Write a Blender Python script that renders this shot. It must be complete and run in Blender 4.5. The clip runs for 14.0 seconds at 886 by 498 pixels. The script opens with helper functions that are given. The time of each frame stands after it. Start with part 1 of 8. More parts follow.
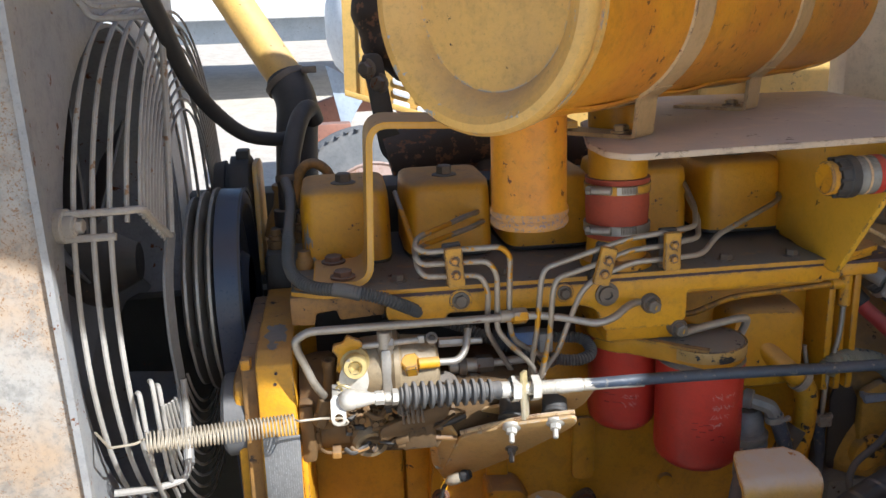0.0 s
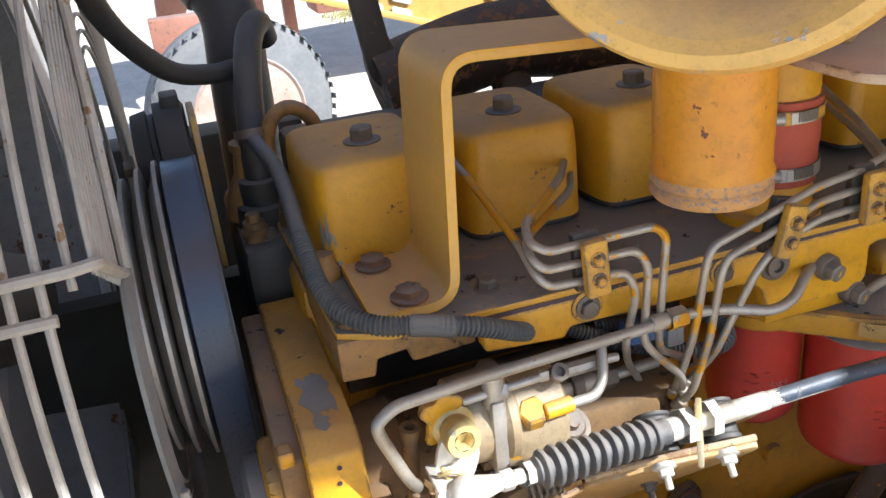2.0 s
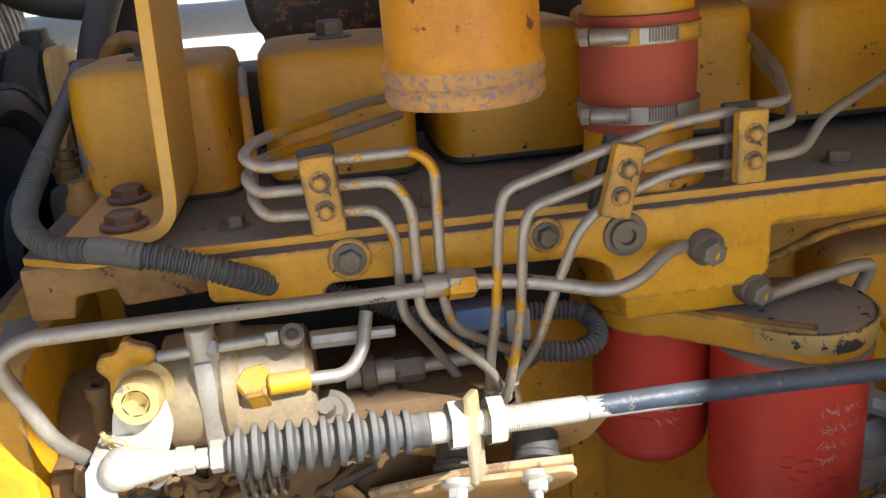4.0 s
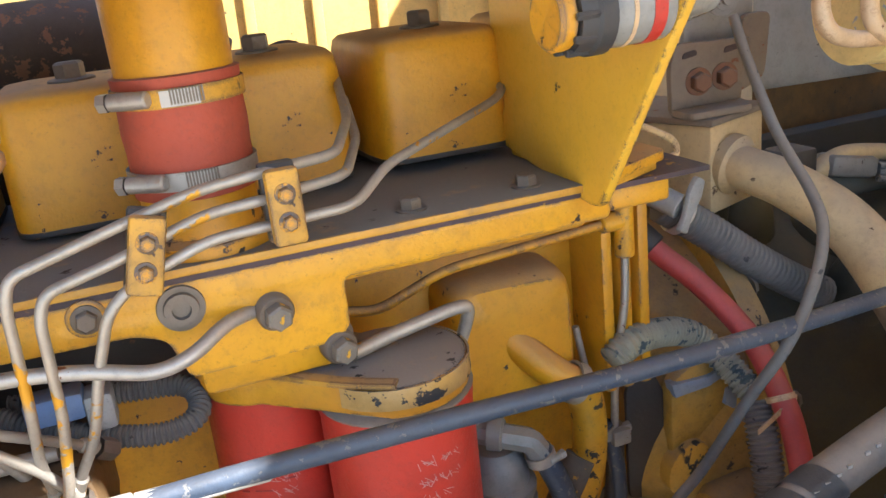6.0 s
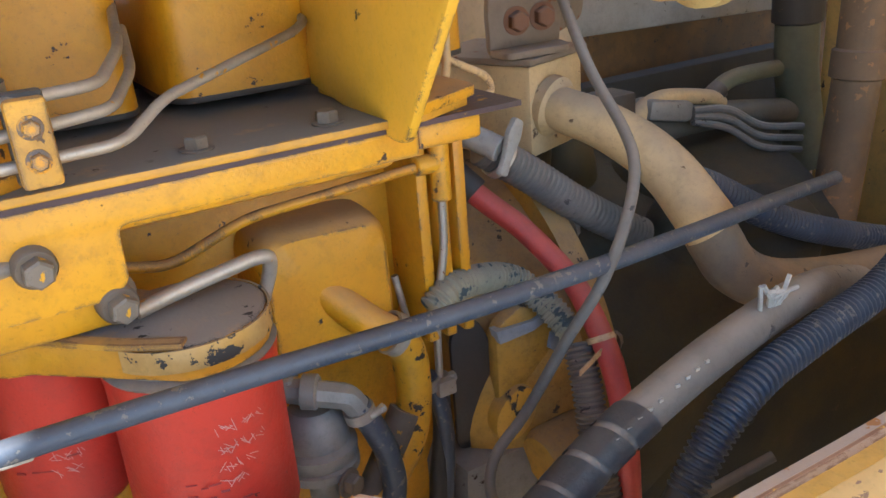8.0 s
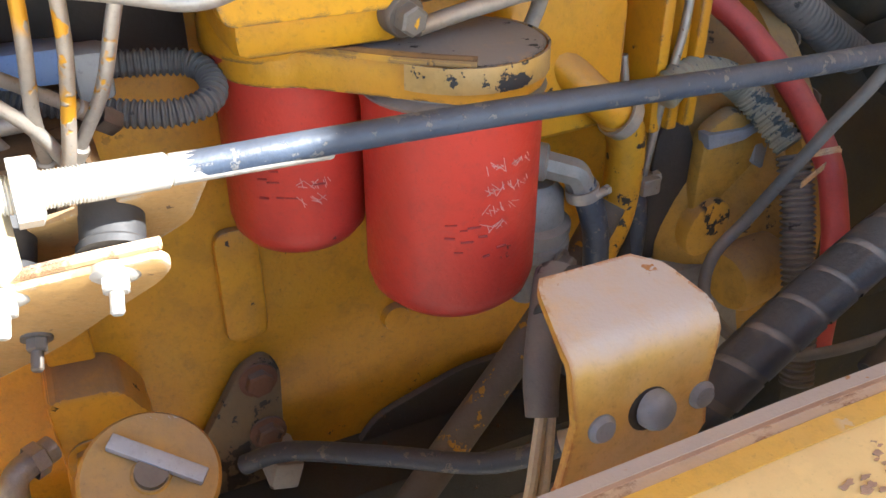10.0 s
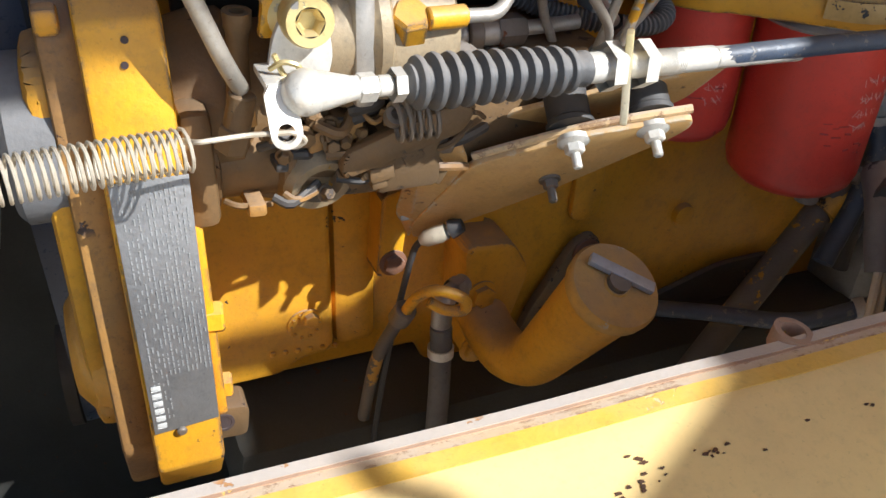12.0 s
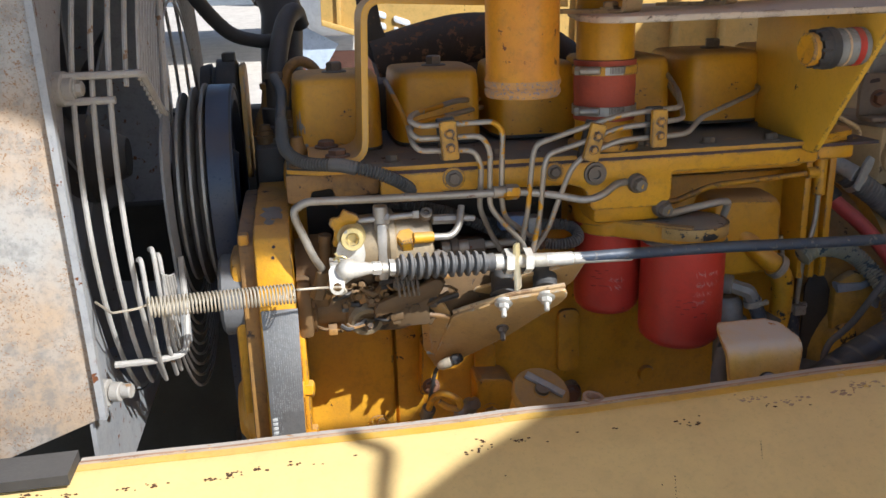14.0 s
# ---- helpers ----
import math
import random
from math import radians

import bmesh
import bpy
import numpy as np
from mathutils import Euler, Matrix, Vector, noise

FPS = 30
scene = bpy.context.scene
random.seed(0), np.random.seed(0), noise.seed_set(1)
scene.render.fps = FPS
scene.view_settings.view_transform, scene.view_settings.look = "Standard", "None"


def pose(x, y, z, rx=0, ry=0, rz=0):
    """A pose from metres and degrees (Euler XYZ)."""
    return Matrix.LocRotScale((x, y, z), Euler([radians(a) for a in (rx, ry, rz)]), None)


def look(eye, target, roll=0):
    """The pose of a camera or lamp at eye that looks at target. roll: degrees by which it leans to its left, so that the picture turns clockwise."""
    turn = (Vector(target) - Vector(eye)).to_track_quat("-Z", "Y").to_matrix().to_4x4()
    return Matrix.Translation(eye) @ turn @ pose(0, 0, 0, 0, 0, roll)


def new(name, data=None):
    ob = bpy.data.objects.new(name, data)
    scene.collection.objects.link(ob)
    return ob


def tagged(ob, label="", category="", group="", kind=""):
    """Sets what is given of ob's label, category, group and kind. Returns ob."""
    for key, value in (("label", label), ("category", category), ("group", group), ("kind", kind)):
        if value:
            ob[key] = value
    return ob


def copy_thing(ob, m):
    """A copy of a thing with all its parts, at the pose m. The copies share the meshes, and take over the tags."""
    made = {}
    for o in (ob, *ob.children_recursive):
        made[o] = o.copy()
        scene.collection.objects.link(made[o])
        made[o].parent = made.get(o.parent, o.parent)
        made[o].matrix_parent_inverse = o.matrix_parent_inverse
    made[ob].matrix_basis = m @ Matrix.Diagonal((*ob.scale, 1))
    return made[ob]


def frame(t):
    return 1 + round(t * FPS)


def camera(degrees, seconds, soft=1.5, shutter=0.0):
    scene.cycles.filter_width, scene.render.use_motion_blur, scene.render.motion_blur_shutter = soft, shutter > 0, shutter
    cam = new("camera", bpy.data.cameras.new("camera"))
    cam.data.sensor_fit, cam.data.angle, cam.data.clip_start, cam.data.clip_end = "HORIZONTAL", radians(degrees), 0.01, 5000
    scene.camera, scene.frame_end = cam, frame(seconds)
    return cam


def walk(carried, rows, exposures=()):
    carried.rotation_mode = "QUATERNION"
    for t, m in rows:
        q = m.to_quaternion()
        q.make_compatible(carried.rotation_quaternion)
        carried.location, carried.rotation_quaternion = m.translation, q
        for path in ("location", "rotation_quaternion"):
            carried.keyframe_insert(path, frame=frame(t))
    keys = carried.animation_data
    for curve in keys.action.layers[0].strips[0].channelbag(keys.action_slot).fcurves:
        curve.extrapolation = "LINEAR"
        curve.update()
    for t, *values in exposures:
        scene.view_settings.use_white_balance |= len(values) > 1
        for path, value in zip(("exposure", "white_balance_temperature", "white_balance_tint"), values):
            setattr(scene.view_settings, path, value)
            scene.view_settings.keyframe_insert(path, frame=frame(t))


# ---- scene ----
cam = camera(55.2, 14.0)
PATH = [
    (0, (0.053, 0.062, 2.045), (0.281, 1.978, 1.517), -2.1),
    (0.2, (0.003, 0.109, 2.067), (0.386, 1.993, 1.518), -2.6),
    (0.5, (-0.098, 0.21, 2.053), (0.53, 2.024, 1.492), -2.5),
    (0.7, (-0.131, 0.241, 2.064), (0.496, 2.045, 1.471), -3.4),
    (1, (-0.183, 0.335, 2.053), (0.47, 2.111, 1.406), -4.7),
    (1.2, (-0.195, 0.388, 2.065), (0.430, 2.151, 1.356), -5.1),
    (1.5, (-0.179, 0.467, 2.067), (0.403, 2.202, 1.259), -5.6),
    (2, (-0.106, 0.515, 2.054), (0.413, 2.26, 1.225), -5.8),
    (2.2, (-0.078, 0.523, 2.041), (0.399, 2.283, 1.22), -5.9),
    (4.3, (0.23, 0.561, 1.865), (0.451, 2.443, 1.225), -4.6),
    (4.5, (0.248, 0.566, 1.861), (0.492, 2.447, 1.228), -4.7),
    (5, (0.297, 0.559, 1.865), (0.646, 2.422, 1.227), -4.2),
    (5.5, (0.344, 0.547, 1.876), (0.829, 2.382, 1.246), -5.5),
    (6, (0.392, 0.545, 1.878), (1.015, 2.337, 1.244), -6.3),
    (6.5, (0.422, 0.541, 1.874), (1.178, 2.278, 1.232), -5.9),
    (7, (0.447, 0.538, 1.87), (1.31, 2.222, 1.222), -6.2),
    (7.2, (0.458, 0.541, 1.87), (1.368, 2.199, 1.218), -6.4),
    (9.3, (0.354, 0.625, 1.777), (1.191, 2.164, 0.811), -0.6),
    (9.5, (0.339, 0.635, 1.772), (1.153, 2.173, 0.787), -0.3),
    (10, (0.298, 0.652, 1.756), (1.066, 2.194, 0.739), 0.3),
    (10.5, (0.248, 0.66, 1.744), (0.967, 2.204, 0.696), 1.4),
    (11, (0.145, 0.649, 1.761), (0.852, 2.188, 0.696), 1.8),
    (11.5, (0.026, 0.628, 1.766), (0.724, 2.164, 0.692), 2.6),
    (12, (-0.063, 0.585, 1.783), (0.623, 2.121, 0.701), 3.0),
    (12.5, (-0.111, 0.484, 1.829), (0.567, 2.037, 0.766), 2.7),
    (12.7, (-0.121, 0.424, 1.847), (0.567, 2.013, 0.847), 2.7),
    (13, (-0.095, 0.328, 1.889), (0.525, 2.017, 1.014), 1.2),
    (13.2, (-0.062, 0.238, 1.904), (0.459, 2.004, 1.124), -1.0),
    (13.5, (-0.029, 0.154, 1.914), (0.41, 1.975, 1.213), -1.0),
    (14, (0.002, 0.01, 1.926), (0.309, 1.898, 1.343), -1.8),
]
EXPOSURES = [(0, 0.70, 5800, 9), (0.5, 0.98, 5800, 9), (1, 1.21, 5800, 9), (2.2, 1.3, 5800, 9), (4.3, 1.12, 6150, 8), (5, 1.17, 6150, 8), (6, 2.03, 5800, 9), (6.5, 2.35, 5800, 9), (7.2, 2.28, 5800, 9), (9.3, 1.97, 5800, 9), (10, 2.18, 5800, 9), (11, 1.87, 5800, 9), (11.5, 1.48, 5800, 9), (12, 0.86, 5800, 9), (12.5, 0.74, 5800, 9), (13.2, 0.76, 5800, 9), (14, 0.58, 5800, 9)]
walk(cam, [(t, look(eye, target, roll)) for t, eye, target, roll in PATH], EXPOSURES)

# ---- world, sun and exposure ----
SUN = Vector((1.0, -1.1, 1.25)).normalized()
world = bpy.data.worlds.new("sky")
scene.world = world
world.use_nodes = True
wn = world.node_tree
sky = wn.nodes.new("ShaderNodeTexSky")
sky.sky_type, sky.sun_disc = "NISHITA", False
sky.sun_elevation = math.asin(SUN.z)
sky.sun_rotation = math.atan2(SUN.x, SUN.y)
wn.links.new(sky.outputs[0], wn.nodes["Background"].inputs[0])
wn.nodes["Background"].inputs[1].default_value = 0.1
sun_data = bpy.data.lights.new("sun", "SUN")
sun_data.energy, sun_data.angle, sun_data.color = 5.0, radians(0.5), (1.0, 0.95, 0.87)
sun = new("sun", sun_data)
sun.matrix_world = look(SUN * 20, (0, 0, 0))


# ---- materials ----
def nodes_of(name):
    m = bpy.data.materials.new(name)
    m.use_nodes = True
    t = m.node_tree
    return m, t, t.nodes["Principled BSDF"]


def put(t, kind, **inputs):
    n = t.nodes.new("ShaderNode" + kind)
    for k, v in inputs.items():
        n.inputs[k.replace("_", " ")].default_value = v
    return n


def coat(t, fac, a, b):
    """Mix of two colours; fac, a and b are sockets or values."""
    n = t.nodes.new("ShaderNodeMix")
    n.data_type = "RGBA"
    for sock, v in ((n.inputs[0], fac), (n.inputs[6], a), (n.inputs[7], b)):
        if isinstance(v, bpy.types.NodeSocket):
            t.links.new(v, sock)
        else:
            sock.default_value = v if isinstance(v, float) else (*v, 1)
    return n.outputs[2]


def calc(t, op, a, b=0.0):
    n = t.nodes.new("ShaderNodeMath")
    n.operation, n.use_clamp = op, True
    for sock, v in zip(n.inputs, (a, b)):
        if isinstance(v, bpy.types.NodeSocket):
            t.links.new(v, sock)
        else:
            sock.default_value = v
    return n.outputs[0]


def span(t, v, lo, hi):
    n = put(t, "MapRange", From_Min=lo, From_Max=hi)
    n.interpolation_type = "SMOOTHSTEP"
    t.links.new(v, n.inputs[0])
    return n.outputs[0]


def grain(t, scale, detail=4.0, rough=0.6, stretch=None):
    co = t.nodes.new("ShaderNodeTexCoord").outputs["Object"]
    if stretch:
        mp = put(t, "Mapping", Scale=stretch)
        t.links.new(co, mp.inputs[0])
        co = mp.outputs[0]
    n = put(t, "TexNoise", Scale=scale, Detail=detail, Roughness=rough)
    t.links.new(co, n.inputs["Vector"])
    return n.outputs[0]


DUST = (0.215, 0.198, 0.182)
RUST = (0.16, 0.055, 0.018)


def paint(name, base, second=None, dust=0.5, chips=0.1, chip=(0.05, 0.03, 0.022), rough=0.42, metal=0.0, stain=0.35, bump=0.55, dust_colour=DUST, fine=260.0, wear=0.0, wear_colour=(0.12, 0.075, 0.05), chip_scale=55.0):
    """Worn paint or metal: two tones, blotchy stains, dust on what faces up, chipped spots, worn edges and a fine relief."""
    m, t, b = nodes_of(name)
    second = second or tuple(c * 0.72 for c in base)
    big, mid, small = grain(t, 7.0), grain(t, 38.0, 6.0, 0.7), grain(t, fine, 3.0)
    patchy = grain(t, 14.0, 8.0, 0.72)
    colour = coat(t, span(t, big, 0.35, 0.68), base, second)
    grime = calc(t, "MULTIPLY", span(t, mid, 0.45, 0.70), stain)
    colour = coat(t, grime, colour, tuple(0.48 * c + 0.06 * d for c, d in zip(base, DUST)))
    speck = calc(t, "MULTIPLY", span(t, grain(t, 170.0, 5.0, 0.7), 0.50, 0.70), 0.6 * stain + 0.05)
    colour = coat(t, speck, colour, tuple(0.35 * c + 0.03 for c in base))
    pits = calc(t, "MULTIPLY", span(t, grain(t, 330.0, 3.0, 0.6), 0.64, 0.70), 0.4 * stain + 0.12)
    colour = coat(t, pits, colour, tuple(0.22 * c + 0.012 for c in base))
    nz = t.nodes.new("ShaderNodeSeparateXYZ")
    t.links.new(t.nodes.new("ShaderNodeNewGeometry").outputs["Normal"], nz.inputs[0])
    up = span(t, nz.outputs[2], 0.2, 0.95)
    film = calc(t, "MULTIPLY", up, calc(t, "ADD", calc(t, "MULTIPLY", span(t, patchy, 0.3, 0.65), 0.6), 0.58))
    side = calc(t, "MULTIPLY", span(t, patchy, 0.47, 0.68), calc(t, "ADD", calc(t, "MULTIPLY", mid, 0.5), 0.1))
    film = calc(t, "ADD", calc(t, "MULTIPLY", film, dust), calc(t, "MULTIPLY", side, dust * 0.2))
    colour = coat(t, film, colour, dust_colour)
    height = calc(t, "ADD", calc(t, "MULTIPLY", small, 0.5), calc(t, "MULTIPLY", mid, 0.6))
    if chips > 0:
        lo = 0.665 - 0.12 * chips
        flake = span(t, grain(t, chip_scale, 5.0, 0.65), lo, lo + 0.02)
        flake = calc(t, "MULTIPLY", flake, span(t, grain(t, 9.0, 2.0), 0.52 - 0.14 * chips, 0.56 - 0.14 * chips))
        colour = coat(t, flake, colour, chip)
        height = calc(t, "SUBTRACT", height, calc(t, "MULTIPLY", flake, 0.5))
    if wear > 0:
        soft = put(t, "Bevel", Radius=0.005)
        soft.samples = 4
        dot = t.nodes.new("ShaderNodeVectorMath")
        dot.operation = "DOT_PRODUCT"
        t.links.new(soft.outputs[0], dot.inputs[0])
        t.links.new(t.nodes.new("ShaderNodeNewGeometry").outputs["Normal"], dot.inputs[1])
        rim = span(t, calc(t, "SUBTRACT", 1.0, dot.outputs["Value"]), 0.003, 0.03)
        rub = calc(t, "MULTIPLY", rim, span(t, grain(t, 30.0, 6.0, 0.75), 0.60 - 0.2 * wear, 0.66 - 0.2 * wear))
        colour = coat(t, rub, colour, wear_colour)
    t.links.new(colour, b.inputs["Base Color"])
    ro = calc(t, "ADD", calc(t, "MULTIPLY", film, 0.5), calc(t, "ADD", calc(t, "MULTIPLY", small, 0.25), rough - 0.12))
    t.links.new(ro, b.inputs["Roughness"])
    b.inputs["Metallic"].default_value = metal
    bu = put(t, "Bump", Strength=bump, Distance=0.0014)
    t.links.new(height, bu.inputs["Height"])
    t.links.new(bu.outputs[0], b.inputs["Normal"])
    return m


YELLOW = paint("engine yellow paint", (0.66, 0.325, 0.008), (0.58, 0.265, 0.010), dust=0.8, chips=0.2, wear=0.6, stain=0.28, dust_colour=(0.36, 0.235, 0.125))
FILTY = paint("yellow casting paint under grey dust", (0.66, 0.33, 0.010), (0.56, 0.26, 0.012), dust=1.0, chips=0.3, chip=(0.04, 0.036, 0.034), wear=0.8, wear_colour=(0.05, 0.04, 0.035), stain=0.25, dust_colour=(0.225, 0.205, 0.185))
STRAPY = paint("dust-tanned yellow strap paint", (0.66, 0.375, 0.07), (0.60, 0.36, 0.11), dust=0.75, chips=0.15, stain=0.14, bump=0.3, wear=0.9, wear_colour=(0.68, 0.36, 0.012), dust_colour=(0.50, 0.335, 0.18))
LOOMG = paint("dusty dark grey loom sleeve", (0.050, 0.054, 0.058), (0.07, 0.072, 0.072), dust=0.45, chips=0.0, rough=0.5, stain=0.1)
YELLOW_CLEAN = paint("bright yellow paint", (0.70, 0.35, 0.010), (0.60, 0.28, 0.010), dust=0.35, chips=0.25, wear=0.7, wear_colour=(0.11, 0.085, 0.07))
BLOCK = paint("oily yellow block paint", (0.70, 0.35, 0.020), (0.60, 0.285, 0.018), dust=0.6, chips=0.1, rough=0.42, stain=0.38)
ORANGE = paint("sun-baked orange yellow paint", (0.73, 0.335, 0.016), (0.64, 0.245, 0.016), dust=0.25, chips=0.35, chip=RUST, stain=0.4)
TAN = paint("faded dusty yellow paint", (0.77, 0.48, 0.13), (0.66, 0.41, 0.13), dust=0.6, chips=0.15, dust_colour=(0.36, 0.30, 0.23), wear=0.6, wear_colour=(0.30, 0.33, 0.36))
PANEL = paint("faded yellow panel paint", (0.81, 0.58, 0.225), (0.77, 0.54, 0.21), dust=0.2, chips=0.0, rough=0.34, stain=0.16, bump=0.2, chip=(0.13, 0.05, 0.02), dust_colour=(0.55, 0.42, 0.24))
CREAM = paint("dusty cream yellow paint", (0.66, 0.44, 0.2), (0.58, 0.42, 0.26), dust=0.75, chips=0.15, chip=RUST, wear=0.5, wear_colour=(0.20, 0.09, 0.04), dust_colour=(0.50, 0.42, 0.34))
RED = paint("red filter enamel", (0.52, 0.042, 0.024), (0.42, 0.032, 0.022), dust=0.35, chips=0.15, chip=(0.10, 0.02, 0.02), rough=0.45, stain=0.3, dust_colour=(0.38, 0.21, 0.16))
REDHOSE = paint("red silicone hose", (0.42, 0.075, 0.035), (0.34, 0.065, 0.04), dust=0.5, chips=0.3, chip=(0.25, 0.14, 0.09), rough=0.7)
PINK = paint("faded red rubber hose", (0.52, 0.075, 0.065), (0.42, 0.05, 0.045), dust=0.3, chips=0.0, rough=0.5)
STEEL = paint("dull zinc steel", (0.48, 0.45, 0.41), (0.36, 0.33, 0.28), dust=0.35, chips=0.2, chip=RUST, rough=0.45, metal=0.6)
ZINC = paint("bright zinc plating", (0.74, 0.71, 0.64), (0.62, 0.58, 0.50), dust=0.3, chips=0.0, rough=0.38, metal=0.35)
PIPE = paint("bare grey pipe with worn yellow paint", (0.46, 0.42, 0.36), (0.36, 0.30, 0.23), dust=0.3, chips=0.95, chip=(0.60, 0.30, 0.018), rough=0.42, metal=0.45, chip_scale=14.0)
BOLT = paint("dirty bolt steel", (0.20, 0.165, 0.13), (0.15, 0.115, 0.085), dust=0.6, chips=0.3, chip=RUST, rough=0.5, metal=0.4)
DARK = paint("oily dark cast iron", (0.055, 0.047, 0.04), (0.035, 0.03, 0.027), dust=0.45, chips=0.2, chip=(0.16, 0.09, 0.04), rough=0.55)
# the blue in the base is the sky's sheen, coloured in
BELT = paint("black belt rubber tinted with sky sheen", (0.055, 0.072, 0.115), (0.045, 0.056, 0.09), dust=0.12, chips=0.0, rough=0.3, stain=0.1, bump=0.2)
PUMPD = paint("oily brown pump casting", (0.20, 0.115, 0.045), (0.11, 0.070, 0.034), dust=0.15, chips=0.4, chip=(0.05, 0.035, 0.025), rough=0.6, metal=0.2)
BARE = paint("bare grey-blue metal under flaked paint", (0.27, 0.275, 0.30), (0.24, 0.22, 0.19), dust=0.3, chips=0.2, rough=0.5)
HEADTOP = paint("oil-dark dust over yellow paint", (0.60, 0.30, 0.02), (0.5, 0.26, 0.03), dust=1.3, chips=0.15, wear=0.6, wear_colour=(0.62, 0.33, 0.03), dust_colour=(0.185, 0.170, 0.150))
GUSSET = paint("sun-faded yellow plate paint", (0.76, 0.435, 0.030), (0.72, 0.42, 0.05), dust=0.3, stain=0.15, bump=0.3, chips=0.08, wear=0.5, dust_colour=(0.42, 0.34, 0.24))
SHELFM = paint("pale dusty shelf steel", (0.60, 0.48, 0.35), (0.54, 0.45, 0.35), dust=1.0, chips=0.15, wear=0.5, dust_colour=(0.45, 0.405, 0.365))
TANRIM = paint("chipped tan rim paint", (0.77, 0.48, 0.13), (0.66, 0.41, 0.13), dust=0.35, chips=0.75, chip=(0.40, 0.42, 0.45), chip_scale=26.0)
LIPGREY = paint("grey-cream dusty lip paint", (0.50, 0.42, 0.33), (0.40, 0.30, 0.20), dust=0.9, chips=0.4, chip=(0.42, 0.22, 0.09), dust_colour=(0.48, 0.43, 0.385), rough=0.7)
LIPYELLOW = paint("unfaded yellow strip paint", (0.74, 0.42, 0.03), (0.72, 0.46, 0.10), dust=0.25, chips=0.5, chip=(0.62, 0.46, 0.24), dust_colour=(0.5, 0.38, 0.2), rough=0.5, chip_scale=30.0)
LIPRUST = paint("rust-scratched orange lip", (0.60, 0.30, 0.07), (0.42, 0.24, 0.12), dust=0.3, chips=1.0, chip=(0.26, 0.20, 0.19), chip_scale=240.0, rough=0.65)
SLATE = paint("dark grey dusty cover", (0.17, 0.17, 0.175), (0.13, 0.13, 0.13), dust=0.3, chips=0.1, rough=0.6)
SOOT = paint("sooty brown pipe paint", (0.15, 0.115, 0.085), (0.30, 0.20, 0.09), dust=0.3, chips=0.3, chip=(0.06, 0.05, 0.045), rough=0.65)
LATCH = paint("cream and yellow bracket paint", (0.68, 0.40, 0.065), (0.60, 0.42, 0.22), dust=0.95, chips=0.3, chip=(0.42, 0.20, 0.07), wear=0.9, wear_colour=(0.42, 0.18, 0.05), dust_colour=(0.56, 0.50, 0.45), chip_scale=26.0)
BLUEGREY = paint("blue-grey dusty bolt metal", (0.26, 0.29, 0.34), (0.20, 0.22, 0.26), dust=0.3, chips=0.1, rough=0.5)
RUBBER = paint("weathered black rubber", (0.030, 0.030, 0.032), (0.045, 0.043, 0.042), dust=0.22, chips=0.0, rough=0.55, stain=0.1, bump=0.35)
BOOT = paint("dusty black rubber boot", (0.075, 0.075, 0.077), (0.10, 0.097, 0.092), dust=0.8, chips=0.0, rough=0.5, stain=0.15)
GREYRUB = paint("dusty grey rubber hose", (0.11, 0.105, 0.10), (0.16, 0.15, 0.14), dust=0.6, chips=0.25, chip=(0.05, 0.048, 0.048), rough=0.75, dust_colour=(0.29, 0.26, 0.225))
CABLE = paint("blue grey cable sheath", (0.034, 0.050, 0.082), (0.060, 0.078, 0.11), dust=0.14, chips=0.6, chip=(0.15, 0.145, 0.14), chip_scale=110.0, rough=0.42, stain=0.5)
BLUEP = paint("worn blue black pulley", (0.035, 0.05, 0.085), (0.05, 0.065, 0.10), dust=0.2, chips=0.1, rough=0.33, metal=0.3)
GUARD = paint("dusty white wire", (0.44, 0.42, 0.39), (0.36, 0.33, 0.29), dust=0.3, chips=0.25, chip=(0.25, 0.15, 0.08), rough=0.55)
SHROUD = paint("grey galvanised sheet with rust", (0.31, 0.32, 0.335), (0.36, 0.355, 0.35), dust=0.3, chips=0.4, chip=RUST, rough=0.55, metal=0.15)
RUSTY = paint("rusty weathered sheet", (0.37, 0.36, 0.34), (0.40, 0.29, 0.19), dust=0.25, chips=0.75, chip_scale=420.0, chip=(0.27, 0.16, 0.085), rough=0.75, stain=0.7, wear_colour=(0.2, 0.1, 0.05))
PLATE = paint("dull aluminium data plate", (0.26, 0.255, 0.25), (0.21, 0.205, 0.20), dust=0.2, chips=0.2, chip=(0.16, 0.15, 0.14), rough=0.45, metal=0.55)
LEAD = paint("grey painted frame", (0.29, 0.285, 0.27), (0.25, 0.235, 0.21), dust=0.4, chips=0.2, rough=0.6)
# near-black base: oil, plus the shade of the deep bay put into the colour
DEEPBAY = paint("oily casting darkened for deep bay shade", (0.016, 0.018, 0.016), (0.048, 0.036, 0.010), dust=0.07, chips=0.2, rough=0.7)
OCHRE = paint("ochre housing paint under dust", (0.46, 0.26, 0.035), (0.34, 0.21, 0.07), dust=0.55, chips=0.3, chip=(0.06, 0.05, 0.04), rough=0.55, stain=0.6)
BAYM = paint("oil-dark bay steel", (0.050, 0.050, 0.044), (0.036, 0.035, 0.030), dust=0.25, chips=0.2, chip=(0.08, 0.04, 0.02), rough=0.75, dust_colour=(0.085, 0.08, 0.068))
TYRE = paint("dusty tyre rubber", (0.12, 0.125, 0.13), (0.16, 0.16, 0.16), dust=0.2, chips=0.0, rough=0.85)
WHITE = paint("white tank paint", (0.72, 0.74, 0.76), (0.64, 0.66, 0.68), dust=0.15, chips=0.0, rough=0.4)
WIRE = paint("cream wire sheath", (0.62, 0.54, 0.40), (0.52, 0.44, 0.31), dust=0.3, chips=0.0, rough=0.5)
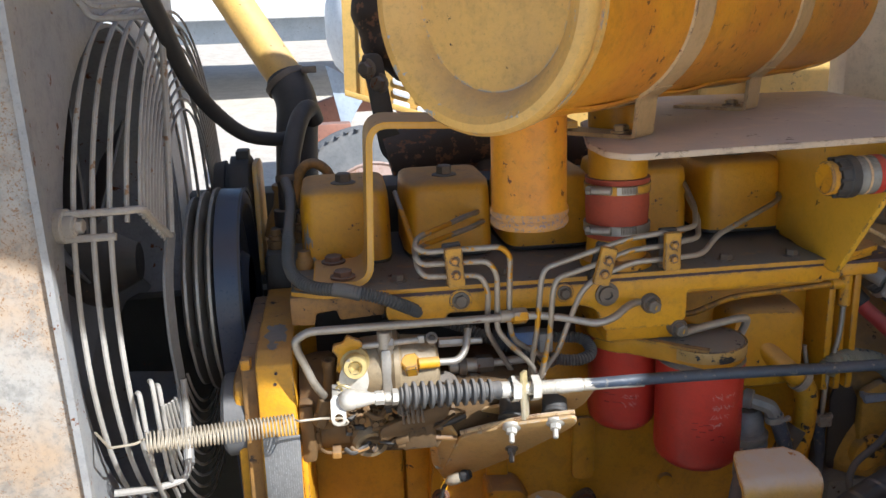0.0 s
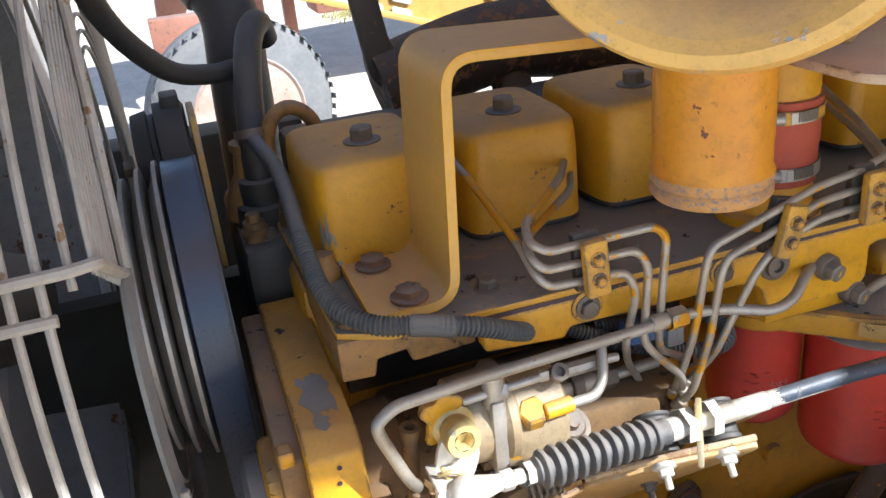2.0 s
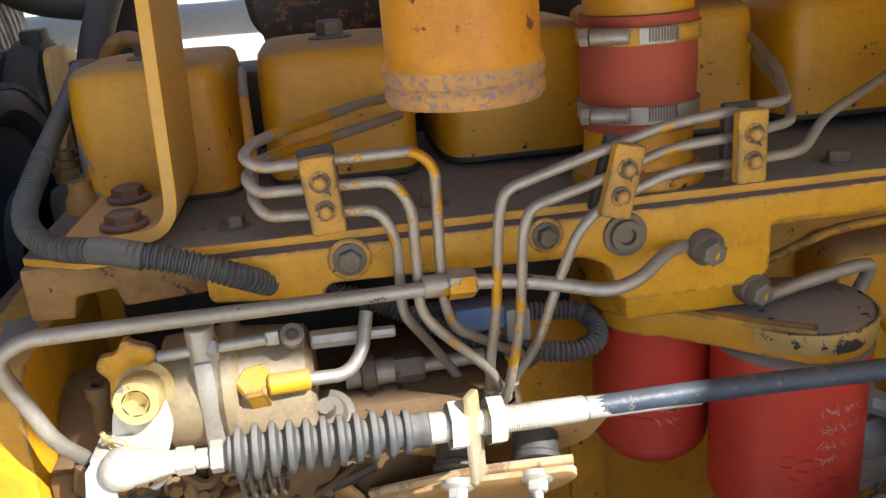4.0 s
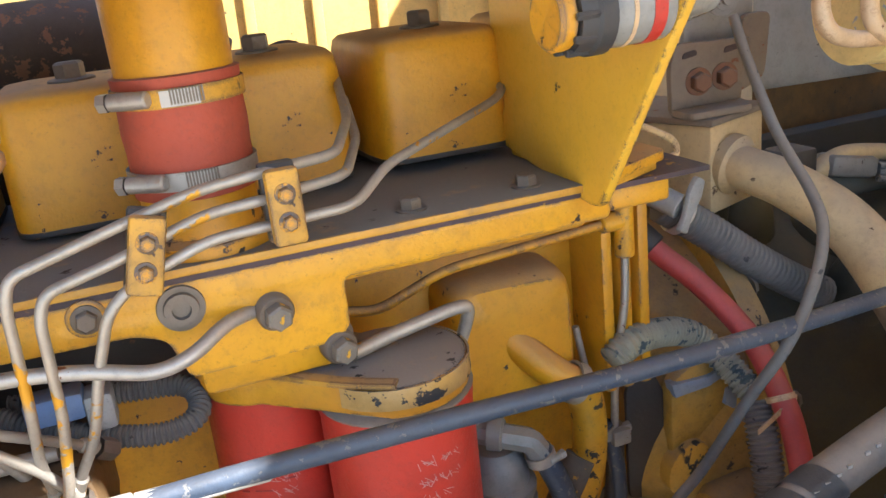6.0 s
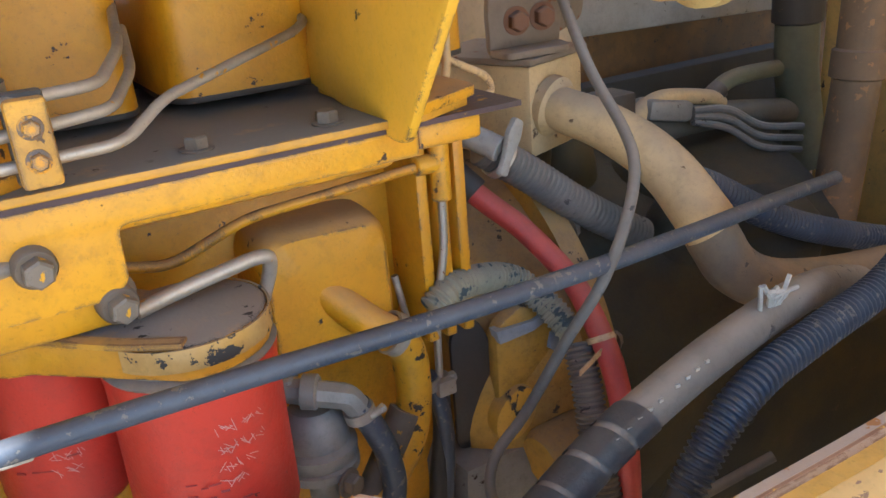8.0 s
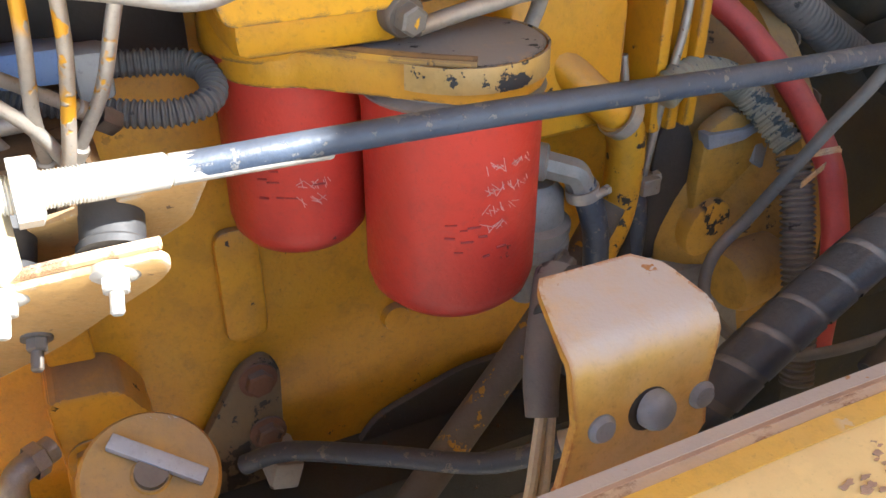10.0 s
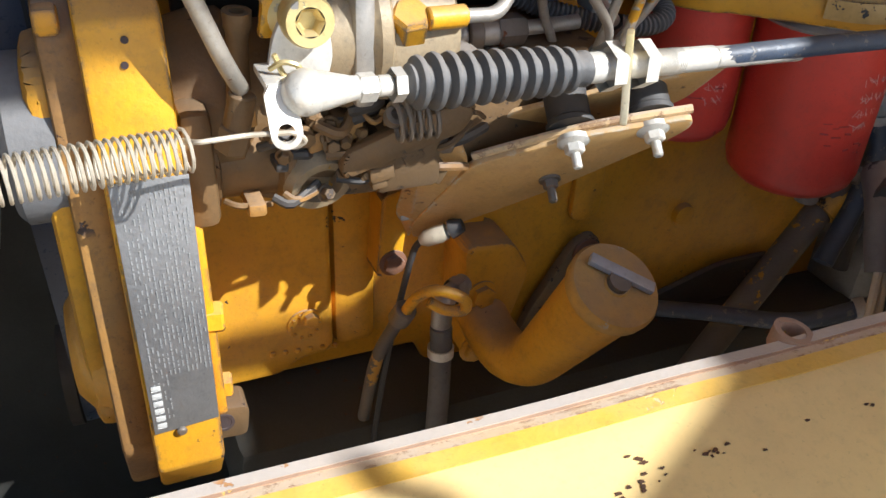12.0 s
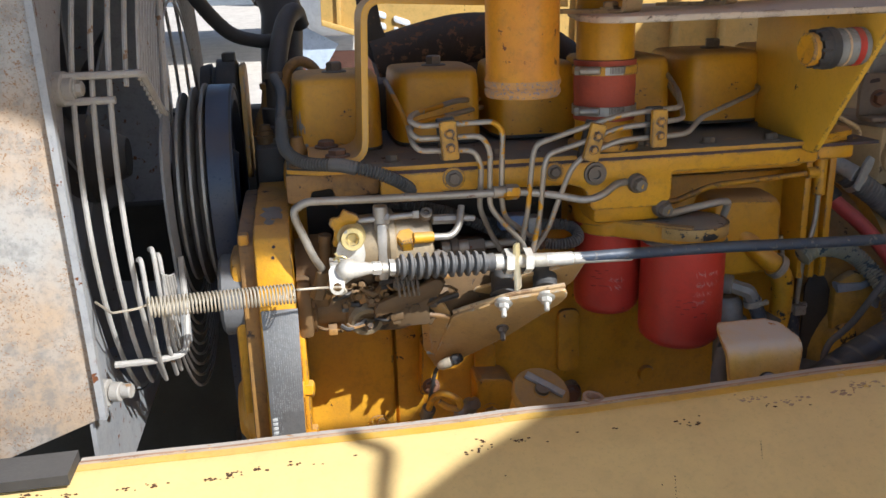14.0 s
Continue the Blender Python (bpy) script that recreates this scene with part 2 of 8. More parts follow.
CHALK = paint("chalk pale marking", (0.60, 0.30, 0.27), (0.52, 0.22, 0.20), dust=0.0, chips=0.0, rough=0.8)
# for shallow discs on the surface that paint in the dark of holes
HOLEBLACK = paint("black for the shade inside holes", (0.045, 0.03, 0.03), (0.06, 0.04, 0.04), dust=0.1, chips=0.0, rough=0.7)
LENS = paint("clear plastic body of the indicator", (0.22, 0.21, 0.19), (0.28, 0.27, 0.24), dust=0.2, chips=0.0, rough=0.18)
BLUEPL = paint("blue plastic plug", (0.10, 0.20, 0.46), (0.16, 0.24, 0.42), dust=0.7, chips=0.0, rough=0.5)
GROUND = paint("pale dry dirt", (0.56, 0.50, 0.425), (0.48, 0.425, 0.355), dust=0.0, chips=0.2, chip=(0.34, 0.27, 0.2), rough=0.95, fine=40.0)
RUSTP2 = paint("pale pink scuffed rust", (0.50, 0.32, 0.20), (0.30, 0.15, 0.08), dust=0.2, chips=0.5, chip=(0.7, 0.45, 0.12), rough=0.8)
RUSTM = paint("dark brown rust spots", (0.10, 0.042, 0.018), (0.06, 0.03, 0.016), dust=0.0, chips=0.0, rough=0.9)
GUARD2 = paint("dull grey guard strap", (0.26, 0.26, 0.26), (0.20, 0.20, 0.20), dust=0.3, chips=0.3, rough=0.5)
CLEANBAND = paint("dusty tan strap steel", (0.62, 0.42, 0.19), (0.52, 0.37, 0.20), dust=0.6, chips=0.2, chip=(0.28, 0.13, 0.05), wear=0.4, dust_colour=(0.46, 0.38, 0.30))
RUSTB = paint("rusty brown bolt", (0.19, 0.085, 0.045), (0.14, 0.07, 0.04), dust=0.5, chips=0.2, rough=0.7)
YELLOW_FLAKE0 = paint("yellow rim paint flaked to black", (0.60, 0.33, 0.04), (0.45, 0.30, 0.12), dust=0.6, chips=0.8, chip=(0.04, 0.037, 0.036), rough=0.55, chip_scale=60.0)
YELLOW_DIRTY = paint("dirty yellow clamp paint", (0.66, 0.34, 0.02), (0.46, 0.26, 0.05), dust=0.5, chips=0.4, chip=(0.09, 0.06, 0.04), wear=0.8, stain=0.7, rough=0.5)
REDDARK = paint("dark red print", (0.30, 0.025, 0.022), (0.22, 0.02, 0.02), dust=0.1, chips=0.0, rough=0.6)
PRINTG = paint("dim worn print", (0.33, 0.33, 0.32), (0.26, 0.26, 0.25), dust=0.0, chips=0.0, rough=0.6)
GASKET = paint("purple-brown gasket", (0.085, 0.05, 0.052), (0.05, 0.035, 0.036), dust=0.2, chips=0.3, chip=(0.35, 0.20, 0.03), rough=0.7)
BANJO = paint("grey steel with yellow paint dabs", (0.24, 0.215, 0.18), (0.18, 0.155, 0.125), dust=0.4, chips=0.5, chip=(0.66, 0.36, 0.02), rough=0.5, metal=0.2, chip_scale=75.0)
DIRTYY = paint("dirty brown-yellow casting paint", (0.36, 0.185, 0.045), (0.21, 0.115, 0.045), dust=0.45, chips=0.4, stain=0.8, rough=0.6)
CHALKG = paint("pale worn print", (0.55, 0.55, 0.53), (0.48, 0.48, 0.46), dust=0.0, chips=0.0, rough=0.6)
PUMPB = paint("brown-stained pump aluminium", (0.38, 0.30, 0.19), (0.27, 0.18, 0.08), dust=0.35, chips=0.4, chip=(0.50, 0.26, 0.03), rough=0.5, metal=0.2, stain=0.6)
YELLOWZ = paint("pale yellow zinc and paint", (0.66, 0.52, 0.22), (0.60, 0.55, 0.42), dust=0.3, chips=0.2, chip=(0.3, 0.28, 0.25), rough=0.38, metal=0.45)
CREAMB = paint("dusty brown-cream bracket paint", (0.58, 0.345, 0.115), (0.52, 0.32, 0.13), dust=0.5, chips=0.2, chip=(0.12, 0.06, 0.03), dust_colour=(0.40, 0.32, 0.24), wear=0.5, wear_colour=(0.5, 0.45, 0.36))
SPRING = paint("dull spring steel", (0.52, 0.46, 0.36), (0.42, 0.35, 0.25), dust=0.15, chips=0.1, chip=RUST, rough=0.4, metal=0.25)
HANDLEM = paint("bare blue-grey steel with yellow traces", (0.42, 0.45, 0.50), (0.36, 0.38, 0.40), dust=0.2, chips=0.7, chip=(0.55, 0.30, 0.04), chip_scale=40.0, rough=0.45, metal=0.3)
LINKM = paint("dark flaking paint on a link plate", (0.22, 0.15, 0.07), (0.15, 0.12, 0.085), dust=0.25, chips=1.0, chip=(0.04, 0.036, 0.032), chip_scale=34.0, rough=0.6)
OCHREC = paint("dusty ochre cap paint", (0.54, 0.30, 0.045), (0.44, 0.26, 0.08), dust=0.45, chips=0.35, chip=(0.4, 0.36, 0.3), rough=0.6)
CHIPPED = paint("flaking yellow over dark steel", (0.10, 0.085, 0.07), (0.14, 0.11, 0.08), dust=0.4, chips=0.6, chip=(0.45, 0.24, 0.03), rough=0.6)
YELLOW_FLAKE = paint("flaking yellow paint on a hose", (0.64, 0.33, 0.015), (0.56, 0.28, 0.015), dust=0.3, chips=0.75, chip=(0.035, 0.03, 0.026), rough=0.5)
GREYM = paint("dull grey pump metal", (0.27, 0.265, 0.25), (0.21, 0.20, 0.19), dust=0.5, chips=0.1, rough=0.5, metal=0.3)
RUSTP = paint("pinkish rust on steel", (0.40, 0.24, 0.15), (0.34, 0.17, 0.09), dust=0.4, chips=0.4, chip=(0.5, 0.3, 0.05), rough=0.7)
OLIVE = paint("dusty olive-grey hose", (0.085, 0.080, 0.065), (0.11, 0.10, 0.08), dust=0.3, chips=0.0, rough=0.7)
OLIVE2 = paint("olive pipe paint", (0.13, 0.125, 0.075), (0.10, 0.10, 0.065), dust=0.25, chips=0.15, chip=(0.2, 0.12, 0.05), rough=0.6)
RUSTPIPE = paint("brown rusty pipe", (0.20, 0.12, 0.06), (0.14, 0.085, 0.045), dust=0.2, chips=0.5, chip=(0.30, 0.15, 0.06), rough=0.7)
LOOMTAN = paint("flaking tan tape over green loom", (0.30, 0.28, 0.20), (0.16, 0.20, 0.20), dust=0.4, chips=1.0, chip=(0.05, 0.075, 0.09), rough=0.75)
CREAM2 = paint("cream yellow frame paint", (0.55, 0.39, 0.19), (0.46, 0.34, 0.19), dust=0.5, chips=0.12, chip=(0.10, 0.06, 0.03), rough=0.55)
LEADB = paint("brown grey steel bracket", (0.20, 0.155, 0.115), (0.16, 0.12, 0.085), dust=0.4, chips=0.3, chip=RUST, rough=0.6)
BROWN = paint("oily rust brown liner", (0.24, 0.115, 0.03), (0.10, 0.06, 0.03), dust=0.3, chips=0.4, chip=(0.03, 0.025, 0.02), rough=0.6, stain=0.7)
PALEC = paint("pale cream panel paint", (0.62, 0.54, 0.40), (0.56, 0.48, 0.36), dust=0.3, chips=0.1)
YELLOWL = paint("light yellow cylinder paint", (0.72, 0.55, 0.22), (0.66, 0.50, 0.22), dust=0.3, chips=0.35, chip=(0.35, 0.36, 0.38), rough=0.45)
GREYV = paint("pale grey valve metal", (0.40, 0.40, 0.38), (0.33, 0.33, 0.32), dust=0.3, chips=0.1, rough=0.5)
WRAP = paint("black spiral plastic", (0.075, 0.085, 0.100), (0.10, 0.11, 0.125), dust=0.35, chips=0.2, chip=(0.18, 0.17, 0.15), rough=0.42)
EXH = paint("pitted exhaust iron", (0.055, 0.04, 0.03), (0.04, 0.03, 0.025), dust=0.25, chips=0.9, chip=(0.17, 0.09, 0.05), rough=0.8, fine=120)
PANELY = paint("sun-bleached yellow sheet", (0.72, 0.46, 0.13), (0.66, 0.43, 0.14), dust=0.2, chips=0.1)
RIM = paint("dusty pale wheel rim", (0.42, 0.31, 0.27), (0.36, 0.24, 0.19), dust=0.3, chips=0.3, chip=(0.25, 0.09, 0.05))
RUSTFRAME = paint("rust red frame paint", (0.34, 0.15, 0.10), (0.28, 0.13, 0.09), dust=0.4, chips=0.4, chip=(0.12, 0.05, 0.03))
PALEB = paint("pale blue grey sheet", (0.40, 0.46, 0.54), (0.34, 0.40, 0.48), dust=0.2, chips=0.2)
GRASS = paint("dry grass", (0.33, 0.30, 0.10), (0.28, 0.24, 0.09), dust=0.0, chips=0.0, rough=0.9)


# ---- building helpers ----
def thing(name, label, category, at=(0, 0, 0), group="", kind=""):
    ob = new(name)
    ob.location = at
    ob.empty_display_size = 0.02
    return tagged(ob, label, category, group, kind)


def root_of(ob):
    while ob.parent:
        ob = ob.parent
    return ob


def part(name, bm, material, parent=None, label="", sharp=38.0):
    """Links bm, built in world places, as ONE mesh object under parent."""
    if parent is not None:
        bmesh.ops.translate(bm, verts=bm.verts, vec=-root_of(parent).location)
    bmesh.ops.recalc_face_normals(bm, faces=bm.faces)
    me = bpy.data.meshes.new(name)
    bm.to_mesh(me)
    bm.free()
    me.shade_smooth()
    me.set_sharp_from_angle(angle=radians(sharp))
    me.materials.append(material)
    ob = new(name, me)
    if parent is not None:
        ob.parent = parent
    if label:
        ob["label"] = label
    return ob


def single(name, bm, material, label, category, kind="", group="", sharp=38.0):
    return tagged(part(name, bm, material, None, "", sharp), label, category, group, kind)


def mesh():
    return bmesh.new()


def facing(axis, up=(0, 0, 1)):
    """Matrix whose z runs along axis."""
    z = Vector(axis).normalized()
    u = Vector(up)
    if abs(z.dot(u)) > 0.98:
        u = Vector((0, 1, 0))
    x = u.cross(z).normalized()
    y = z.cross(x)
    return Matrix((x, y, z)).transposed().to_4x4()


def box(bm, lo, hi, bevel=0.003, segs=2, turn=None):
    c = [(a + b) / 2 for a, b in zip(lo, hi)]
    m = Matrix.Translation(c) @ (turn or Matrix()) @ Matrix.Diagonal((*[b - a for a, b in zip(lo, hi)], 1))
    r = bmesh.ops.create_cube(bm, size=1.0, matrix=m)
    if bevel > 0:
        es = list({e for v in r["verts"] for e in v.link_edges})
        bmesh.ops.bevel(bm, geom=es, offset=bevel, segments=segs, affect="EDGES", profile=0.5)
    return bm


def lathe(bm, a, axis, profile, n=24, closed=True):
    """Turns a profile of (distance along the axis, radius) round the axis through a."""
    m = Matrix.Translation(a) @ facing(axis)
    rings = []
    for d, r in profile:
        if r <= 1e-6:
            rings.append([bm.verts.new(m @ Vector((0, 0, d)))])
        else:
            rings.append([bm.verts.new(m @ Vector((r * math.cos(6.28318530718 * i / n), r * math.sin(6.28318530718 * i / n), d))) for i in range(n)])
    for p, q in zip(rings, rings[1:]):
        for i in range(n):
            j = (i + 1) % n
            if len(p) == 1 and len(q) > 1:
                bm.faces.new((p[0], q[i], q[j]))
            elif len(q) == 1 and len(p) > 1:
                bm.faces.new((p[i], p[j], q[0]))
            elif len(p) > 1:
                bm.faces.new((p[i], p[j], q[j], q[i]))
    if closed:
        for ring, flip in ((rings[0], True), (rings[-1], False)):
            if len(ring) > 2:
                bm.faces.new(ring[::-1] if flip else ring)
    return bm


def rod(bm, a, b, r, n=16, c=0.0012, r2=None):
    a, b = Vector(a), Vector(b)
    h = (b - a).length
    r2 = r if r2 is None else r2
    c = min(c, h / 3, r / 3)
    return lathe(bm, a, b - a, [(0, r - c), (c, r), (h - c, r2), (h, r2 - c)], n)


def hexa(bm, a, axis, r, h, turn=0.0, washer=True, socket=False):
    """A hexagon head of corner radius r and height h, with a washer under it."""
    ax = Vector(axis).normalized()
    m = Matrix.Translation(a) @ facing(ax) @ Matrix.Rotation(turn, 4, "Z")
    if washer:
        lathe(bm, a, ax, [(-0.0005, r * 1.35), (r * 0.16, r * 1.35), (r * 0.2, r * 1.28)], 18)
    lo = [bm.verts.new(m @ Vector((r * math.cos(i * 1.0472), r * math.sin(i * 1.0472), 0))) for i in range(6)]
    hi = [bm.verts.new(m @ Vector((r * math.cos(i * 1.0472), r * math.sin(i * 1.0472), h * 0.86))) for i in range(6)]
    tp = [bm.verts.new(m @ Vector((r * 0.82 * math.cos(i * 1.0472), r * 0.82 * math.sin(i * 1.0472), h))) for i in range(6)]
    for p, q in ((lo, hi), (hi, tp)):
        for i in range(6):
            j = (i + 1) % 6
            bm.faces.new((p[i], p[j], q[j], q[i]))
    bm.faces.new(tp)
    return bm


def smooth_path(pts, n=6):
    """Points of a curve that glides through pts."""
    p = [Vector(v) for v in pts]
    p = [2 * p[0] - p[1]] + p + [2 * p[-1] - p[-2]]
    out = []
    for i in range(1, len(p) - 2):
        for k in range(n):
            t = k / n
            a, b, c, d = p[i - 1], p[i], p[i + 1], p[i + 2]
            out.append(0.5 * (2 * b + (c - a) * t + (2 * a - 5 * b + 4 * c - d) * t * t + (3 * b - a - 3 * c + d) * t ** 3))
    return out + [p[-2]]


def bent_path(pts, r=0.012, n=5):
    """Straight runs joined by bends of radius about r."""
    p = [Vector(v) for v in pts]
    out = [p[0]]
    for a, b, c in zip(p, p[1:], p[2:]):
        d = min(r, (a - b).length * 0.48, (c - b).length * 0.48)
        u, w = b + (a - b).normalized() * d, b + (c - b).normalized() * d
        for k in range(n + 1):
            t = k / n
            out.append(u * (1 - t) ** 2 + b * 2 * t * (1 - t) + w * t * t)
    return out + [p[-1]]


def even(path, step):
    """Points along path at even steps."""
    out, left = [path[0]], step
    for a, b in zip(path, path[1:]):
        d = (b - a).length
        pos = 0.0
        while d - pos >= left:
            pos += left
            out.append(a.lerp(b, pos / d))
            left = step
        left -= d - pos
    return out + [path[-1]]


def sweep(bm, path, r, n=10, caps=True):
    """A round bar along path; r is a radius or a function of the index and the distance."""
    prev, up, rings, dist = None, None, [], 0.0
    for i, p in enumerate(path):
        a, b = path[max(i - 1, 0)], path[min(i + 1, len(path) - 1)]
        tan = (b - a)
        if tan.length < 1e-7:
            continue
        tan.normalize()
        if up is None:
            up = Vector((0, 0, 1)) if abs(tan.z) < 0.9 else Vector((0, 1, 0))
        side = tan.cross(up).normalized()
        up = side.cross(tan).normalized()
        if prev is not None:
            dist += (p - prev).length
        prev = p
        rr = r(i, dist) if callable(r) else r
        rings.append([bm.verts.new(p + rr * (math.cos(6.28318530718 * k / n) * side + math.sin(6.28318530718 * k / n) * up)) for k in range(n)])
    for p, q in zip(rings, rings[1:]):
        for k in range(n):
            j = (k + 1) % n
            bm.faces.new((p[k], p[j], q[j], q[k]))
    if caps:
        bm.faces.new(rings[0][::-1])
        bm.faces.new(rings[-1])
    return bm


def ribbed(bm, path, r, pitch=0.005, depth=0.0016, n=12):
    """A corrugated sleeve."""
    pts = even(path, pitch / 4)
    return sweep(bm, pts, lambda i, d: r + (depth if i % 4 in (1, 2) else -depth), n)


def outline(bm, pts, origin, u, v, thick, bevel=0.0015, holes=()):
    """A plate: pts in the plane (u, v) through origin, given its thickness along u x v; round holes as (u, v, r) are set in as dark recesses."""
    o, u, v = Vector(origin), Vector(u).normalized(), Vector(v).normalized()
    w = u.cross(v).normalized() * thick
    lo = [bm.verts.new(o + u * a + v * b) for a, b in pts]
    f = bm.faces.new(lo)
    r = bmesh.ops.extrude_face_region(bm, geom=[f])
    vs = [e for e in r["geom"] if isinstance(e, bmesh.types.BMVert)]
    bmesh.ops.translate(bm, verts=vs, vec=w)
    if bevel > 0:
        es = list({e for x in lo + vs for e in x.link_edges})
        bmesh.ops.bevel(bm, geom=es, offset=bevel, segments=2, affect="EDGES", profile=0.5)
    return bm


def rounded(pts, r, n=4):
    """Rounds the corners of a closed flat outline."""
    p = [Vector((*q, 0)) for q in pts]
    out = []
    for i, b in enumerate(p):
        a, c = p[i - 1], p[(i + 1) % len(p)]
        d = min(r, (a - b).length * 0.45, (c - b).length * 0.45)
        s, e = b + (a - b).normalized() * d, b + (c - b).normalized() * d
        for k in range(n + 1):
            t = k / n
            q = s * (1 - t) ** 2 + b * 2 * t * (1 - t) + e * t * t
            out.append((q.x, q.y))
    return out


def ball(bm, c, r, seg=16, flat=(1, 1, 1)):
    bmesh.ops.create_uvsphere(bm, u_segments=seg, v_segments=seg // 2, radius=r, matrix=Matrix.Translation(c) @ Matrix.Diagonal((*flat, 1)))
    return bm


def strip(bm, path, width, thick, side):
    """A flat bar swept along path; side is the direction of its width."""
    s = Vector(side).normalized()
    rings = []
    for i, p in enumerate(path):
        a, b = path[max(i - 1, 0)], path[min(i + 1, len(path) - 1)]
        nrm = (b - a).normalized().cross(s).normalized()
        rings.append([bm.verts.new(p + s * width * x + nrm * thick * y) for x, y in ((-0.5, -0.5), (0.5, -0.5), (0.5, 0.5), (-0.5, 0.5))])
    for p, q in zip(rings, rings[1:]):
        for k in range(4):
            j = (k + 1) % 4
            bm.faces.new((p[k], p[j], q[j], q[k]))
    bm.faces.new(rings[0][::-1])
    bm.faces.new(rings[-1])
    return bm


def bolt(name, a, axis, r, h, parent, material=None, turn=0.3, label=""):
    return part(name, hexa(mesh(), a, axis, r, h, turn), material or BOLT, parent, label)


# ---- the large structure ----
def ground_sheet():
    bm = mesh()
    n = 40
    grid = [[bm.verts.new(((i - n / 2) ** 3 * 0.03, (j - n / 2) ** 3 * 0.03, 0)) for j in range(n + 1)] for i in range(n + 1)]
    for row in grid:
        for v in row:
            rise = 0.115 * min(max(v.co.y - 0.5, 0), 60)
            v.co.z = 0.05 + rise + (0.03 * noise.noise(v.co * 0.8) if abs(v.co.y) < 30 else 0)
    for i in range(n):
        for j in range(n):
            bm.faces.new((grid[i][j], grid[i + 1][j], grid[i + 1][j + 1], grid[i][j + 1]))
    single("ground", bm, GROUND, "pale sunlit dirt yard round the machine", "ground", kind="structure")


ground_sheet()

# unseen hood and cab that shade the bay; floor pan and liners of the bay
hood = thing("hood_roof", "unseen yellow engine hood over the bay, edge cut to fit its shadow", "hood", (0, 0.5, 2.76), kind="structure")
# out of view; the front edge follows the wanted shadow line
part("roof_sheet", outline(mesh(), [(-1.3, 0.27), (0.3, 0.175), (0.49, 0.123), (0.606, 0.083), (0.89, 0.050), (0.95, 0.06), (1.035, 0.085), (1.42, 0.048), (1.42, 0.98), (-1.3, 0.98)], (0, 0, 2.763), (1, 0, 0), (0, 1, 0), 0.03, 0.004), TAN, hood)
# unseen rod, bent to throw the crooked shadow on the ledge
part("shadow_rod", sweep(mesh(), bent_path([(1.04, -0.216, 2.7), (1.037, -0.234, 2.7), (1.078, -0.262, 2.7), (1.077, -0.31, 2.7), (1.10, -0.40, 2.72), (1.12, -0.50, 2.77)], 0.01), 0.009, 8), STEEL, hood)
bm = box(mesh(), (1.9, -0.9, 0.5), (2.6, 1.62, 2.9), 0.02)
# added plate, its edge and narrow spur cut to shade ledge and block
outline(bm, [(1.0, -0.63), (1.230, -0.382), (1.330, -0.303), (1.328, -0.26), (1.335, -0.125), (1.18, -0.112), (1.18, -0.094), (1.365, -0.090), (1.385, -0.05), (1.395, 0.01), (1.395, 1.0), (1.9, 1.0), (1.9, -0.9), (1.0, -0.9)], (0, 0, 2.765), (1, 0, 0), (0, 1, 0), 0.03, 0.004)
single("cab_shade_wall", bm, TAN, "unseen yellow cab wall and plate, added to shade the bay", "cab wall", kind="structure")
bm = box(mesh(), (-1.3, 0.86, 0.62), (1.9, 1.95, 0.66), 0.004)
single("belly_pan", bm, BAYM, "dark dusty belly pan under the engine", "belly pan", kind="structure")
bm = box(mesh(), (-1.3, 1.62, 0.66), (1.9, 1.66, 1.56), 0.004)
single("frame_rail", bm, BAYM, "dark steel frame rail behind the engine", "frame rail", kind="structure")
# added dark box that keeps the bright yard from showing behind the fan
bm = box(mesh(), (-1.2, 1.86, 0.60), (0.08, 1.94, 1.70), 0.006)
single("dark_blocker", bm, BAYM, "added dark blocker behind the fan that hides the bright yard", "frame rail", kind="structure")


def lip_y(x):
    return 0.885 - 0.045 * (x - 0.3)


def lip_z(x):
    return 1.448 + (0.055 if x > 0.3 else 0.03) * (x - 0.3)


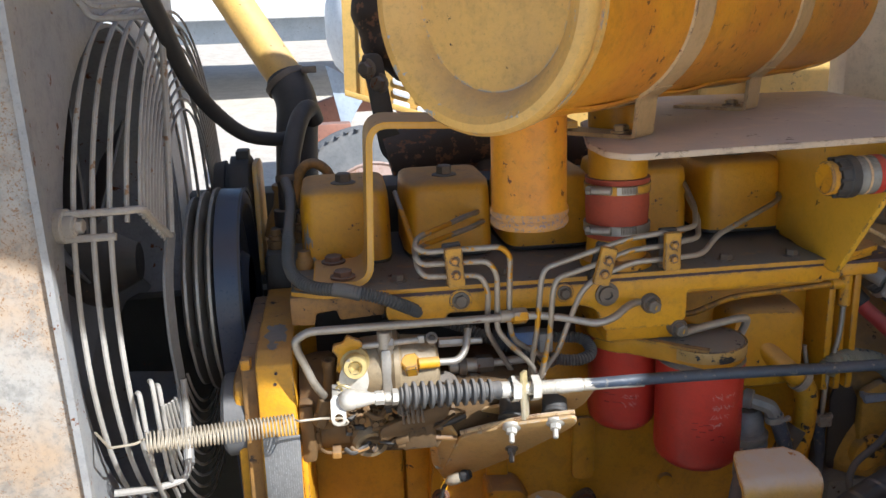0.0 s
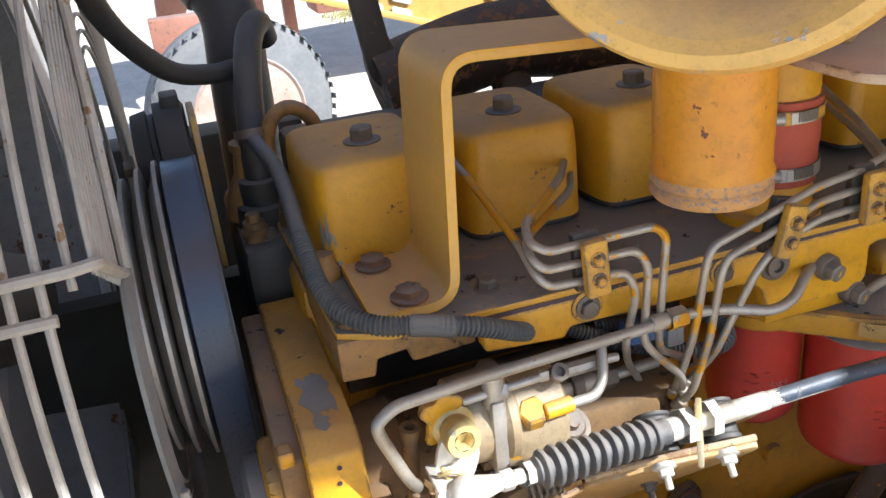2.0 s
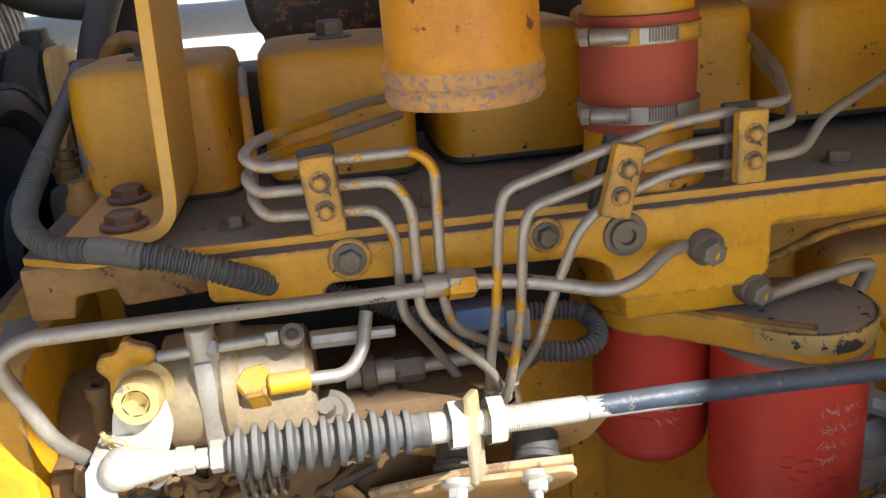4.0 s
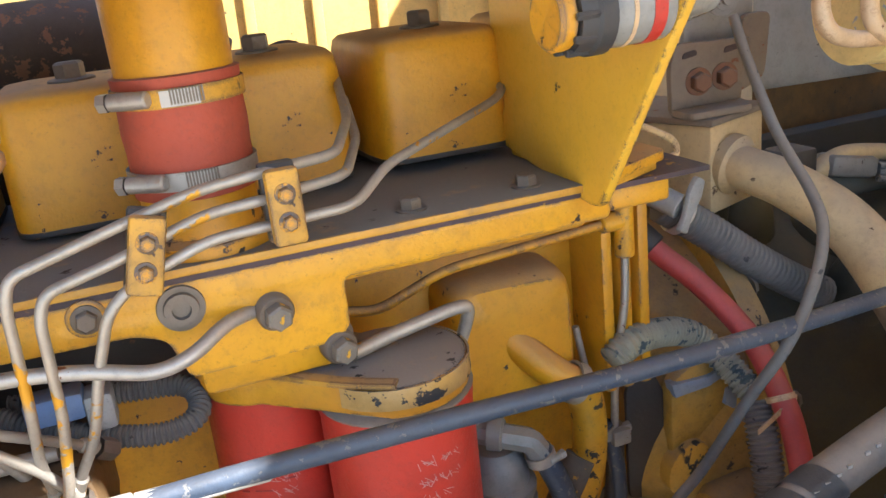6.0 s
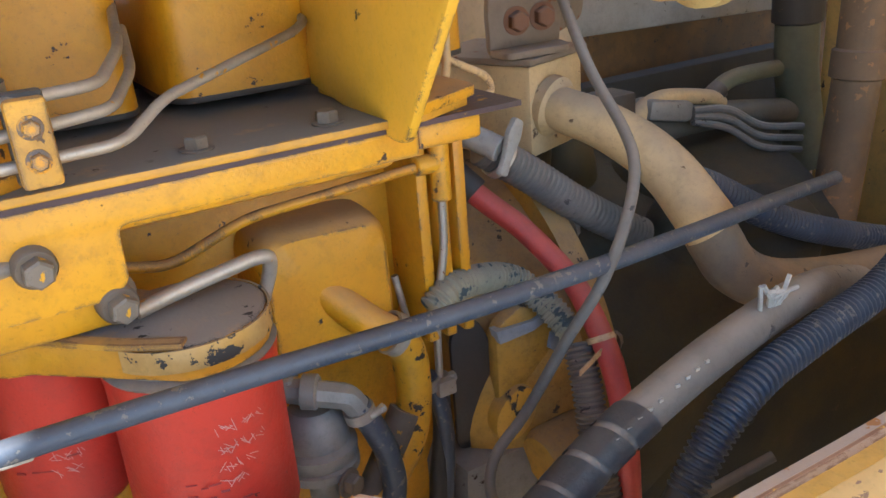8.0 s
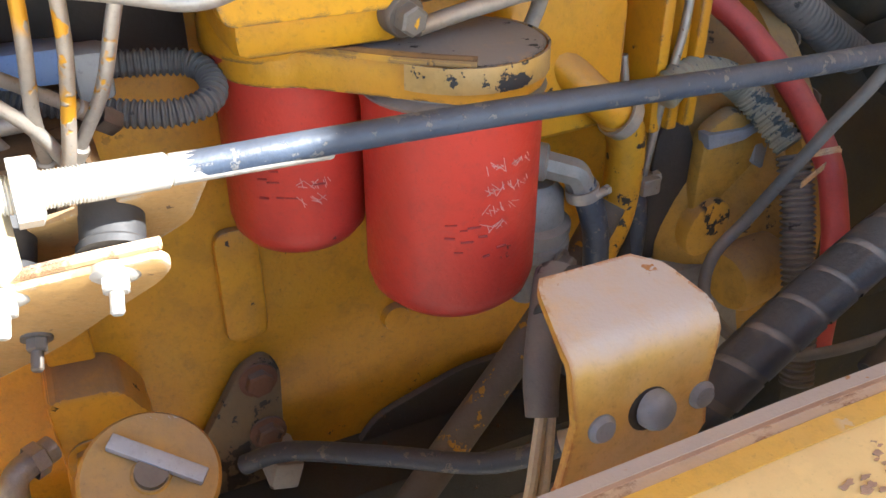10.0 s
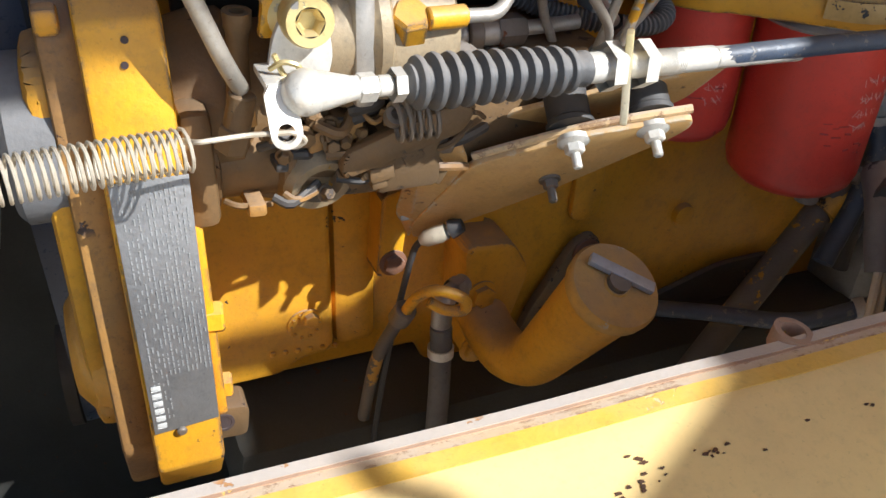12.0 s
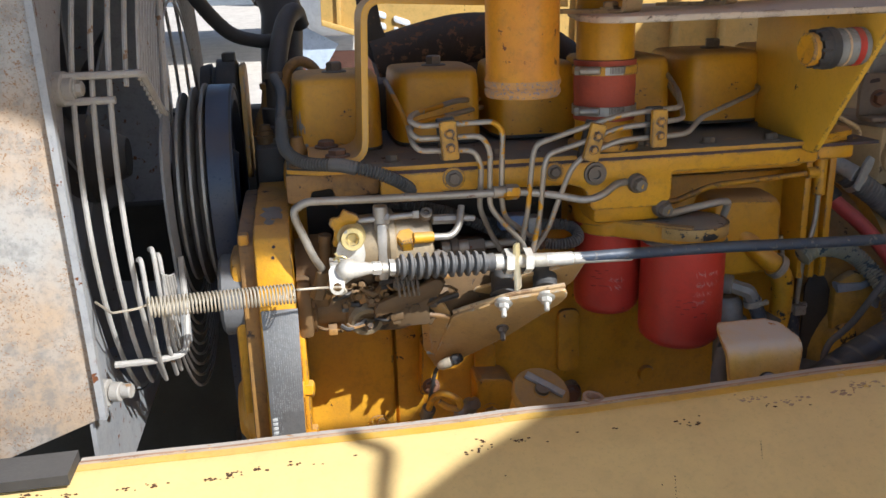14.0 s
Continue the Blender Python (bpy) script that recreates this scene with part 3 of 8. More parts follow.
def side_ledge():
    """The lower side panel of the bay: an inner lip, a rolled top and a slanted outer face."""
    bm = mesh()
    prof = [(0.004, -0.105), (0.004, -0.004), (0.0, 0.0), (-0.021, 0.004), (-0.036, 0.002), (-0.049, -0.002), (-0.076, -0.008), (-0.085, -0.011), (-0.221, -0.060), (-0.281, -0.095), (-0.296, -0.145), (-0.301, -0.845)]
    inner = [(-0.006, -0.105), (-0.004, -0.008), (-0.021, -0.002), (-0.048, -0.008), (-0.085, -0.017), (-0.221, -0.066), (-0.276, -0.10), (-0.290, -0.145), (-0.295, -0.845)]
    ring = prof + inner[::-1]
    n = 60
    cols = []
    for i in range(n + 1):
        x = -0.75 + 2.9 * i / n
        sag = 0.002 * noise.noise(Vector((x * 9, 0.3, 0.7)))
        cols.append([bm.verts.new((x, lip_y(x) + y, lip_z(x) + z + sag)) for y, z in ring])
    m = len(ring)
    for a, b in zip(cols, cols[1:]):
        for k in range(m):
            j = (k + 1) % m
            bm.faces.new((a[k], a[j], b[j], b[k]))
    bm.faces.new(cols[0][::-1])
    bm.faces.new(cols[-1])
    led = thing("side_panel", "faded yellow side panel ledge with rust chips along its rolled edge", "side panel", (0.3, 0.85, 1.3), kind="structure")
    part("panel_sheet", bm, PANEL, led, sharp=60)

    def along(dy, dz, step=0.03):
        return [Vector((x, lip_y(x) + dy, lip_z(x) + dz + 0.002 * noise.noise(Vector((x * 9, 0.3, 0.7))))) for x in np.arange(-0.27, 1.6, step)]

    part("inner_lip", strip(mesh(), along(-0.0012, 0.0022), 0.0088, 0.003, (0, 1, -0.12)), LIPGREY, led, "dusty grey-cream folded lip")
    part("seam_line", strip(mesh(), along(-0.0068, 0.0026), 0.0026, 0.0024, (0, 1, -0.1)), RUSTP2, led, "thin scuffed rusty seam")
    part("pale_strip", strip(mesh(), along(-0.0115, 0.0032), 0.0070, 0.0014, (0, 1, -0.15)), CREAM, led, "sun-bleached pale strip")
    part("yellow_strip", strip(mesh(), along(-0.0215, 0.0043), 0.0125, 0.0006, (0, 1, 0.03)), LIPYELLOW, led, "strip of unfaded yellow paint")
    rnd = random.Random(4)

    def on_panel(x, y):
        z = 0.0045 if y > -0.036 else (-0.008 - (-0.076 - y) * 0.22 if y > -0.085 else -0.011 - (-0.085 - y) * 0.36)
        return Vector((x, lip_y(x) + y, lip_z(x) + z + 0.0004 + 0.002 * noise.noise(Vector((x * 9, 0.3, 0.7)))))

    def flake(bm, x, y, r, long=1.5):
        pts = [(r * rnd.uniform(0.5, 1.5) * math.cos(k * 0.628) * long, r * rnd.uniform(0.45, 1.1) * math.sin(k * 0.628)) for k in range(10)]
        outline(bm, pts, on_panel(x, y), (1, 0, 0), (0, 0.97, 0.34 if y < -0.085 else 0.2), 0.0005, 0)

    # flaked spots, in small groups along the crease and singly below it
    for i in range(26):
        bm = mesh()
        cx, cy = rnd.uniform(-0.32, 0.62), rnd.choice((-0.058, -0.062, -0.06, -0.066, -0.055)) + rnd.uniform(-0.006, 0.006)
        for k in range(rnd.choice((1, 2, 4, 6, 9))):
            flake(bm, cx + rnd.gauss(0, 0.006), cy + rnd.gauss(0, 0.0022), rnd.uniform(0.0005, 0.0017), 1.3)
        part("paint_chip", bm, RUSTM, led, "flaked spots of brown rust")
    for i in range(30):
        bm = mesh()
        flake(bm, rnd.uniform(-0.35, 0.75), rnd.uniform(-0.21, -0.09), rnd.uniform(0.0004, 0.0013), 1.1)
        part("paint_chip", bm, RUSTM, led, "flaked spot of brown rust")
    for x0, y0, n, step in ((0.352, -0.165, 9, 0.0042), (0.465, -0.125, 7, 0.0035)):
        bm = mesh()
        for k in range(n):
            flake(bm, x0 + 0.0016 * k + rnd.uniform(-0.0006, 0.0006), y0 + step * k, rnd.uniform(0.0006, 0.0011), 0.6)
        part("scratch", bm, RUSTM, led, "broken dark scratch")
    for i in range(9):
        bm = mesh()
        cx, cy = 0.50 + 0.045 * i + rnd.uniform(-0.012, 0.012), -0.046 + rnd.uniform(-0.006, 0.008)
        for k in range(rnd.randint(10, 22)):
            flake(bm, cx + rnd.gauss(0, 0.011), cy + rnd.gauss(0, 0.0035), rnd.uniform(0.0007, 0.0022), 1.5)
        part("rust_patch", bm, RUSTP2, led, "thin orange rust bloom")
    bm = mesh()
    strip(bm, [Vector((x, lip_y(x) - 0.030, lip_z(x) + 0.012)) for x in (-0.75, -0.5, -0.27)], 0.05, 0.012, (0, 1, 0.03))
    part("rubber_strip", bm, RUBBER, led, "black rubber edge strip")


side_ledge()


# ---- radiator shroud, fan guard, fan ----
def shroud():
    sh = thing("radiator_shroud", "grey galvanised radiator shroud with rusty side plate", "shroud", (-0.45, 1.3, 1.2))
    bm = outline(mesh(), [(-0.39, 1.405), (-0.252, 1.455), (-0.258, 1.70), (-0.264, 2.25), (-0.9, 2.25), (-0.9, 1.22)], (0, 0.97, 0), (1, 0, 0), (0, 0, 1), -0.006, 0.002)
    part("side_plate", bm, RUSTY, sh, "rust-streaked side plate with a bright worn edge")
    bm = mesh()
    path = [Vector(p) for p in ((-0.254, 0.968, 1.455), (-0.256, 0.968, 1.58), (-0.259, 0.968, 1.74), (-0.264, 0.968, 2.25))]
    strip(bm, path, 0.008, 0.012, (1, 0, 0.02))
    part("edge_fold", bm, SHROUD, sh, "folded grey edge")
    bm = mesh()
    n = 40
    ctr = Vector((0, 1.40, 1.69))
    rings = []
    for x, r in ((-0.285, 0.364), (-0.272, 0.364), (-0.272, 0.358), (-0.36, 0.352), (-0.62, 0.352)):
        rings.append([bm.verts.new((x, ctr.y + r * math.cos(i * 6.2832 / n), ctr.z + r * math.sin(i * 6.2832 / n))) for i in range(n)])
    for p, q in zip(rings, rings[1:]):
        for i in range(n):
            bm.faces.new((p[i], p[(i + 1) % n], q[(i + 1) % n], q[i]))
    part("fan_ring", bm, SHROUD, sh, "grey sheet metal fan ring")
    bm = mesh()
    cy, cz, hole, edge = 1.40, 1.69, [], []
    for i in range(48):
        a = i * math.tau / 48
        c, d = math.cos(a), math.sin(a)
        k = min((0.53 if c > 0 else 0.424) / max(abs(c), 1e-6), (0.64 if d > 0 else 0.384) / max(abs(d), 1e-6))
        hole.append((bm.verts.new((-0.268, cy + 0.367 * c, cz + 0.367 * d)), bm.verts.new((-0.274, cy + 0.367 * c, cz + 0.367 * d))))
        edge.append((bm.verts.new((-0.268, cy + k * c, cz + k * d)), bm.verts.new((-0.274, cy + k * c, cz + k * d))))
    for i in range(48):
        j = (i + 1) % 48
        bm.faces.new((hole[i][0], hole[j][0], edge[j][0], edge[i][0]))
        bm.faces.new((hole[i][1], edge[i][1], edge[j][1], hole[j][1]))
        bm.faces.new((hole[i][0], hole[i][1], hole[j][1], hole[j][0]))
        bm.faces.new((edge[i][0], edge[j][0], edge[j][1], edge[i][1]))
    part("shroud_face", bm, SHROUD, sh, "blue-grey galvanised face round the fan opening")
    bm = box(mesh(), (-0.66, 1.0, 1.2), (-0.62, 1.93, 2.3), 0.004)
    part("core", bm, SLATE, sh, "dusty grey radiator core")
    fan = thing("cooling_fan", "dark engine cooling fan behind the wire guard", "fan", (-0.36, 1.40, 1.69))
    bm = lathe(mesh(), (-0.41, 1.40, 1.69), (1, 0, 0), [(0, 0.05), (0.02, 0.07), (0.09, 0.07), (0.10, 0.05), (0.14, 0.03), (0.14, 0)], 24)
    part("hub", bm, DARK, fan)
    for k in range(6):
        a = k * 1.0472 + 0.5
        d, s = Vector((0, math.cos(a), math.sin(a))), Vector((0.55, -math.sin(a) * 0.8, math.cos(a) * 0.8)).normalized()
        bm = mesh()
        strip(bm, [Vector((-0.36, 1.40, 1.69)) + d * r for r in (0.05, 0.15, 0.25, 0.325)], 0.11, 0.004, s)
        part("blade", bm, SLATE, fan)


shroud()


def fan_guard():
    g = thing("fan_guard", "dusty white bent wire guard round the fan", "fan guard", (-0.2, 1.05, 1.5))
    cy, cz = 1.39, 1.697

    def hoop(x, r, a0, a1, n=56):
        return [Vector((x, cy - r * math.cos(a), cz + r * math.sin(a))) for a in np.linspace(a0, a1, n)]

    for i, x in enumerate((-0.250, -0.229, -0.210)):
        part("hoop_wire", sweep(mesh(), hoop(x, 0.375, -0.86 + 0.03 * i, 4.0), 0.0033, 8), GUARD, g)
    part("hoop_wire", sweep(mesh(), hoop(-0.192, 0.372, 0.37, 4.0), 0.0031, 8), GUARD, g)
    # flat rings on the open side of the cage, cut away where the belts are reached
    for i in range(10):
        k = i / 9
        y, z = 1.048 + 0.127 * k, 1.838 - 0.067 * k
        r = math.hypot(cy - y, z - cz)
        part("ring_wire", sweep(mesh(), hoop(-0.178, r, math.atan2(z - cz, cy - y), 6.04 - 0.035 * i, 64), 0.0021, 6), GUARD, g)
    part("cross_wire", sweep(mesh(), bent_path([(-0.262, 1.036, 1.846), (-0.19, 1.040, 1.846), (-0.174, 1.046, 1.846), (-0.174, 1.11, 1.813), (-0.174, 1.18, 1.779)], 0.012), 0.0045, 8), GUARD, g)
    part("cross_wire", sweep(mesh(), bent_path([(-0.272, 1.036, 1.838), (-0.268, 1.034, 1.818), (-0.204, 1.034, 1.818)], 0.010), 0.0045, 8), GUARD, g)
    for dz in (0.0, 0.016):
        part("top_wire", sweep(mesh(), bent_path([(-0.266, 1.235, 2.085 + dz), (-0.252, 1.245, 2.058 + dz), (-0.190, 1.262, 2.060 + dz), (-0.172, 1.275, 2.046 + dz)], 0.012), 0.0042, 8), GUARD, g)
    part("rib_wire", sweep(mesh(), smooth_path([(-0.172, 1.275, 2.046), (-0.172, 1.254, 1.971), (-0.172, 1.227, 1.899), (-0.172, 1.176, 1.785)]), 0.0046, 8), GUARD, g)
    part("flat_strut", strip(mesh(), smooth_path([(-0.173, 1.178, 1.785), (-0.174, 1.132, 1.735), (-0.174, 1.120, 1.66), (-0.173, 1.128, 1.59), (-0.171, 1.118, 1.53), (-0.169, 1.098, 1.487)]), 0.022, 0.004, (0.25, 0.9, -0.3)), GUARD2, g, "grey flat steel strut")
    part("foot_wire", sweep(mesh(), bent_path([(-0.169, 1.125, 1.60), (-0.168, 1.108, 1.52), (-0.169, 1.080, 1.480), (-0.205, 1.050, 1.486), (-0.252, 1.045, 1.488)], 0.016), 0.0046, 8), GUARD, g)
    for x, y, top in ((-0.196, 1.008, 1.632), (-0.184, 1.022, 1.640), (-0.180, 1.036, 1.628)):
        part("stub_wire", sweep(mesh(), smooth_path([(x - 0.006, y + 0.014, top - 0.002), (x, y, top - 0.004), (x + 0.001, y + 0.006, top - 0.07), (x - 0.002, y + 0.034, 1.50), (x - 0.004, y + 0.075, 1.445)]), 0.0030, 8), GUARD, g)
    bm = rod(mesh(), (-0.272, 1.043, 1.832), (-0.256, 1.040, 1.832), 0.020, 20)
    rod(bm, (-0.258, 1.040, 1.832), (-0.246, 1.038, 1.832), 0.015, 16)
    part("rubber_clamp", bm, GUARD, g, "pale rubber clamp with washer")
    part("clamp_bolt", hexa(mesh(), (-0.246, 1.038, 1.832), (1, -0.1, 0), 0.009, 0.008, 0.3), GUARD, g)
    bm = mesh()
    for x, r in ((-0.262, 0.017), (-0.248, 0.012), (-0.236, 0.009)):
        rod(bm, (x, 0.995, 1.475), (x + 0.012, 0.992, 1.475), r, 16)
    part("foot_clamp", bm, GUARD, g, "pale foot clamp with washers")


fan_guard()


# ---- pulleys, belts, compressor, hoses at the front of the engine ----
def pulley_set():
    p = thing("drive_pulley", "worn blue-black belt pulley with steel grooves", "pulley", (-0.13, 1.40, 1.62))
    a = (-0.10, 1.40, 1.635)
    part("rim", lathe(mesh(), a, (-1, 0, 0), [(0, 0.02), (0.0, 0.05), (0.012, 0.06), (0.014, 0.12), (0, 0.135), (0, 0.153), (0.003, 0.157), (0.006, 0.157), (0.008, 0.154), (0.036, 0.154), (0.0375, 0.146), (0.038, 0.138), (0.052, 0.133), (0.052, 0.02)], 56), BLUEP, p)
    for i, r in enumerate((0.163, 0.158, 0.150)):
        x = -0.139 - 0.018 * i
        part("groove_ring", lathe(mesh(), (x, 1.40, 1.635), (-1, 0, 0), [(0, r - 0.03), (0.002, r), (0.006, r), (0.011, r - 0.020), (0.015, r - 0.03)], 56), STEEL, p, "bare steel groove flange")
    part("hub", lathe(mesh(), (-0.10, 1.40, 1.635), (-1, 0, 0), [(0, 0.05), (0.10, 0.05), (0.105, 0.045), (0.105, 0)], 20), DARK, p)
    bm = mesh()
    n = 60
    c1, c2 = Vector((0, 1.40, 1.635)), Vector((0, 1.38, 1.15))
    loop = [c1 + Vector((0, 0.1582 * math.cos(t), 0.1582 * math.sin(t))) for t in np.linspace(-0.05, 3.19, 30)] + [c2 + Vector((0, 0.051 * math.cos(t), 0.051 * math.sin(t))) for t in np.linspace(3.19, 6.23, 20)]
    loop.append(loop[0])
    strip(bm, [v + Vector((-0.1175, 0, 0)) for v in loop], 0.037, 0.005, (1, 0, 0))
    belt = thing("drive_belt", "black rubber drive belt, blue sky sheen put into its colour", "belt", (-0.1175, 1.40, 1.635))
    part("belt_band", bm, BELT, belt)
    bm = mesh()
    strip(bm, [v + Vector((-0.1015, 0, 0)) for v in loop], 0.003, 0.0062, (1, 0, 0))
    part("frayed_edge", bm, RUBBER, belt, "dull frayed belt edge")
    q = thing("crank_pulley", "dark dusty crankshaft pulley low in the bay", "pulley", (-0.13, 1.38, 1.15))
    part("rim", lathe(mesh(), (-0.09, 1.38, 1.15), (-1, 0, 0), [(0, 0.02), (0, 0.056), (0.006, 0.056), (0.008, 0.048), (0.046, 0.048), (0.048, 0.056), (0.06, 0.056), (0.06, 0)], 40), DARK, q)


pulley_set()


def compressor():
    c = thing("belt_tensioner", "dark grey tensioner body with tan mounting plate", "tensioner", (-0.12, 1.57, 1.75))
    bm = lathe(mesh(), (-0.165, 1.575, 1.75), (1, 0, 0), [(0, 0.04), (0.002, 0.062), (0.02, 0.066), (0.022, 0.06), (0.028, 0.06), (0.03, 0.073), (0.062, 0.073), (0.066, 0.066)], 20)
    part("body", bm, RUBBER, c, "black ribbed round body")
    bm = box(mesh(), (-0.125, 1.553, 1.815), (-0.103, 1.59, 1.834), 0.003)
    part("cap", bm, DARK, c)
    bm = outline(mesh(), rounded([(1.50, 1.62), (1.64, 1.62), (1.64, 1.80), (1.60, 1.815), (1.52, 1.815)], 0.02), (-0.096, 0, 0), (0, 1, 0), (0, 0, 1), 0.008)
    part("mount_plate", bm, TAN, c, "tan mounting plate")
    bolt("bolt", (-0.168, 1.52, 1.765), (-1, 0, 0), 0.011, 0.012, c)


compressor()


def radiator_hoses():
    h = thing("radiator_hose", "thick black rubber radiator hose clamped to a tan pipe", "hose", (0, 1.6, 1.7))
    part("hose", sweep(mesh(), smooth_path([(-0.03, 1.57, 1.55), (-0.028, 1.59, 1.70), (-0.022, 1.63, 1.83), (-0.018, 1.66, 1.90), (-0.035, 1.69, 1.945)]), 0.038, 18), RUBBER, h)
    part("pipe", sweep(mesh(), smooth_path([(-0.032, 1.69, 1.94), (-0.07, 1.72, 2.0), (-0.125, 1.76, 2.09), (-0.22, 1.80, 2.25)]), 0.034, 18), TAN, h, "dusty tan steel pipe")
    d = Vector((-0.05, 0.04, 0.075)).normalized()
    bm = lathe(mesh(), Vector((-0.034, 1.688, 1.938)) - d * 0.006, d, [(0, 0.0405), (0.001, 0.042), (0.012, 0.042), (0.013, 0.0405)], 24, closed=False)
    part("hose_clamp", bm, BOLT, h)
    bm = box(mesh(), (-0.005, 1.655, 1.955), (0.022, 1.675, 1.967), 0.002)
    part("clamp_screw", bm, BOLT, h)
    b = thing("bypass_hose", "thin black rubber bypass hose with brass fitting", "hose", (0, 1.5, 1.7))
    part("hose", sweep(mesh(), smooth_path([(-0.034, 1.46, 1.79), (-0.025, 1.50, 1.84), (-0.01, 1.55, 1.885), (0.006, 1.582, 1.898), (0.014, 1.60, 1.874)]), 0.0165, 14), RUBBER, b)
    part("fitting", rod(rod(mesh(), (-0.034, 1.45, 1.745), (-0.034, 1.458, 1.80), 0.017), (-0.036, 1.445, 1.71), (-0.036, 1.446, 1.75), 0.024), DARK, b, "dirty bronze fitting")
    part("hose_clamp", lathe(mesh(), (-0.034, 1.457, 1.793), (0, 0.3, 1), [(0, 0.0175), (0, 0.0195), (0.01, 0.0195), (0.01, 0.0175)], 20, closed=False), BOLT, b)
    t = thing("thermostat_housing", "oily dark thermostat housing beside the first cover", "housing", (-0.03, 1.48, 1.62))
    bm = box(mesh(), (-0.075, 1.36, 1.50), (-0.012, 1.60, 1.70), 0.015)
    part("body", bm, DARK, t)
    part("outlet_cone", lathe(mesh(), (-0.040, 1.47, 1.70), (0.05, 0.02, 1), [(0, 0.040), (0.03, 0.034), (0.05, 0.024), (0.075, 0.022), (0.078, 0.0255), (0.086, 0.0255), (0.088, 0.020)], 22), DIRTYY, t, "brown-stained tapered outlet")
    for x, y, z, r, h in ((-0.014, 1.40, 1.70, 0.010, 0.05), (0.000, 1.375, 1.705, 0.0085, 0.035), (-0.055, 1.39, 1.70, 0.012, 0.03)):
        bm = lathe(mesh(), (x, y, z), (0, 0, 1), [(0, r * 1.2), (h * 0.3, r * 1.2), (h * 0.32, r), (h * 0.7, r), (h * 0.72, r * 0.7), (h, r * 0.65)], 16)
        hexa(bm, (x, y, z + h * 0.28), (0, 0, 1), r * 1.35, h * 0.2, 0.3, washer=False)
        part("sender", bm, PUMPD, t, "oily sender with a hexagon collar")
    part("sender_lead", sweep(mesh(), smooth_path([(-0.014, 1.40, 1.75), (-0.004, 1.38, 1.785), (0.004, 1.35, 1.77), (-0.006, 1.30, 1.752)]), 0.0034, 8), RUBBER, t)
    eye = part("lifting_eye", sweep(mesh(), smooth_path([(-0.022, 1.45, 1.70), (-0.021, 1.45, 1.775), (-0.010, 1.45, 1.812), (0.012, 1.45, 1.822), (0.034, 1.45, 1.803), (0.040, 1.45, 1.76), (0.038, 1.45, 1.70)]), 0.0085, 12), DIRTYY, t, "thick brown-stained lifting eye")
    part("weld_pad", box(mesh(), (-0.034, 1.437, 1.694), (0.052, 1.463, 1.703), 0.003), DIRTYY, eye)
    part("neck", lathe(mesh(), (-0.036, 1.445, 1.69), (0, 0, 1), [(0, 0.034), (0.03, 0.03), (0.034, 0.022)], 20), DARK, t)
    for y in (1.39, 1.50, 1.57):
        bolt("bolt", (-0.043, y, 1.70), (0, 0, 1), 0.010, 0.009, t)
    v = single("vent_hose", sweep(mesh(), smooth_path([(-0.20, 1.13, 2.2), (-0.168, 1.22, 2.07), (-0.155, 1.38, 1.955), (-0.11, 1.50, 1.875), (-0.062, 1.545, 1.853), (-0.03, 1.56, 1.852)]), 0.012, 12), RUBBER, "slim black rubber vent hose hanging in a loop", "hose")


radiator_hoses()


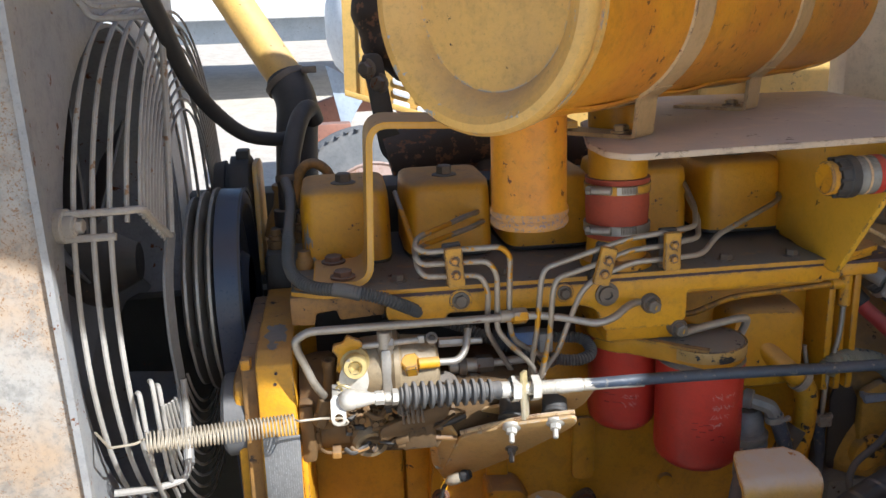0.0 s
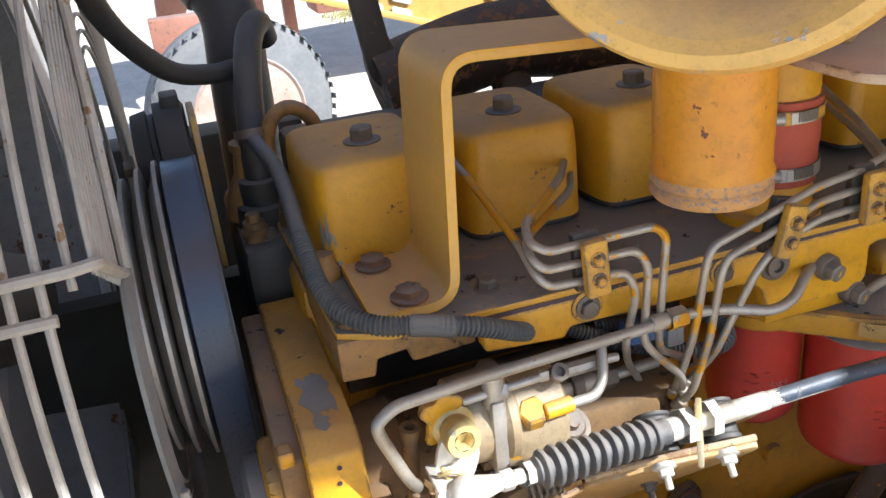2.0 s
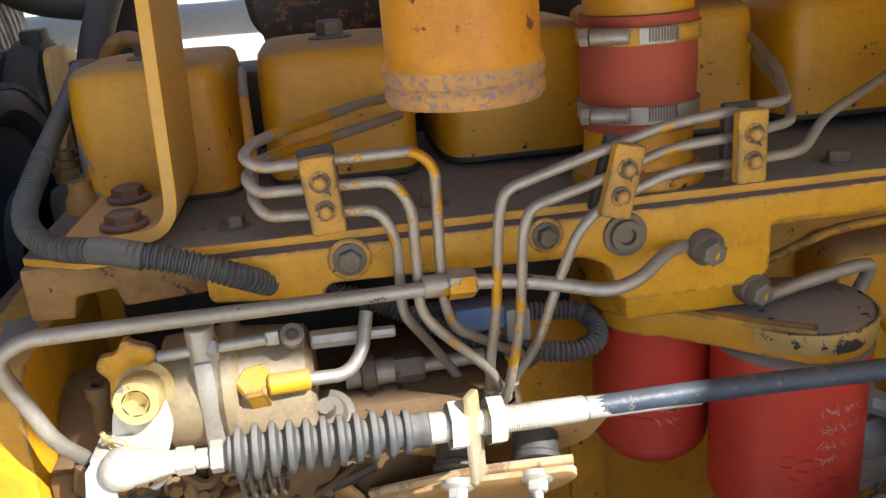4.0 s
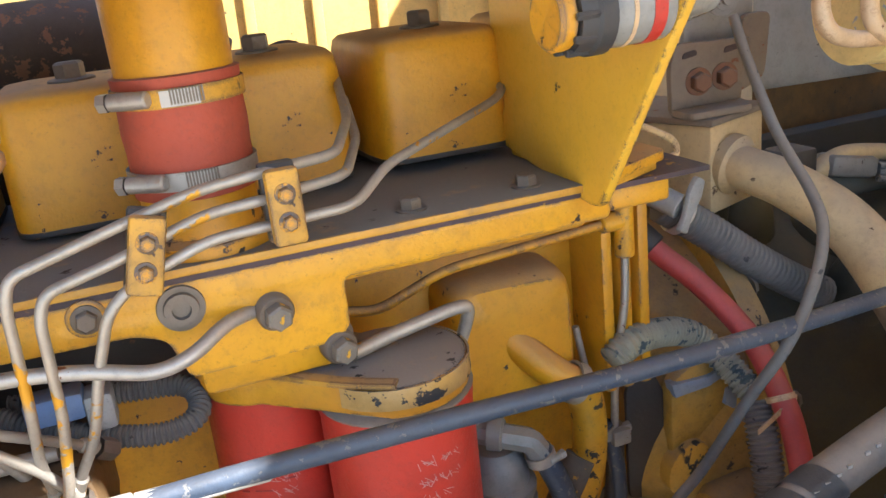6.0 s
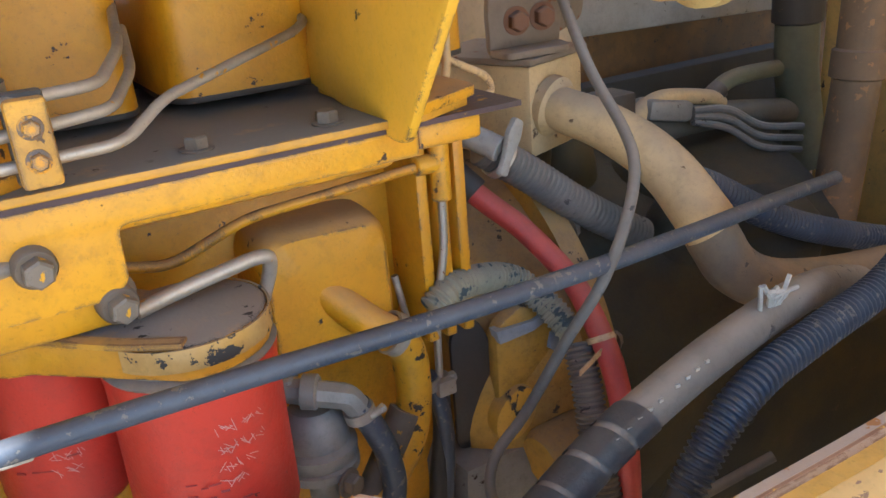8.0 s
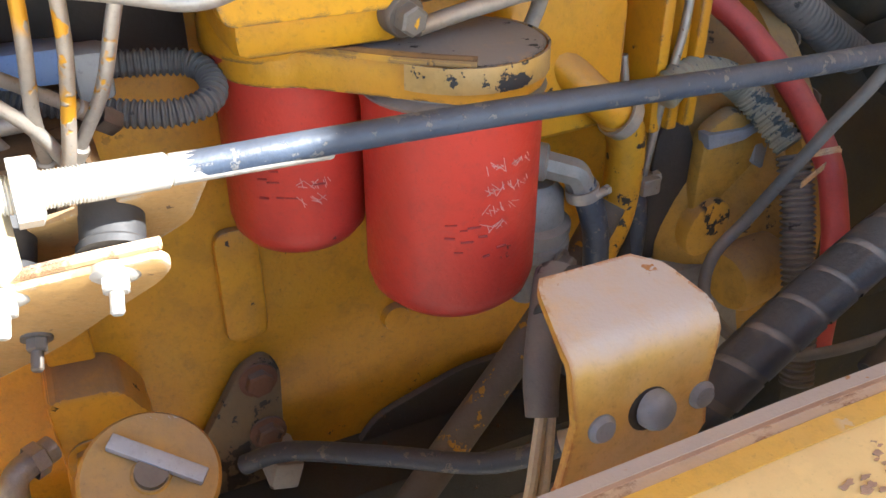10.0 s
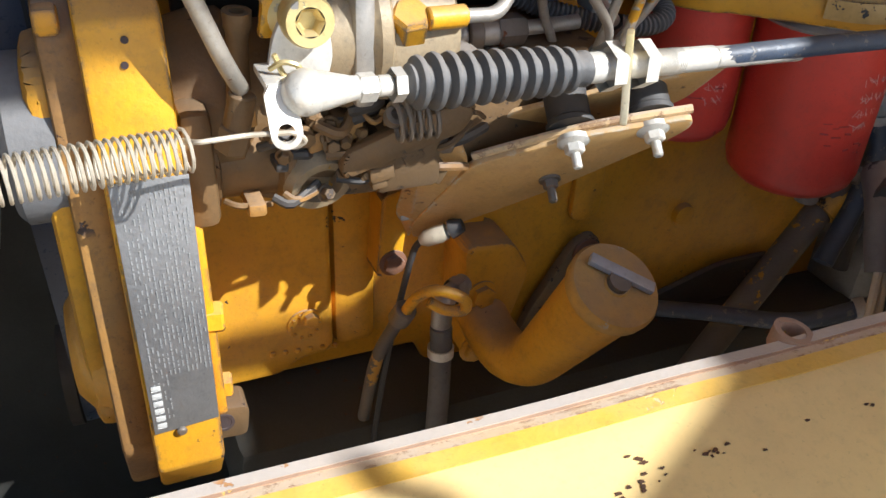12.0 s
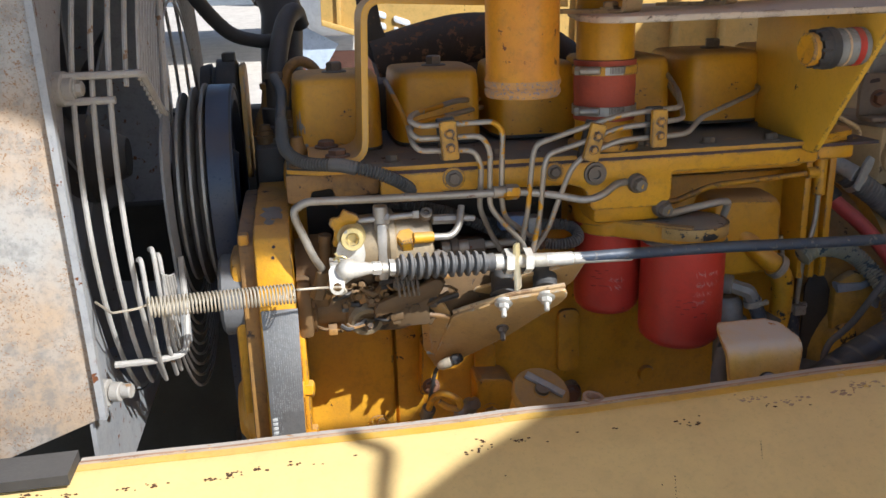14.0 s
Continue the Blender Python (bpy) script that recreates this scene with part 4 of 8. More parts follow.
# ---- the engine ----
def engine():
    e = thing("engine", "yellow six-cylinder diesel engine with dust and oil stains", "engine", (0.35, 1.35, 1.1))
    bm = mesh()
    outline(bm, [(-0.022, 1.135), (0.02, 1.113), (0.74, 1.108), (0.79, 1.13), (0.82, 1.19), (0.83, 1.47), (-0.03, 1.47)], (0, 0, 1.6985), (1, 0, 0), (0, 1, 0), 0.0065, 0.0015)
    part("head_plate", bm, HEADTOP, e, "dust-covered head plate with worn yellow edge")
    bm = outline(mesh(), [(-0.024, 1.6984), (-0.024, 1.660), (0.006, 1.658), (0.009, 1.674), (0.036, 1.677), (0.040, 1.663), (0.098, 1.666), (0.104, 1.6984)], (0, 1.42, 0), (1, 0, 0), (0, 0, 1), 0.292, 0.003)
    part("head_step", bm, DIRTYY, e, "brown-stained stepped end of the head")
    part("dowel_boss", lathe(mesh(), (-0.002, 1.150, 1.7045), (0, 0, 1), [(0, 0.017), (0.004, 0.0165), (0.0045, 0.010), (0.001, 0.0085), (0.001, 0)], 24), DIRTYY, e, "stained boss with an open hole")
    for bx, by in ((-0.006, 1.245), (0.012, 1.262)):
        part("end_stud", lathe(mesh(), (bx, by, 1.7045), (0, 0, 1), [(0, 0.014), (0.012, 0.013), (0.016, 0.010), (0.026, 0.009), (0.026, 0)], 18), DIRTYY, e)
    part("gasket", box(mesh(), (0.10, 1.1125, 1.6942), (0.83, 1.46, 1.6986), 0), GASKET, e, "purple-brown gasket line")
    # intake manifold rail
    bm = mesh()
    outline(bm, rounded([(0.10, 1.6945), (0.735, 1.6945), (0.735, 1.672), (0.512, 1.672), (0.512, 1.634), (0.50, 1.624), (0.395, 1.624), (0.385, 1.655), (0.365, 1.663), (0.182, 1.667), (0.178, 1.657), (0.10, 1.663)], 0.006), (0, 1.130, 0), (1, 0, 0), (0, 0, 1), 0.0175, 0.0025)
    part("manifold_rail", bm, YELLOW_CLEAN, e, "chipped yellow manifold rail")
    part("manifold_body", box(mesh(), (0.13, 1.122, 1.664), (0.72, 1.26, 1.690), 0.008), YELLOW, e)
    part("filter_mount", box(mesh(), (0.40, 1.122, 1.60), (0.508, 1.27, 1.67), 0.010), YELLOW, e)
    bm = box(mesh(), (0.737, 1.118, 1.674), (0.795, 1.26, 1.694), 0.004)
    part("rail_end", bm, YELLOW, e)
    # dark sheets paint in the depth shade under the rail, along with oil
    part("oily_shade_face", box(mesh(), (0.515, 1.268, 1.632), (0.772, 1.29, 1.695), 0.002), DARK, e, "dark sheet for oil and the shade under the head rail")
    part("oily_shade_face", box(mesh(), (0.0, 1.268, 1.555), (0.40, 1.29, 1.668), 0.002), DARK, e, "dark sheet for oil and the shade under the head rail")
    for x, z, r in ((0.199, 1.684, 0.0088), (0.339, 1.684, 0.0075)):
        bm = lathe(mesh(), (x, 1.122, z), (0, -1, 0), [(0, r * 1.9), (0.011, r * 1.75), (0.0115, r * 1.6), (0.0115, 0)], 20)
        part("bolt_boss", bm, YELLOW_CLEAN, e)
        bolt("bolt", (x, 1.110, z), (0, -1, 0), r, 0.008, e)
    bm = lathe(mesh(), (0.398, 1.1128, 1.677), (0, -1, 0), [(0, 0.0165), (0.003, 0.016), (0.003, 0.012), (0.007, 0.0115), (0.007, 0.0065), (0.003, 0.006), (0.003, 0)], 28)
    part("drain_plug", bm, BOLT, e, "round plug with square socket")
    for x in (0.12, 0.265, 0.475, 0.576, 0.673):
        bolt("head_bolt", (x, 1.137 if x > 0.5 else 1.15, 1.705), (0, 0, 1), 0.0088, 0.010, e)
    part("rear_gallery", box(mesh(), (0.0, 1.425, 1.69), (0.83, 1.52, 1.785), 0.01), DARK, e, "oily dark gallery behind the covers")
    # block
    bm = mesh()
    outline(bm, [(-0.03, 1.17), (0.22, 1.17), (0.24, 1.12), (0.83, 1.12), (0.83, 1.68), (-0.03, 1.68)], (0, 1.50, 0), (1, 0, 0), (0, 0, 1), 0.22, 0.010)
    part("block", bm, BLOCK, e, "oily ochre engine block")
    part("front_pad", outline(mesh(), rounded([(-0.02, 1.185), (0.062, 1.185), (0.085, 1.20), (0.12, 1.203), (0.12, 1.46), (-0.02, 1.46)], 0.008), (0, 1.30, 0), (1, 0, 0), (0, 0, 1), 0.038, 0.006), BLOCK, e)
    part("rib_pad", box(mesh(), (0.122, 1.268, 1.20), (0.17, 1.30, 1.46), 0.012), BLOCK, e)
    for x, z0, z1, w in ((0.415, 1.303, 1.415, 0.019), (0.272, 1.295, 1.37, 0.018)):
        bm = outline(mesh(), rounded([(x - w, z0), (x + w, z0), (x + w, z1), (x - w, z1)], 0.014), (0, 1.281, 0), (1, 0, 0), (0, 0, 1), 0.011, 0.004)
        part("casting_pad", bm, BLOCK, e)
    part("round_pad", lathe(mesh(), (0.558, 1.281, 1.281), (0, -1, 0), [(0, 0.015), (0.009, 0.013), (0.01, 0)], 24), BLOCK, e)
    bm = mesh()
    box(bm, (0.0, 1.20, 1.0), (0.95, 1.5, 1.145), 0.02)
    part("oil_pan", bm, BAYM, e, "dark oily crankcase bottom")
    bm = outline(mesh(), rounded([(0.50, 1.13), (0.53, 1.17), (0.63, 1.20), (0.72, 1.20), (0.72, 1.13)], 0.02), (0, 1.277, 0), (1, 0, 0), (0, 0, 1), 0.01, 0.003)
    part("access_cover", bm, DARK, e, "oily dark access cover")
    bm = mesh()
    for x0 in (0.07,):
        lathe(bm, (x0 + 0.02, 1.262, 1.245), (0, -1, 0), [(0, 0.019), (0.002, 0.0185), (0.002, 0)], 24)
        for k in range(10):
            ball(bm, (x0 + 0.02 + 0.0145 * math.cos(k * 0.628), 1.2595, 1.245 + 0.0145 * math.sin(k * 0.628)), 0.0024, 8)
    for k in range(6):
        ball(bm, (0.055 + 0.013 * k, 1.261, 1.216 - 0.001 * k), 0.0034, 8)
    part("cover_boss", bm, BLOCK, e)
    bolt("bolt", (0.095, 1.258, 1.255), (0, -1, 0), 0.008, 0.008, e, BLOCK)
    # side cover with breather at the rear of the block
    bm = box(mesh(), (0.50, 1.262, 1.47), (0.83, 1.31, 1.632), 0.008)
    part("side_plate", bm, YELLOW, e)
    bm = mesh()
    pr = rounded([(-0.064, -0.070), (0.064, -0.066), (0.064, 0.066), (-0.064, 0.070)], 0.030, 6)
    rings = [[bm.verts.new((0.686 + x * q, yy, 1.535 + z * q)) for x, z in pr] for yy, q in ((1.268, 1.02), (1.232, 1.0), (1.220, 0.975), (1.212, 0.93), (1.207, 0.86), (1.205, 0.5))]
    for p, q in zip(rings, rings[1:]):
        for k in range(len(p)):
            n = (k + 1) % len(p)
            bm.faces.new((p[k], p[n], q[n], q[k]))
    bm.faces.new(rings[-1])
    part("breather_cover", bm, YELLOW, e, "rounded dusty yellow breather cover")
    bolt("bolt", (0.60, 1.235, 1.54), (0, -1, 0), 0.011, 0.01, e)
    bm = mesh()
    for x in (0.775, 0.795, 0.815):
        box(bm, (x, 1.20, 1.46), (x + 0.012, 1.30, 1.68), 0.003)
    part("rear_rib", bm, YELLOW, e)
    return e


engine()


def rocker_cover():
    c = thing("rocker_cover", "yellow dust-topped rocker cover with a centre bolt", "rocker cover", (0.056, 1.30, 1.705), group="rocker covers on the cylinder head")
    bm = mesh()
    pr = rounded([(-0.058, -0.058), (0.058, -0.058), (0.066, -0.02), (0.066, 0.11), (-0.066, 0.11), (-0.066, -0.02)], 0.026, 5)
    rings = []
    for z, s in ((0.0, 1.0), (0.075, 0.985), (0.092, 0.965), (0.101, 0.94), (0.1055, 0.87), (0.108, 0.65), (0.1085, 0.35)):
        rings.append([bm.verts.new((0.056 + x * s, 1.30 + y * s, 1.707 + z)) for x, y in pr])
    for p, q in zip(rings, rings[1:]):
        for i in range(len(p)):
            j = (i + 1) % len(p)
            bm.faces.new((p[i], p[j], q[j], q[i]))
    bm.faces.new(rings[-1])
    bm.faces.new(rings[0][::-1])
    part("cover", bm, YELLOW, c)
    bm = mesh()
    outline(bm, [(x * 1.01, y * 1.01) for x, y in pr], (0.056, 1.30, 1.7045), (1, 0, 0), (0, 1, 0), 0.005, 0.001)
    part("seal", bm, DARK, c, "dark gasket edge")
    bm = lathe(mesh(), (0.056, 1.297, 1.8145), (0, 0, 1), [(0, 0.0185), (0.0025, 0.0185), (0.0035, 0.016), (0.0035, 0)], 24)
    hexa(bm, (0.056, 1.297, 1.8175), (0, 0, 1), 0.0118, 0.013, 0.2, washer=False)
    part("bolt", bm, BOLT, c, "dirty flanged cover bolt")
    for i in range(1, 6):
        copy_thing(c, pose(0.056 + 0.1497 * i, 1.302, 1.7055 + 0.0025 * i))
    # grey runs where the paint has come off the first cover's front corner
    edge = [(x, y) for x, y in pr if y < -0.03 and x < 0.0]
    edge.sort(key=lambda q: math.atan2(q[1] + 0.03, q[0] + 0.03) % math.tau)
    edge.append((0.0, -0.058))

    def skin(u, z):
        u = min(max(u, 0.0), 0.999) * (len(edge) - 1)
        k = int(u)
        p = Vector(edge[k]).lerp(Vector(edge[k + 1]), u - k)
        s = 1.0 - 0.015 * (z - 1.707) / 0.075
        n = Vector((p.x + 0.028, p.y + 0.03)).normalized() if u < len(edge) - 2 else Vector((0, -1))
        return (0.056 + p.x * s + 0.0006 * n.x, 1.30 + p.y * s + 0.0006 * n.y, z)

    rnd = random.Random(6)
    for u0, u1, lo, hi in ((0.34, 0.42, 1.722, 1.762), (0.45, 0.50, 1.738, 1.757), (0.52, 0.58, 1.728, 1.772), (0.46, 0.66, 1.738, 1.751), (0.67, 0.71, 1.733, 1.747), (0.30, 0.62, 1.712, 1.726), (0.64, 0.78, 1.712, 1.721)):
        bm = mesh()
        n = 9
        cols = []
        for i in range(n + 1):
            u = u0 + (u1 - u0) * i / n
            w = math.sin(math.pi * (0.12 + 0.76 * i / n))
            mid = (lo + hi) / 2 + rnd.uniform(-0.001, 0.001)
            h = (hi - lo) / 2 * w * rnd.uniform(0.75, 1.1)
            cols.append([bm.verts.new(skin(u, mid + h * q)) for q in (-1, -0.3, 0.3, 1)])
        for a, b in zip(cols, cols[1:]):
            for k in range(3):
                bm.faces.new((a[k], b[k], b[k + 1], a[k + 1]))
        part("bare_patch", bm, BARE, c, "grey run of bare metal")


rocker_cover()


# ---- air cleaner, its bracket, shelf and pipes ----
AXIS = Vector((0.750, 0.6615, 0.0))


def air_cleaner():
    a = thing("air_cleaner", "large faded yellow cylindrical air cleaner canister with dented end", "air cleaner", (0.35, 1.06, 1.92))
    c = Vector((0.199, 0.951, 2.063))
    prof = [(0.030, 0.0), (0.032, 0.088), (0.030, 0.098), (0.020, 0.104), (0.010, 0.112), (0.003, 0.121), (-0.002, 0.129), (-0.001, 0.138), (0.006, 0.1425), (0.015, 0.142), (0.020, 0.138), (0.026, 0.136), (0.036, 0.135)]
    part("end_cap", lathe(mesh(), c, AXIS, prof[:6], 72, closed=False), TAN, a, "dished tan end cap")
    part("rim", lathe(mesh(), c, AXIS, prof[5:], 72, closed=False), TANRIM, a, "chipped rolled rim")
    part("clamp_ring", lathe(mesh(), c, AXIS, [(0.024, 0.1345), (0.025, 0.1395), (0.034, 0.1395), (0.036, 0.1345)], 72, closed=False), TAN, a, "narrow clamp ring behind the rim")
    part("body", lathe(mesh(), c + AXIS * 0.034, AXIS, [(0, 0.1345), (0.15, 0.1345), (0.90, 0.1345), (0.92, 0.126), (0.93, 0)], 72, closed=False), ORANGE, a)
    side = Vector((0.6615, -0.750, 0))
    for d in (0.252, 0.586):
        part("band", lathe(mesh(), c + AXIS * d, AXIS, [(-0.025, 0.1345), (-0.0235, 0.1375), (0.0235, 0.1375), (0.025, 0.1345)], 72, closed=False), CLEANBAND, a, "wide dusty strap round the body")
        part("band_weld", sweep(mesh(), [c + AXIS * (d + 0.027) + 0.1348 * (math.cos(q) * side + math.sin(q) * Vector((0, 0, 1))) for q in np.linspace(-2.6, 1.2, 40)], 0.0016, 6), CLEANBAND, a)
    lo = [c + AXIS * q + side * 0.062 + Vector((0, 0, -0.1215 + 0.002 * math.sin(31 * q))) for q in np.linspace(0.05, 0.88, 40)]
    part("seam", strip(mesh(), lo, 0.010, 0.003, side + Vector((0, 0, 0.55))), ORANGE, a, "lapped lengthwise seam")
    # stub outlet below the end
    s = (0.278, 1.05, 1.797)
    prof = [(0.0, 0.040), (0.0, 0.0445), (0.004, 0.0475), (0.009, 0.0475), (0.012, 0.0455), (0.016, 0.0478), (0.021, 0.0478), (0.026, 0.0455), (0.145, 0.0455), (0.145, 0.040), (0.0, 0.040)]
    part("dust_spout", lathe(mesh(), s, (0, 0, 1), prof[6:], 40, closed=False), ORANGE, a, "scratched orange spout")
    part("spout_lip", lathe(mesh(), s, (0, 0, 1), prof[:7], 40, closed=False), LIPRUST, a, "rusty rolled lip")
    for d in (0.252, 0.586):
        base = c + AXIS * d
        floor = 1.8945 - c.z
        bm = mesh()
        path = bent_path([base - side * 0.055 + Vector((0, 0, floor)), base + side * 0.060 + Vector((0, 0, floor)), base + side * 0.064 + Vector((0, 0, -0.121)), base + side * 0.085 + Vector((0, 0, -0.107))], 0.006)
        strip(bm, path, 0.046, 0.005, AXIS)
        part("foot", bm, CLEANBAND, a, "bent dusty steel foot")
        q = base + side * 0.030 + Vector((0, 0, floor + 0.003))
        part("foot_bolt", hexa(mesh(), q, (0, 0, 1), 0.010, 0.009, 0.4), CLEANBAND, a)


air_cleaner()


def cleaner_shelf():
    s = thing("cleaner_shelf", "dusty tan steel shelf carrying the air cleaner", "shelf", (0.55, 1.1, 1.88))
    bm = outline(mesh(), rounded([(0.372, 0.955), (0.735, 0.985), (0.90, 1.05), (0.93, 1.52), (0.62, 1.56), (0.402, 1.26), (0.352, 1.06), (0.352, 0.985)], 0.01), (0, 0, 1.884), (1, 0, 0), (0, 1, 0), 0.008, 0.002)
    part("plate", bm, SHELFM, s)
    bm = outline(mesh(), rounded([(1.085, 1.692), (1.10, 1.690), (1.255, 1.715), (1.262, 1.735), (1.245, 1.75), (1.245, 1.768), (1.262, 1.785), (1.262, 1.884), (0.955, 1.884), (0.955, 1.872)], 0.006), (0.708, 0, 0), (0, 1, 0), (0, 0, 1), 0.009, 0.0025)
    part("gusset", bm, GUSSET, s, "triangular yellow gusset plate")
    bm = outline(mesh(), rounded([(0.712, 1.088), (0.80, 1.13), (0.80, 1.25), (0.712, 1.25)], 0.008), (0, 0, 1.7055), (1, 0, 0), (0, 1, 0), 0.009, 0.002)
    part("gusset_foot", bm, YELLOW, s, "oily brown foot flange")
    b = thing("angle_bracket", "bent flat steel bracket painted yellow, bolted to the head", "bracket", (0.08, 1.18, 1.71))
    path = bent_path([(0.008, 1.185, 1.7115), (0.083, 1.185, 1.7115), (0.092, 1.185, 1.918), (0.36, 1.185, 1.905)], 0.026, 6)
    bm = mesh()
    strip(bm, path, 0.118, 0.0085, (0, 1, 0))
    bmesh.ops.bevel(bm, geom=[e for e in bm.edges if len(e.link_faces) == 2 and e.calc_face_angle(0) > 1.2], offset=0.002, segments=2, affect="EDGES", profile=0.5)
    part("strap", bm, STRAPY, b)
    bolt("bolt", (0.047, 1.145, 1.7175), (0, 0, 1), 0.0125, 0.010, b, RUSTB)
    bolt("bolt", (0.035, 1.222, 1.7175), (0, 0, 1), 0.0125, 0.010, b, RUSTB)


cleaner_shelf()


def intake_pipe():
    x, y = 0.4275, 1.165
    p = thing("intake_pipe", "yellow intake pipe joined by a red hose with steel clamps", "pipe", (x, y, 1.70))
    part("upper_pipe", lathe(mesh(), (x, y, 1.82), (0, 0, 1), [(0, 0.040), (0.10, 0.0405), (0.12, 0.039)], 36), YELLOW, p)
    part("hose", lathe(mesh(), (x, y, 1.745), (0, 0, 1), [(0, 0.040), (0.001, 0.043), (0.03, 0.0425), (0.045, 0.0435), (0.07, 0.0425), (0.083, 0.044), (0.084, 0.041)], 36), REDHOSE, p, "red rubber hose with scuffs")
    part("lower_pipe", lathe(mesh(), (x, y, 1.70), (0, 0, 1), [(0, 0.05), (0.014, 0.05), (0.018, 0.0415), (0.05, 0.040)], 36), YELLOW, p)
    for z in (1.816, 1.761):
        cl = part("hose_clamp", lathe(mesh(), (x, y, z - 0.0075), (0, 0, 1), [(0, 0.0435), (0, 0.0452), (0.0125, 0.0452), (0.0125, 0.0435)], 40, closed=False), YELLOW_DIRTY if z > 1.8 else STEEL, p, "painted worm clamp" if z > 1.8 else "slotted steel worm clamp")
        part("screw_band", strip(mesh(), [Vector((x + 0.0456 * math.cos(q), y + 0.0456 * math.sin(q), z - 0.0012)) for q in np.linspace(-1.9, -1.35, 12)], 0.0105, 0.0012, (0, 0, 1)), STEEL, cl, "bright slotted band end")
        bm = mesh()
        rod(bm, (x - 0.046, y - 0.030, z), (x - 0.022, y - 0.044, z), 0.0058, 14)
        hexa(bm, (x - 0.046, y - 0.030, z), (-0.86, 0.5, 0), 0.0065, 0.007, 0, washer=False)
        part("clamp_screw", bm, STEEL, cl)
        for k in range(11):
            bm = mesh()
            an = -1.75 + 0.045 * k
            u = Vector((math.cos(an), math.sin(an), 0))
            box(bm, tuple(Vector((x, y, z)) + u * 0.0462 - Vector((0.0006, 0.0006, 0.005))), tuple(Vector((x, y, z)) + u * 0.0462 + Vector((0.0006, 0.0006, 0.005))), 0)
            part("slot", bm, BOLT, cl)


intake_pipe()


def indicator():
    a = Vector((0.628, 1.0, 1.842))
    d = Vector((1, 0.02, 0.02)).normalized()
    i = thing("restriction_indicator", "small clear dust indicator with a yellow cap", "indicator", a)
    part("cap", lathe(mesh(), a, d, [(0, 0.0), (0, 0.0185), (0.002, 0.0205), (0.010, 0.0205), (0.012, 0.018)], 28), YELLOW_CLEAN, i, "yellow push cap")
    part("collar", lathe(mesh(), a + d * 0.012, d, [(0, 0.016), (0, 0.023), (0.010, 0.024), (0.012, 0.026), (0.022, 0.026), (0.024, 0.022)], 28), RUBBER, i, "black ribbed collar")
    bm = mesh()
    for k in range(10):
        u = facing(d) @ Vector((0.0225 * math.cos(k * 0.628), 0.0225 * math.sin(k * 0.628), 0))
        rod(bm, a + d * 0.008 + u, a + d * 0.026 + u, 0.0026, 6)
    part("ribs", bm, RUBBER, i)
    part("window", lathe(mesh(), a + d * 0.036, d, [(0, 0.022), (0.004, 0.0235), (0.040, 0.0235), (0.044, 0.019), (0.08, 0.012)], 28), LENS, i, "clear dusty plastic body")
    part("red_band", lathe(mesh(), a + d * 0.060, d, [(0, 0.0237), (0, 0.0241), (0.009, 0.0241), (0.009, 0.0237)], 28, closed=False), RED, i, "red scale band")
    part("pale_band", lathe(mesh(), a + d * 0.046, d, [(0, 0.0237), (0, 0.0240), (0.003, 0.0240), (0.003, 0.0237)], 28, closed=False), CREAM, i)


indicator()


